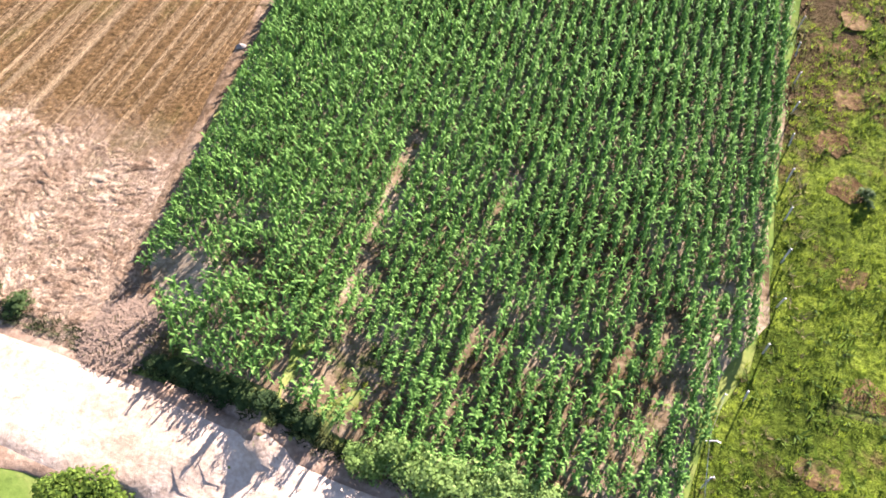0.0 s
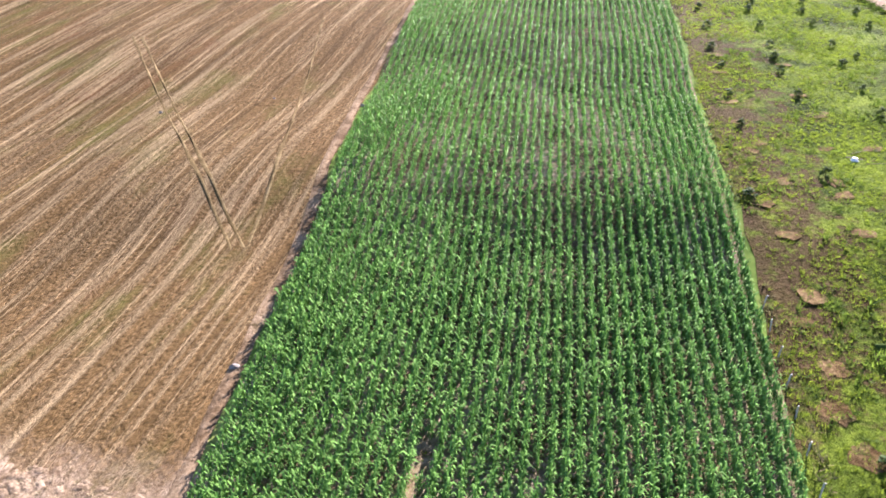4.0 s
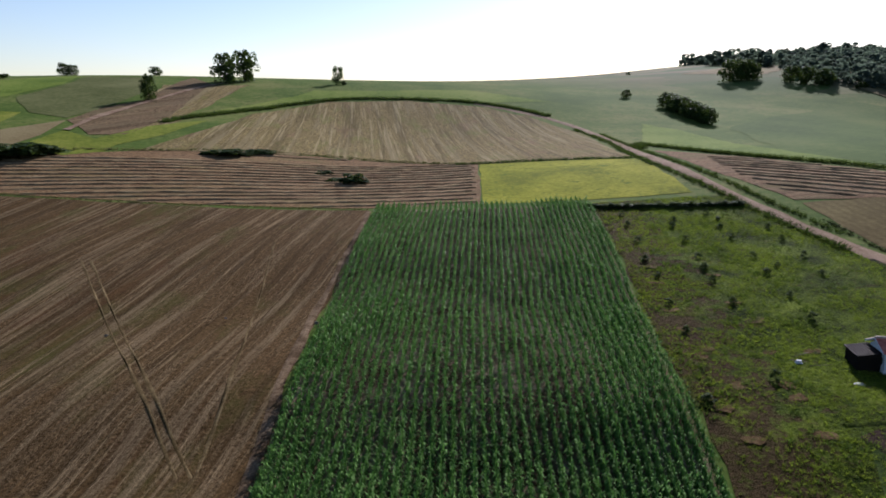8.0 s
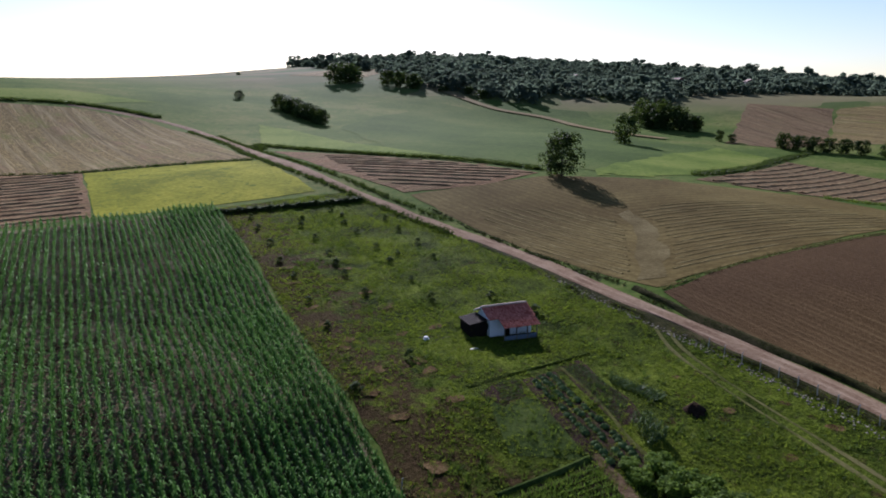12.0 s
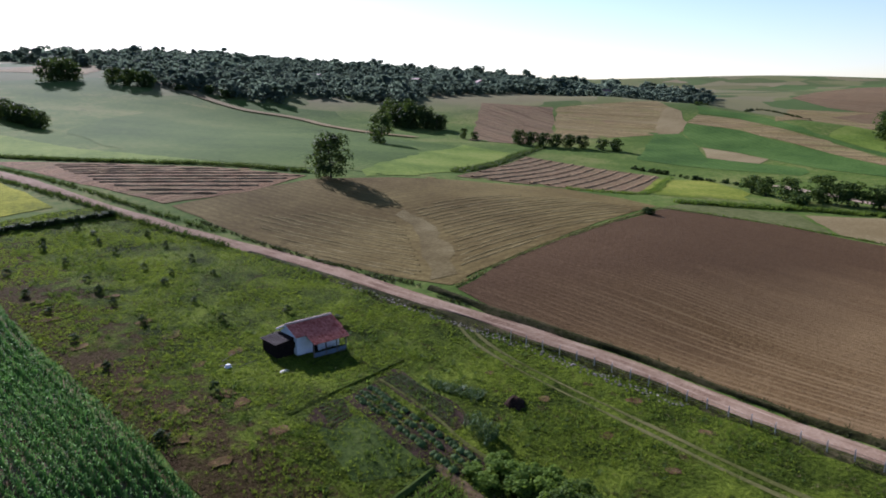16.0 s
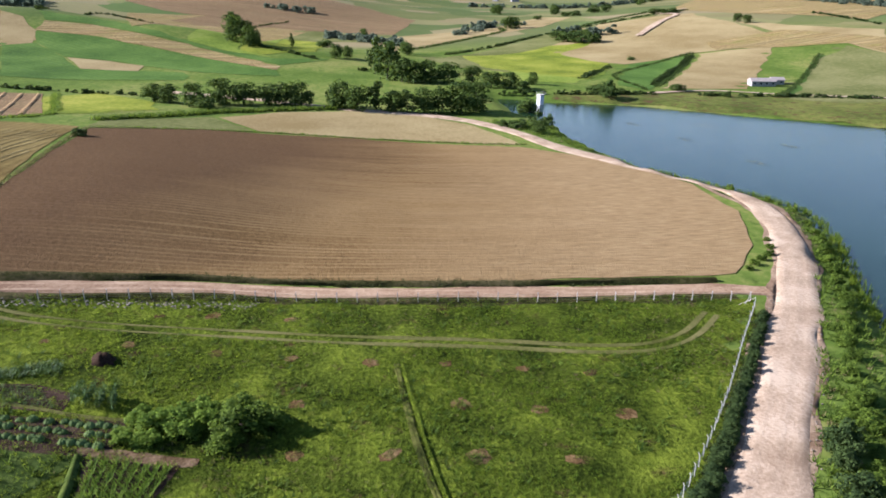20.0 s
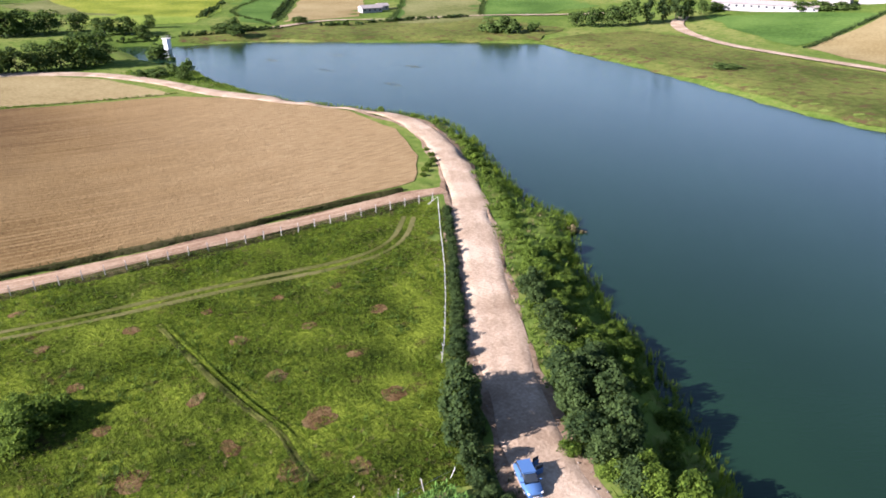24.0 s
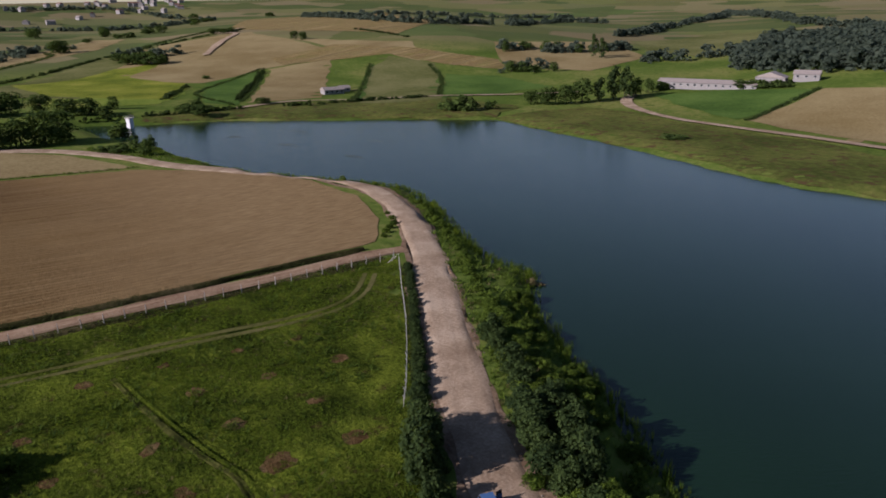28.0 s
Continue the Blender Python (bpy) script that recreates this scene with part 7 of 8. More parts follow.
weeds("verge_grass", [(x, y + 0.5) for x, y in ROAD_EDGE] + [(x, y - 0.6) for x, y in ROAD_EDGE[::-1]], 260, 0.3, 0.7, "bush", "sparse green grass tufts on the dusty road edge", 27, 0.1, 0.0)


def reeds():
    rng = np.random.default_rng(31)
    xy, way, s = line_points([(15.6, -52.3), (21.4, -57.6), (28.8, -64.3), (37.3, -70), (45.9, -76.7), (55, -84), (60.5, -92), (64, -96), (72.6, -97.3), (87.6, -105.5), (108.6, -120.1), (127.7, -128.1), (149.3, -121.4), (166.5, -115.3)], 0.12)
    side = rng.normal(-0.2, 0.7, len(xy))
    x, y = xy[:, 0] + way[:, 1] * -side, xy[:, 1] + way[:, 0] * side
    keep = rng.random(len(x)) < 0.75
    x, y = x[keep], y[keep]
    n = len(x)
    tall = rng.uniform(1.0, 2.0, n)
    kinds = [tuft(60 + k, 7, 0.9, 0.22) for k in range(4)]
    z = np.maximum(height(x, y), WATER - 0.25)
    tagged(scatter("reeds", kinds, np.column_stack([rng.integers(0, 4, n), x, y, z, rng.uniform(0, 6.3, n), tall * 0.8, tall]), MAT["weed"]), "green reeds along the water's edge", "reeds", kind="stuff")


reeds()


def rubble():
    rng = np.random.default_rng(41)
    kinds = []
    for k in range(5):
        v = np.array([(a, b, c) for a in (-0.5, 0.5) for b in (-0.5, 0.5) for c in (0, 0.7)]) * rng.uniform(0.6, 1.1, (8, 3))
        kinds.append((v, np.array([(0, 1, 3, 2), (4, 6, 7, 5), (0, 4, 5, 1), (2, 3, 7, 6), (1, 5, 7, 3), (0, 2, 6, 4)])))
    xy, way, s = line_points([(102.6, 52.1), (101.2, 40.9), (99.6, 25), (98.8, 10), (97, -3), (95, -14)], 0.13)
    off = rng.normal(0.2, 0.55, len(xy))
    x, y = xy[:, 0] - way[:, 1] * off, xy[:, 1] + way[:, 0] * off
    n = len(x)
    size = rng.uniform(0.08, 0.36, n) ** 1.1
    tagged(scatter("rubble", kinds, np.column_stack([rng.integers(0, 5, n), x, y, height(x, y) + 0.03, rng.uniform(0, 6.3, n), size, size * 0.8]), MAT["stone"]), "pale grey stones heaped along the track", "rubble", kind="stuff")
    xy, way, s = line_points(LAKE_ROAD[11:18], 0.4)
    off = np.where(rng.random(len(xy)) < 0.5, -1, 1) * rng.normal(3.1, 0.35, len(xy))
    x, y = xy[:, 0] + way[:, 1] * off, xy[:, 1] - way[:, 0] * off
    n = len(x)
    size = rng.uniform(0.05, 0.2, n)
    tagged(scatter("road_stones", kinds, np.column_stack([rng.integers(0, 5, n), x, y, height(x, y) + 0.1, rng.uniform(0, 6.3, n), size, size * 0.7]), MAT["stone"]), "loose stones on the gravel road shoulder", "stones", kind="stuff")


MAT["stone"] = plain_mat("field stone", (0.13, 0.114, 0.092), 0.9, 0.45, 3.0)
rubble()
for x, y, s, label in ((-1.3, -1.7, 0.5, "large pale stone at the field edge"), (2.1, 54.7, 0.35, "pale stone at the field edge"), (-11.5, 56.8, 0.3, "white stone on the stubble"), (-26.8, 51.2, 0.3, "white stone on the stubble")):
    v, f = heap_mesh(int(x * 10) + 60, 0.3, 3, 9)
    ob = new("stone", mesh_of("stone", v, f, MAT["stone"]))
    ob.matrix_world = pose(x, y, at(x, y, 0.05)) @ Matrix.Diagonal((s, s * 0.8, s * 0.7, 1))
    tagged(ob, label, "stone")


# straw heaps and cut brush at the field corner
def brush(name, x, y, radius, count, length, mat, label, seed):
    rng = np.random.default_rng(seed)
    v = np.array([(-0.5, -0.012, 0), (-0.5, 0.012, 0), (0.5, 0.012, 0.03), (0.5, -0.012, 0.03)])
    kinds = [(v, np.array([(0, 1, 2, 3)])), (v[:, [0, 1, 2]] * [1, 1.6, -1] + [0, 0, 0.05], np.array([(0, 1, 2, 3)]))]
    r, a = radius * np.sqrt(rng.random(count)), rng.uniform(0, 6.3, count)
    px, py = x + r * np.cos(a), y + r * np.sin(a)
    z = height(px, py) + 0.08 + 0.35 * np.maximum(0, 1 - r / radius) * rng.random(count)
    s = length * rng.uniform(0.5, 1.3, count)
    tagged(scatter(name, kinds, np.column_stack([rng.integers(0, 2, count), px, py, z, rng.uniform(0, 6.3, count), s, rng.uniform(0.5, 6, count)]), MAT[mat]), label, "brush", kind="stuff")


MAT["strewn"] = field_mat("trampled straw", (0.07, 0.046, 0.026), (0.14, 0.1, 0.062), (0.235, 0.178, 0.118), 0.5, 4.0, bumps=0.6)
MAT["straw_leaf"] = leaf_mat("loose straw", (0.163, 0.118, 0.0666), (0.311, 0.244, 0.148), 0.8, 0.2)
def straw_clods(name, poly, count, low, high, mat, label, seed):
    """Trampled bundles of straw, each a low ragged lump."""
    rng = np.random.default_rng(seed)
    kinds = []
    for _ in range(5):
        g = np.linspace(-1, 1, 6)
        gx, gy = np.meshgrid(g, g * 0.5, indexing="ij")
        up = np.maximum(0, 1 - gx**2 - (gy * 2) ** 2) * rng.uniform(0.4, 1.2, gx.shape)
        up[[0, -1], :] = up[:, [0, -1]] = -0.1
        v = np.column_stack([(gx + rng.normal(0, 0.07, gx.shape)).ravel(), (gy + rng.normal(0, 0.05, gx.shape)).ravel(), up.ravel()])
        kinds.append((v, np.array([(i * 6 + j, i * 6 + 6 + j, i * 6 + 7 + j, i * 6 + 1 + j) for i in range(5) for j in range(5)])))
    p = np.array(poly)
    x, y = rng.uniform(p[:, 0].min(), p[:, 0].max(), count * 4), rng.uniform(p[:, 1].min(), p[:, 1].max(), count * 4)
    ok = inside(poly, x, y)
    x, y = x[ok][:count], y[ok][:count]
    n = len(x)
    size = rng.uniform(low, high, n)
    swirl = np.array([noise.noise((a * 0.16, b * 0.16, 7.0)) * 5 for a, b in zip(x, y)]) + rng.normal(0, 0.35, n)
    tagged(scatter(name, kinds, np.column_stack([rng.integers(0, 5, n), x, y, height(x, y) + 0.06, swirl, size, size * rng.uniform(0.08, 0.2, n)]), MAT[mat]), label, "straw", kind="stuff")


straw_clods("trampled_straw", [(-62, -13.5), (-25, -24), (-8, -27.8), (0, -28.5), (-1.4, -22), (-2.4, -15), (-12, -12), (-35, -5), (-62, 0)], 2800, 0.25, 0.75, "strewn", "trampled swirls of pale straw on the headland", 57)
brush("cut_brush", -0.2, -28.6, 2.3, 2600, 1.2, "dry_stick", "heap of cut dry stalks at the field corner", 51)
weeds("loose_straw", [(-60, -13.5), (-25, -24.5), (-8, -28), (0, -29), (-1, -23), (-4, -16), (-14, -10), (-35, -4), (-62, -4)], 4200, 0.3, 0.8, "straw_leaf", "loose raked straw on the field headland", 53, 0.12, 0.0)


# ------------------------------------------------------------------ dark grassy field borders
def border(line, wide, count, low, high, mat, label, seed):
    rng = np.random.default_rng(seed)
    xy, way, s = line_points(line, 0.5)
    k = rng.integers(0, len(xy), count)
    off = rng.normal(0, wide * 0.4, count)
    x, y = xy[k, 0] + way[k, 1] * off + rng.uniform(-0.3, 0.3, count), xy[k, 1] - way[k, 0] * off
    size = rng.uniform(low, high, count)
    tagged(scatter("field_border", TUFTS, np.column_stack([rng.integers(0, 5, count), x, y, height(x, y) + 0.05, rng.uniform(0, 6.3, count), size, size]), MAT[mat]), label, "field border", kind="stuff")


border([(-86.3, 267.8), (-79.4, 288), (-59, 326), (-31.2, 367.6), (-3.1, 386.7), (47.1, 389.7), (80.1, 371.8), (97, 345)], 2.6, 1690, 2.2, 4.83, "leaf", "tall dark weeds along the hilltop field border", 61)
border([(107.8, 219.9), (110.8, 234.2), (120.7, 211.4), (131.6, 190), (156.7, 156.9), (168.8, 128)], 2.0, 975, 1.8, 3.91, "leaf", "tall dark weeds bordering the raked field", 62)
border([(100.6, 298.6), (102.8, 254.4), (97.8, 206.7), (96.8, 159.2), (99.8, 117.8), (103.7, 85.9)], 1.6, 975, 1.2, 2.76, "leaf", "dark weeds along the upper track", 63)
border([(108.5, 278.4), (105.7, 219.9), (105.2, 169.6), (106.2, 125.5), (109.1, 95.9)], 1.4, 715, 1.2, 2.53, "leaf", "dark weeds along the upper track", 64)
border([(34.7, 206.6), (60, 205.2), (94.8, 194.2)], 1.2, 325, 1.2, 2.76, "leaf", "rough weeds above the clover field", 65)
border([(-102, 204.2), (-74.4, 210.2), (-19.4, 225), (39.6, 207.1)], 1.5, 455, 1.0, 2.53, "dry", "dry weeds between raked field and hill", 66)
border([(220.3, 107.6), (262, 121), (340, 148.9), (388.9, 159.4)], 2.5, 780, 2.0, 4.6, "leaf", "dark weeds along the reddish field", 67)
border([(230.4, 67.2), (248.1, 47.8), (297.1, 57), (324.2, 62.7)], 1.8, 520, 1.2, 2.99, "bush", "green weeds below the reddish field", 68)
border([(112.1, 32.5), (156.8, 30), (215.4, 30)], 0.7, 585, 0.6, 1.49, "dry", "dry grass strip between stubble and ploughed field", 69)
border([(199, -92.5), (214, -47), (221, -14), (217.6, 29.6)], 0.8, 455, 0.7, 1.72, "bush", "green grass strip behind the ploughed field", 70)
border([(233.4, 30.8), (248.3, 14.5), (262, -4), (271, -30), (274, -52)], 3.0, 1040, 1.8, 4.14, "bush", "rank green growth below the valley trees", 71)
border([(-90.6, 142.7), (-43.9, 133.4), (6.9, 127.4)], 0.8, 455, 0.6, 1.49, "dry", "dry grass between the two stubble fields", 72)
border([(311, -196), (380, -216), (449, -304), (432, -297), (321, -207)], 1.5, 585, 2.0, 3.91, "leaf", "dark edge of the green crop", 73)
border([(283, -249), (340, -310), (400, -371)], 2, 390, 2.0, 4.02, "leaf", "bushy edge of the far crop", 75)
border([(266, -298), (313, -353), (364, -397)], 2, 390, 2.0, 4.02, "leaf", "bushy edge of the far crop", 76)
border([(75.8, -30.0), (67, -29.5), (60.7, -29.3), (54, -29.2), (44.6, -28.4), (41.3, -27.9)], 0.25, 420, 0.35, 0.5, "weed", "grass tufts on the bank beside the ditch", 88)
border([(52, 2.2), (57.8, 2.0), (64.2, 2.1)], 0.25, 200, 0.5, 0.6, "weed", "grass tufts on the garden bank", 89)
border([(98, -299), (91, -373)], 1.5, 260, 2.0, 3.45, "leaf", "dark edge of the maize field", 77)
border([(645.2, -292.4), (714.9, -377.3), (759, -453.4)], 4, 325, 3, 5.75, "leaf", "hedge along the hilltop field", 78)
border([(569.3, -126.7), (642.9, -189.9), (709.8, -259.1), (758.7, -275)], 3, 455, 3, 5.75, "leaf", "hedge beside the orange-tan strip", 79)


# ------------------------------------------------------------------ vegetable garden
MAT["lawn"] = field_mat("garden grass", (0.0178, 0.0311, 0.00666), (0.034, 0.0533, 0.0111), (0.0592, 0.0799, 0.0178), 0.3, 2.0, tufts=((0.0222, 0.0333, 0.0074), 0.3), bumps=0.6)


def bed(name, poly, label, mat="soil", lift=0.09):
    tagged(drape(name, poly, 1.0, MAT[mat], lift, None, 0.25), label, "garden bed", kind="structure")


bed("garden_bed", [(75.4, 19.8), (73.3, 14.6), (71.4, 8), (69.4, -0.6), (67.7, -2.1), (63.8, 0.2), (64.6, 4.4), (66.1, 9.4), (69.7, 19.8)], "dark dug garden bed with cabbage rows")
bed("garden_bed", [(76.9, 20.6), (80.8, 20.0), (79.0, 14.4), (78.2, 9.1), (75.4, 4.8), (71.6, 4.8), (73.4, 10.8), (75.0, 15.7)], "dark garden bed with small seedlings")
bed("garden_bed", [(64.0, 1.3), (61.6, -6.7), (51.0, -3.0), (51.5, 1.6)], "dark garden bed with green crop rows")
bed("garden_bed", [(66.0, 20.8), (69.5, 20.2), (67.0, 15.8), (63.0, 15.2), (62.4, 19)], "small dark bed of low vegetables")
tagged(strip("path", [(65.2, 2.2), (63.6, -3.0), (62.2, -8.4)], [(-0.7, -0.03), (-0.3, 0.02), (0.3, 0.02), (0.7, -0.03)], MAT["headland"], 0.1, 0.6, 0.25), "bare brown earth path between garden beds", "path", kind="structure")
bed("garden_lawn", [(67.6, 14.6), (64.2, 1.2), (57.5, 6.8), (63.3, 20.2)], "rough mown grass inside the garden", "lawn", 0.08)


def cabbage():
    """A loose ruffled head of leaves, about a metre wide at scale 1.4."""
    rng, v, f = random.Random(2), [(0, 0, 0.22)], []
    sides = 16
    for r in range(1, 6):
        k = r / 5
        for s in range(sides):
            a = s * 6.2832 / sides + rng.uniform(-0.1, 0.1)
            w = 0.36 * k * (1 + 0.28 * math.cos(s * 2.3 * 1.37 + r) * k)
            v.append((w * math.cos(a), w * math.sin(a), 0.24 * (1 - (k - 0.3) ** 2 * 1.6) + 0.07 * math.cos(s * 3.14159) * k + rng.uniform(-0.03, 0.03) - (0.12 if r == 5 else 0)))
    for s in range(sides):
        f.append((0, 1 + s, 1 + (s + 1) % sides))
        for r in range(4):
            a, b = 1 + r * sides, 1 + (r + 1) * sides
            f.append((a + s, b + s, b + (s + 1) % sides, a + (s + 1) % sides))
    return mesh_of("cabbage", v, f, MAT["cabbage"])


MAT["bean_leaf"] = leaf_mat("bean leaves", (0.03, 0.068, 0.01), (0.15, 0.225, 0.03), 0.7, 0.45, 0.04, (0.2, 0.3, 0.03), 0.4)
MAT["cabbage"] = leaf_mat("cabbage leaves", (0.03, 0.06, 0.016), (0.125, 0.18, 0.06), 0.6, 0.25)
MAT["squash"] = leaf_mat("squash leaves", (0.0222, 0.0518, 0.0185), (0.074, 0.118, 0.0444), 0.5, 0.25)
CABBAGE = cabbage()
rng_g = random.Random(21)
for row in range(3):
    for k in range(26):
        f, u = k / 25.0, 0.2 + row * 0.3
        if rng_g.random() < 0.2:
            continue
        x = (70.2 + 4.8 * u) * (1 - f) + (64.8 + 4.6 * u) * f
        y = 19.3 * (1 - f) + (1.0 - 1.8 * u) * f
        ob = new("cabbage", CABBAGE)
        s = rng_g.uniform(1.0, 1.6)
        ob.matrix_world = pose(x + rng_g.uniform(-0.2, 0.2), y + rng_g.uniform(-0.15, 0.15), at(x, y, 0.09), 0, 0, rng_g.uniform(0, 360)) @ Matrix.Diagonal((s, s, s, 1))
        tagged(ob, "pale green cabbage in a dark soil bed", "cabbage", "cabbages in the garden")


def crop_rows(name, a0, a1, b0, b1, rows, each, low, high, mat, label, kinds, seed):
    """Rows of small plants between two sides of a bed, as one mesh."""
    rng = np.random.default_rng(seed)
    out = []
    for r in range(rows):
        u = (r + 0.5) / rows
        f = (np.arange(each) + rng.uniform(-0.25, 0.25, each)) / each
        p = np.outer(1 - f, np.array(a0) * (1 - u) + np.array(a1) * u) + np.outer(f, np.array(b0) * (1 - u) + np.array(b1) * u)
        out.append(p)
    p = np.concatenate(out)
    n = len(p)
    s = rng.uniform(low, high, n)
    tagged(scatter(name, kinds, np.column_stack([rng.integers(0, len(kinds), n), p, height(p[:, 0], p[:, 1]) + 0.09, rng.uniform(0, 6.3, n), s, s]), MAT[mat]), label, "crop rows", kind="stuff")


BEAN_BUSH = [tree_maker("bush", "bush", 150 + k, 30, 60, 0.042, "bean_leaf", 0.02, 0.15) for k in range(3)]
crop_rows("seedling_rows", (80.2, 19.6), (77.2, 20.0), (77.6, 8.6), (72.4, 5.4), 8, 40, 0.5, 0.9, "squash", "rows of small green seedlings", TUFTS, 81)
crop_rows("bean_rows", (63.6, 0.9), (61.5, -6.3), (51.3, 1.3), (51.2, -2.8), 8, 50, 1.1, 1.6, "bean_leaf", "thick green bean rows", TUFTS, 82)
crop_rows("corn_patch", (75.4, 4.0), (73.9, -0.2), (73.4, 5.1), (70.6, -0.4), 4, 14, 0.7, 1.05, "squash", "small patch of tall garden corn", [corn_plant(k + 30, 8, 2) for k in range(3)], 83)
crop_rows("squash_patch", (81.4, 15.4), (79.4, 13.3), (83.2, 7.4), (80.5, 6.8), 5, 14, 1.1, 1.7, "squash", "broad-leaved squash plants on the grass", [(np.array(v), np.array(q)) for v, q in [tuft(90 + k, 10, 0.5, 0.5) for k in range(3)]], 84)
crop_rows("pepper_rows", (69.4, 20.0), (66.6, 15.8), (65.8, 20.6), (63.2, 15.6), 6, 14, 0.6, 1.0, "squash", "low dark vegetable plants", TUFTS, 85)
shrubs([(68.2, -4.0, 2.2, 3.6), (66.6, -6.6, 2.3, 3.8), (69.4, -2.6, 1.8, 3.2), (69.2, -6.6, 2.2, 3.6), (67.3, -9.0, 2.4, 3.8), (70.0, -8.6, 2.1, 3.4), (65.6, -3.6, 1.7, 3.0), (66.4, -1.4, 1.6, 2.8)], BEAN_BUSH, "lush bright green climbing beans on poles in the garden", "garden bean bushes", "bean_bush")
shrubs([(66.0, -12.2, 3.2, 5.0), (68.6, -11.6, 3.0, 4.6), (66.8, -14.6, 2.8, 4.6), (64.4, -10.6, 2.6, 4.0)], NEAR_BUSH, "dark leafy bush at the garden edge", "garden edge bushes")
tagged(strip("garden_border", [(62.3, 21.4), (66.9, 21.8), (75.3, 21.9), (84, 22)], [(-0.3, -0.05), (-0.1, 0.16), (0.1, 0.17), (0.3, -0.05)], MAT["meadow"], 0.08, 0.8, 0.12), "low grassy bank along the garden", "bank", kind="structure")
tagged(strip("garden_border", [(77, 20.2), (74.0, 10), (71.0, 3), (69.6, -1.6)], [(-0.3, -0.03), (0, 0.12), (0.3, -0.03)], MAT["path"], 0.1, 0.8, 0.1), "narrow trodden path between garden beds", "path", kind="structure")
tagged(strip("garden_border", [(52, 2.2), (57.8, 2.0), (61.0, 2.0), (64.2, 2.1)], [(-0.45, -0.05), (-0.15, 0.3), (0.15, 0.32), (0.45, -0.05)], MAT["lawn"], 0.08, 0.8, 0.12), "grassy earth bank in the garden", "bank", kind="structure")
tagged(strip("furrow", [(75.8, -29.3), (71, -29.0), (67, -28.8), (60.7, -28.6), (54, -28.5), (49, -28.7), (44.6, -27.7), (41.3, -27.2)], [(-0.36, -0.04), (-0.24, 0.04), (-0.1, 0.0), (0.1, 0.0), (0.24, 0.04), (0.36, -0.04)], MAT["ditch"], 0.1, 1.0, 0.12), "narrow dark ditch across the meadow", "ditch", kind="structure")
tagged(strip("bank", [(75.8, -30.1), (71, -29.8), (67, -29.6), (60.7, -29.4), (54, -29.3), (49, -29.5), (44.6, -28.5), (41.3, -28.0)], [(-0.4, -0.12), (-0.15, 0.04), (0.15, 0.06), (0.4, -0.12)], MAT["meadow"], 0.1, 1.0, 0.3), "low pale grassy bank beside the ditch", "bank", kind="structure")
v, f = heap_mesh(71, 0.28, 6, 20)
heap = new("dung_heap", mesh_of("dung_heap", v, f, MAT["soil"], True))
heap.matrix_world = pose(82.7, 3.2, at(82.7, 3.2) - 0.1, 0, 0, 35) @ Matrix.Diagonal((1.7, 1.35, 1.1, 1))
tagged(heap, "dark brown manure heap on the grass", "heap")

# white basin and poles lying in the meadow
basin = new("basin")
basin.matrix_world = pose(66.4, 37.6, at(66.4, 37.6, 0.05), 0, 0, 25)
tagged(basin, "white plastic basin lying in the grass", "basin")
bm = bmesh.new()
bmesh.ops.create_cone(bm, cap_ends=True, segments=16, radius1=0.45, radius2=0.34, depth=0.35, matrix=pose(0, 0, 0.18))
part("bowl", bm, MAT["white_plastic"] if "white_plastic" in MAT else MAT["white"], basin)
bm = bmesh.new()
bmesh.ops.create_cone(bm, cap_ends=True, segments=16, radius1=0.5, radius2=0.48, depth=0.05, matrix=pose(0, 0, 0.03))
part("rim", bm, MAT["white"], basin)
for x, y, turn, tilt in ((65.8, 38.5, 20, 78), (67.4, 36.6, 70, 80), (67.1, 39.6, 110, 86)):
    pole = new("pole")
    pole.matrix_world = pose(x, y, at(x, y, 0.12), tilt, 0, turn)
    tagged(pole, "thin pale wooden pole leaning in the grass", "pole", "poles in the grass")
    bm = bmesh.new()
    bmesh.ops.create_cone(bm, cap_ends=True, segments=7, radius1=0.05, radius2=0.035, depth=2.6, matrix=pose(0, 0, 1.2))
    part("shaft", bm, MAT["plank"], pole)
slab = new("slab", mesh_of("slab", *heap_mesh(33, 0.2, 2, 8), MAT["concrete"]))
slab.matrix_world = pose(70.6, 31.4, at(70.6, 31.4, 0.05)) @ Matrix.Diagonal((0.9, 0.6, 0.12, 1))
tagged(slab, "broken pale concrete slab in the grass", "slab")


# ------------------------------------------------------------------ the parked car
def car_paint():
    m, n, l, b = shader("light blue car paint", 0.28)
    b.inputs["Base Color"].default_value = (0.05, 0.11, 0.23, 1)
    b.inputs["Coat Weight"].default_value = 0.6
    b.inputs["Metallic"].default_value = 0.15
    return m


MAT["paint"] = car_paint()
MAT["rubber"] = plain_mat("tyre rubber", (0.02, 0.02, 0.02), 0.8, 0.2, 8.0)
MAT["lamp_glass"] = plain_mat("lamp glass", (0.6, 0.6, 0.58), 0.15, 0.05, 5.0)
MAT["dark_plastic"] = plain_mat("dark plastic", (0.0222, 0.0222, 0.0237), 0.5, 0.2, 6.0)


def loft(sections):
    """A skin through cross sections, each a ring of points."""
    bm = bmesh.new()
    rings = [[bm.verts.new(p) for p in s] for s in sections]
    for a, b in zip(rings, rings[1:]):
        for k in range(len(a)):
            bm.faces.new((a[k], a[(k + 1) % len(a)], b[(k + 1) % len(a)], b[k]))
    bm.faces.new(rings[0][::-1])
    bm.faces.new(rings[-1])
    bmesh.ops.recalc_face_normals(bm, faces=bm.faces[:])
    return bm


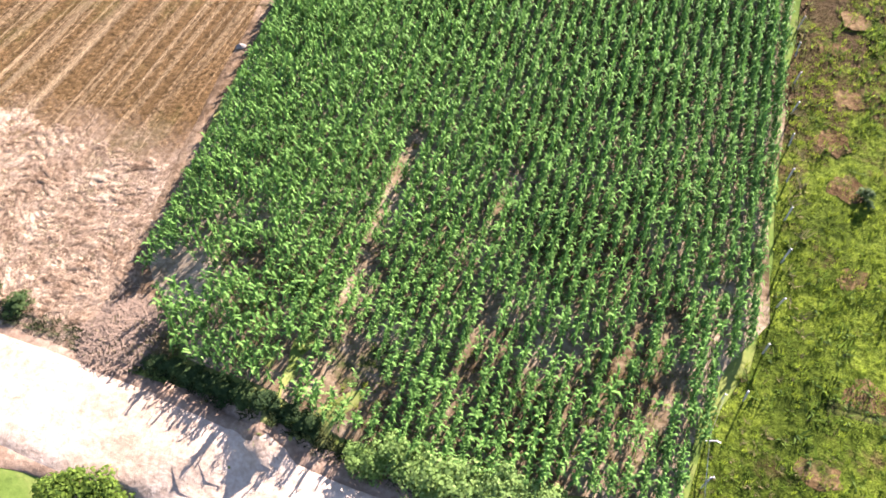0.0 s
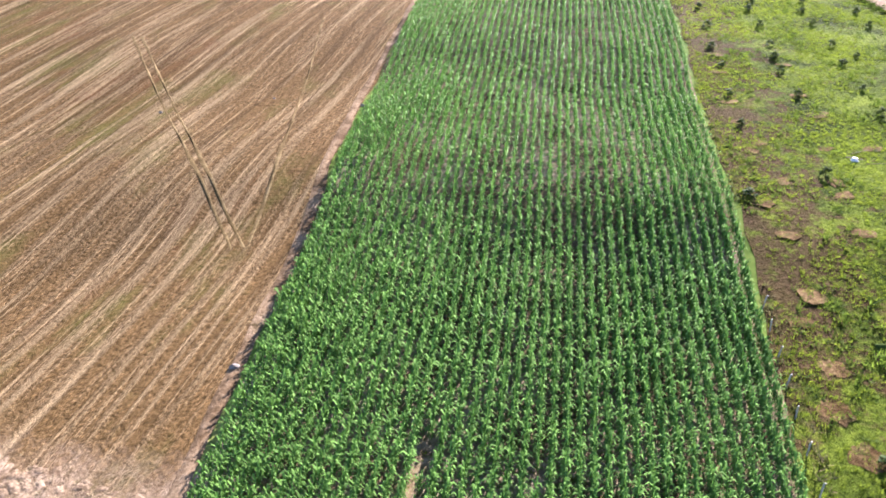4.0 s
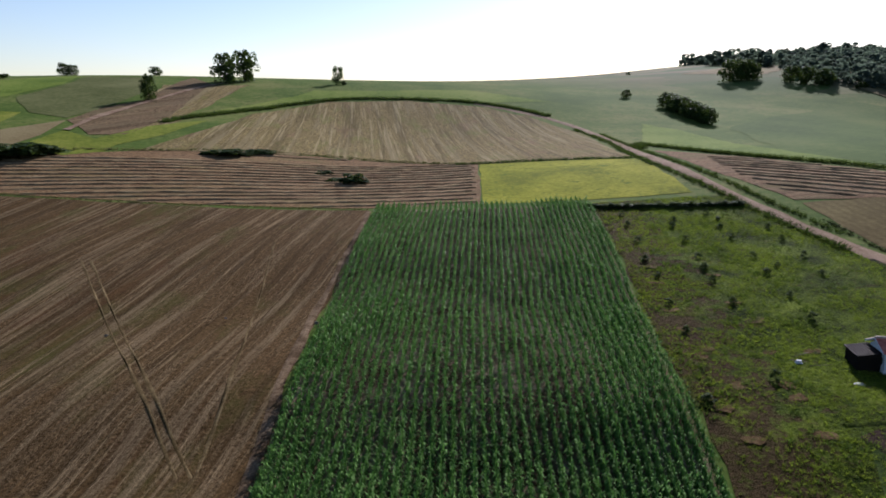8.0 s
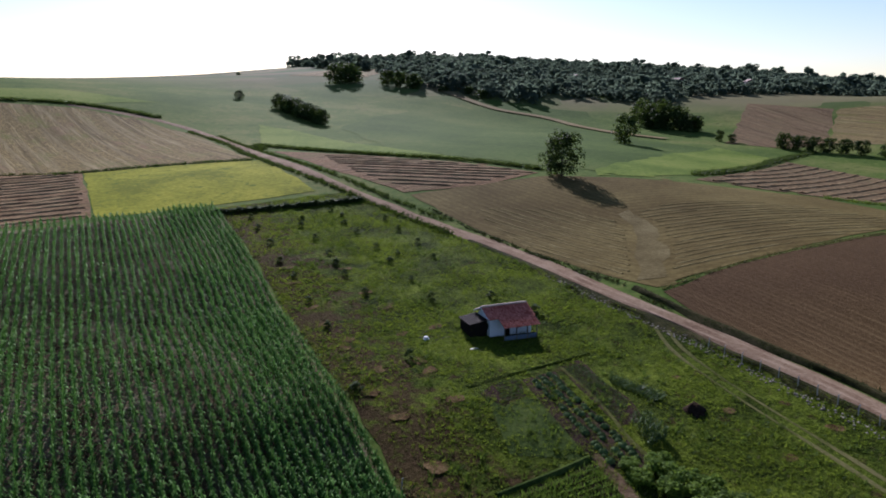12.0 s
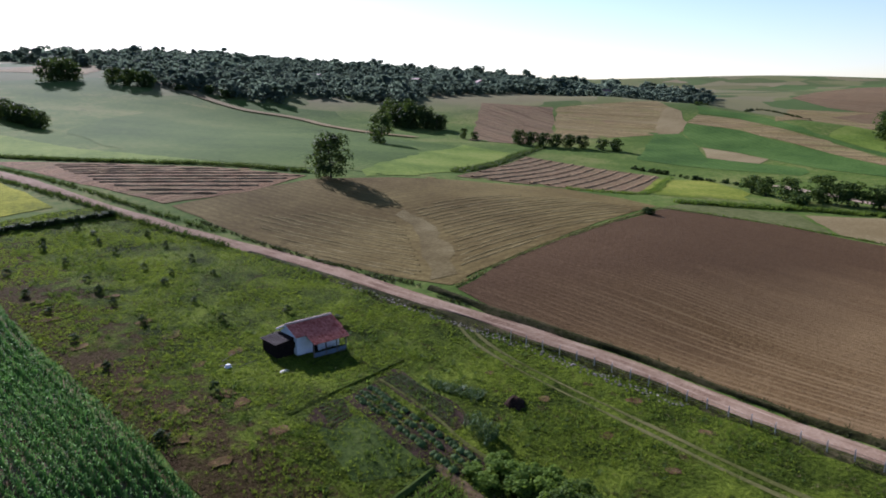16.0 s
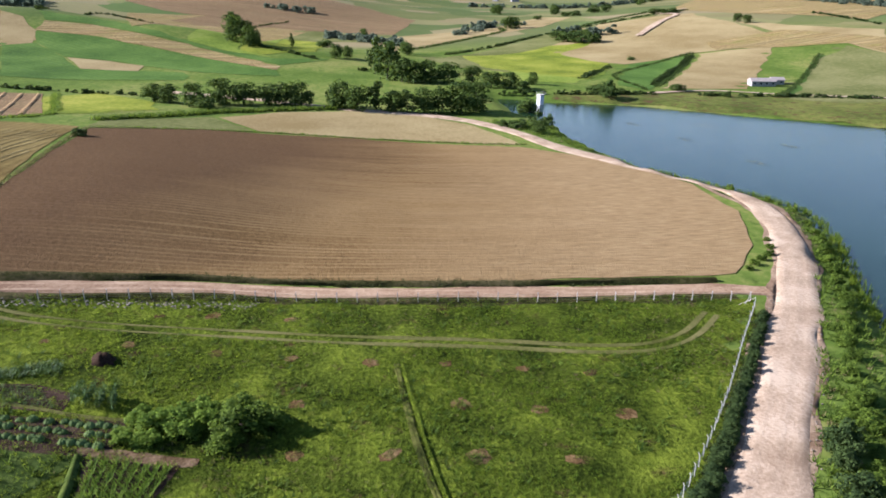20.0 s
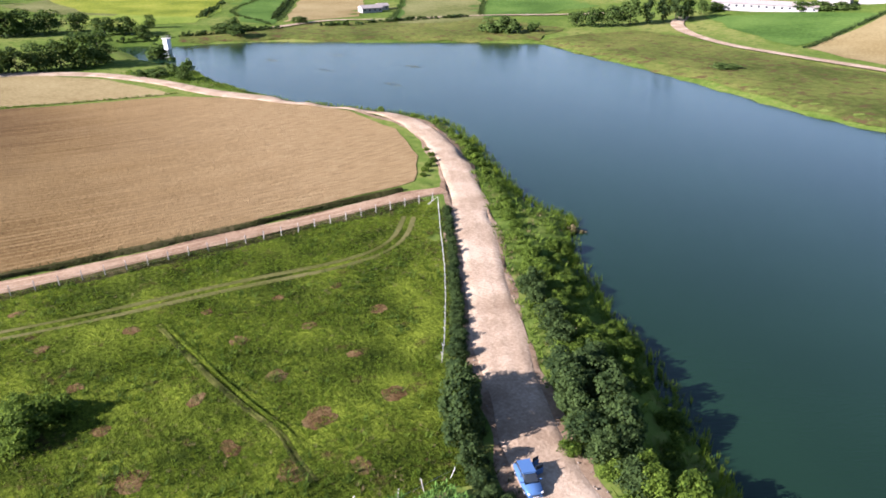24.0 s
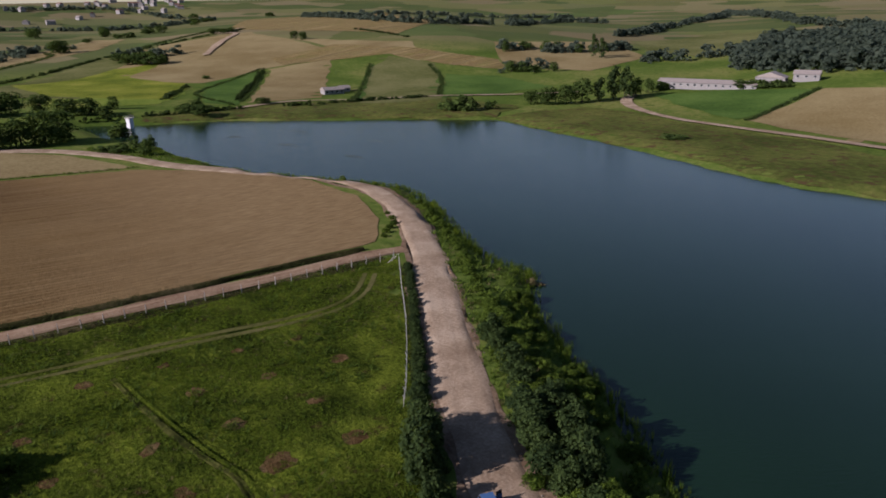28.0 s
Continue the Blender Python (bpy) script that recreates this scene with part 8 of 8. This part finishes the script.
def build_car():
    """Nose along +x."""
    car = new("car")
    car.matrix_world = pose(28.2, -39.8, at(28.2, -39.8, 0.13), 0, 0, 148) @ Matrix.Diagonal((0.92, 0.92, 0.95, 1))
    tagged(car, "light blue hatchback car parked with two open doors", "car")

    def ring(x, half, low, high, crown):
        return [(x, -half * 0.92, low), (x, -half, low + 0.2), (x, -half, high - 0.12), (x, -half * 0.86, high), (x, 0, high + crown), (x, half * 0.86, high), (x, half, high - 0.12), (x, half, low + 0.2), (x, half * 0.92, low)]

    body = loft([ring(x, h, lo, hi, c) for x, h, lo, hi, c in ((-2.05, 0.70, 0.32, 0.80, 0.02), (-1.95, 0.82, 0.24, 0.92, 0.03), (-1.2, 0.86, 0.2, 0.95, 0.02), (0.0, 0.87, 0.2, 0.93, 0.02), (0.9, 0.86, 0.2, 0.92, 0.03), (1.5, 0.83, 0.22, 0.84, 0.04), (1.95, 0.74, 0.26, 0.70, 0.04), (2.08, 0.60, 0.32, 0.58, 0.02))])
    b = part("body", body, MAT["paint"], car, "light blue painted body")
    for p in b.data.polygons:
        p.use_smooth = True
    cabin = loft([ring(x, h, 0.88, hi, 0.03) for x, h, hi in ((-1.92, 0.66, 1.0), (-1.55, 0.66, 1.38), (-1.0, 0.66, 1.46), (-0.1, 0.66, 1.46), (0.35, 0.65, 1.36), (1.0, 0.72, 0.96))])
    part("cabin", cabin, MAT["glass"], car, "dark window glass")
    part("roof", slope_bm(-1.6, 0.15, -0.64, 1.49, 0.64, 1.49, 0.06), MAT["paint"], car)
    for s in (-1, 1):
        part("pillar", slope_bm(-0.15, -0.05, s * 0.66, 1.44, s * 0.80, 0.94, 0.03), MAT["paint"], car)
    part("windscreen_frame", box_bm(0.22, 0.3, -0.58, 0.58, 1.42, 1.47), MAT["paint"], car)
    for wx in (-1.3, 1.3):
        for s in (-1, 1):
            bm = bmesh.new()
            bmesh.ops.create_cone(bm, cap_ends=True, segments=20, radius1=0.31, radius2=0.31, depth=0.2, matrix=pose(wx, s * 0.78, 0.31, 90, 0, 0))
            wheel = part("wheel", bm, MAT["rubber"], car, "black tyre with steel rim")
            bm = bmesh.new()
            bmesh.ops.create_cone(bm, cap_ends=True, segments=16, radius1=0.19, radius2=0.16, depth=0.05, matrix=pose(wx, s * 0.89, 0.31, 90 * -s, 0, 0))
            part("rim", bm, MAT["steel"], wheel)
    for s in (-1, 1):
        part("headlight", box_bm(1.86, 2.02, s * 0.62 - 0.13, s * 0.62 + 0.13, 0.56, 0.70, 0.03), MAT["lamp_glass"], car)
        part("mirror", box_bm(0.62, 0.74, s * 0.96 - 0.09, s * 0.96 + 0.09, 0.92, 1.06, 0.02), MAT["paint"], car)
    part("grille", box_bm(2.0, 2.1, -0.42, 0.42, 0.40, 0.54, 0.02), MAT["dark_plastic"], car)
    part("bumper", box_bm(1.9, 2.12, -0.68, 0.68, 0.24, 0.38, 0.04), MAT["paint"], car)
    part("number_plate", box_bm(2.11, 2.13, -0.26, 0.26, 0.29, 0.39), MAT["white"], car, "white plate with a plain bar")
    for hx, turn in ((-0.5, 71.9), (-1.6, 68.4)):
        bm = box_bm(-0.92, 0.0, -0.03, 0.03, 0.28, 0.92, 0.02)
        for v in bm.verts:
            v.co = pose(hx, 0.88, 0, 0, 0, -turn) @ v.co
        door = part("door", bm, MAT["paint"], car, "open car door")
        bm = box_bm(-0.85, -0.12, -0.015, 0.015, 0.94, 1.36)
        for v in bm.verts:
            v.co = pose(hx, 0.88, 0, 0, 0, -turn) @ v.co
        part("window", bm, MAT["glass"], door, "dark door window")


build_car()


# ------------------------------------------------------------------ buildings across the lake
def gable_house(name, x, y, long, deep, wall_h, roof_h, turn, wall_mat, roof_mat, label, windows=3, sink=0.6, group=""):
    home = new(name)
    home.matrix_world = pose(x, y, at(x, y) - sink, 0, 0, turn)
    tagged(home, label, name.replace("_", " "), group)
    h = wall_h + sink
    part("wall", box_bm(-long / 2, long / 2, -deep / 2, deep / 2, 0, h), MAT[wall_mat], home)
    bm = bmesh.new()
    o = 0.4
    pts = [(-long / 2 - o, -deep / 2 - o, h - 0.1), (-long / 2 - o, 0, h + roof_h), (-long / 2 - o, deep / 2 + o, h - 0.1)]
    a = [bm.verts.new(p) for p in pts]
    b = [bm.verts.new((-p[0], p[1], p[2])) for p in pts]
    for f in ((a[0], a[1], b[1], b[0]), (a[1], a[2], b[2], b[1]), (a[0], a[2], a[1]), (b[0], b[1], b[2]), (a[0], b[0], b[2], a[2])):
        bm.faces.new(f)
    bmesh.ops.recalc_face_normals(bm, faces=bm.faces[:])
    part("roof", bm, MAT[roof_mat], home)
    for k in range(windows):
        wx = -long / 2 + long * (k + 0.5) / windows
        for s in (-1, 1):
            w = part("window", box_bm(wx - 0.5, wx + 0.5, s * (deep / 2 + 0.01) - 0.03, s * (deep / 2 + 0.01) + 0.03, h - 1.7, h - 0.7), MAT["glass"], home)
            part("sill", box_bm(wx - 0.6, wx + 0.6, s * (deep / 2 + 0.06) - 0.06, s * (deep / 2 + 0.06) + 0.06, h - 1.78, h - 1.7), MAT["white"], w)
    part("door", box_bm(-0.5, 0.5, -deep / 2 - 0.04, -deep / 2 + 0.02, sink, sink + 2.1), MAT["old_wood"], home)
    return home


gable_house("farm_house", 318, -265, 12, 6, 2.6, 1.4, 75, "far_wall", "pale_roof", "low white farm house on the far shore", 4)
gable_house("farm_house", 322, -277, 6, 5, 2.4, 1.2, 75, "far_wall", "pale_roof", "small white outbuilding on the far shore", 2)
gable_house("barn", 146, -377, 50, 11, 3.0, 1.6, 8, "far_wall", "pale_roof", "very long pale-roofed livestock barn", 14)
gable_house("barn", 118, -389, 13, 14, 4.0, 2.4, -80, "far_wall", "pale_roof", "white gabled barn beside a grove", 3)
gable_house("barn", 104, -399, 12, 9, 3.4, 1.8, 10, "far_wall", "pale_roof", "small pale-roofed barn beside a grove", 3)
rng_v = random.Random(77)
for k in range(34):
    x, y = 1430 + rng_v.uniform(0, 330), -500 - rng_v.uniform(0, 400)
    gable_house("village_house", x, y, rng_v.uniform(9, 16), rng_v.uniform(8, 11), rng_v.uniform(5, 8), 2.4, rng_v.uniform(0, 180), "far_wall", "red_roof" if rng_v.random() < 0.6 else "pale_roof", "white village house with a pitched roof on a distant hill", 3, 0.6, "distant village")
for x, y in ((659.5, 464.9), (686.3, 396.2), (753.1, 326), (776.3, 286.8), (601.5, 563.3)):
    gable_house("village_house", x, y, 12, 9, 7, 2.5, rng_v.uniform(0, 180), "far_wall", "red_roof", "white house half hidden in the woods", 3, 0.6, "houses in the woods")

tower = new("intake_tower")
tower.matrix_world = pose(290.5, -133.6, WATER - 0.6, 0, 0, 20)
tagged(tower, "white concrete water intake standing in the lake", "tower")
part("shaft", box_bm(-1.1, 1.1, -1.1, 1.1, -1.0, 4.6, 0.1), MAT["white"], tower)
part("cap", box_bm(-1.4, 1.4, -1.4, 1.4, 4.6, 4.95, 0.05), MAT["concrete"], tower)
for s in (-1, 1):
    part("railing", box_bm(-1.35, 1.35, s * 1.32 - 0.04, s * 1.32 + 0.04, 5.7, 5.8), MAT["steel"], tower)
    for k in (-1.3, 0, 1.3):
        part("railing_post", box_bm(k - 0.04, k + 0.04, s * 1.32 - 0.04, s * 1.32 + 0.04, 4.95, 5.7), MAT["steel"], tower)
# weed beds that break the water surface
for x, y, r in ((205, -150, 3.0), (228, -172, 3.5), (188, -176, 2.6), (236, -148, 2.4), (170, -150, 2.5)):
    rng = np.random.default_rng(int(x))
    n = 60
    a, d = rng.uniform(0, 6.3, n), r * np.sqrt(rng.random(n))
    tagged(scatter("water_weed", TUFTS, np.column_stack([rng.integers(0, 5, n), x + d * np.cos(a) * 1.6, y + d * np.sin(a) * 0.7, np.full(n, WATER - 0.02), a, np.full(n, 0.9), np.full(n, 0.25)]), MAT["dry"]), "brown water weed breaking the lake surface", "water weed", kind="stuff")
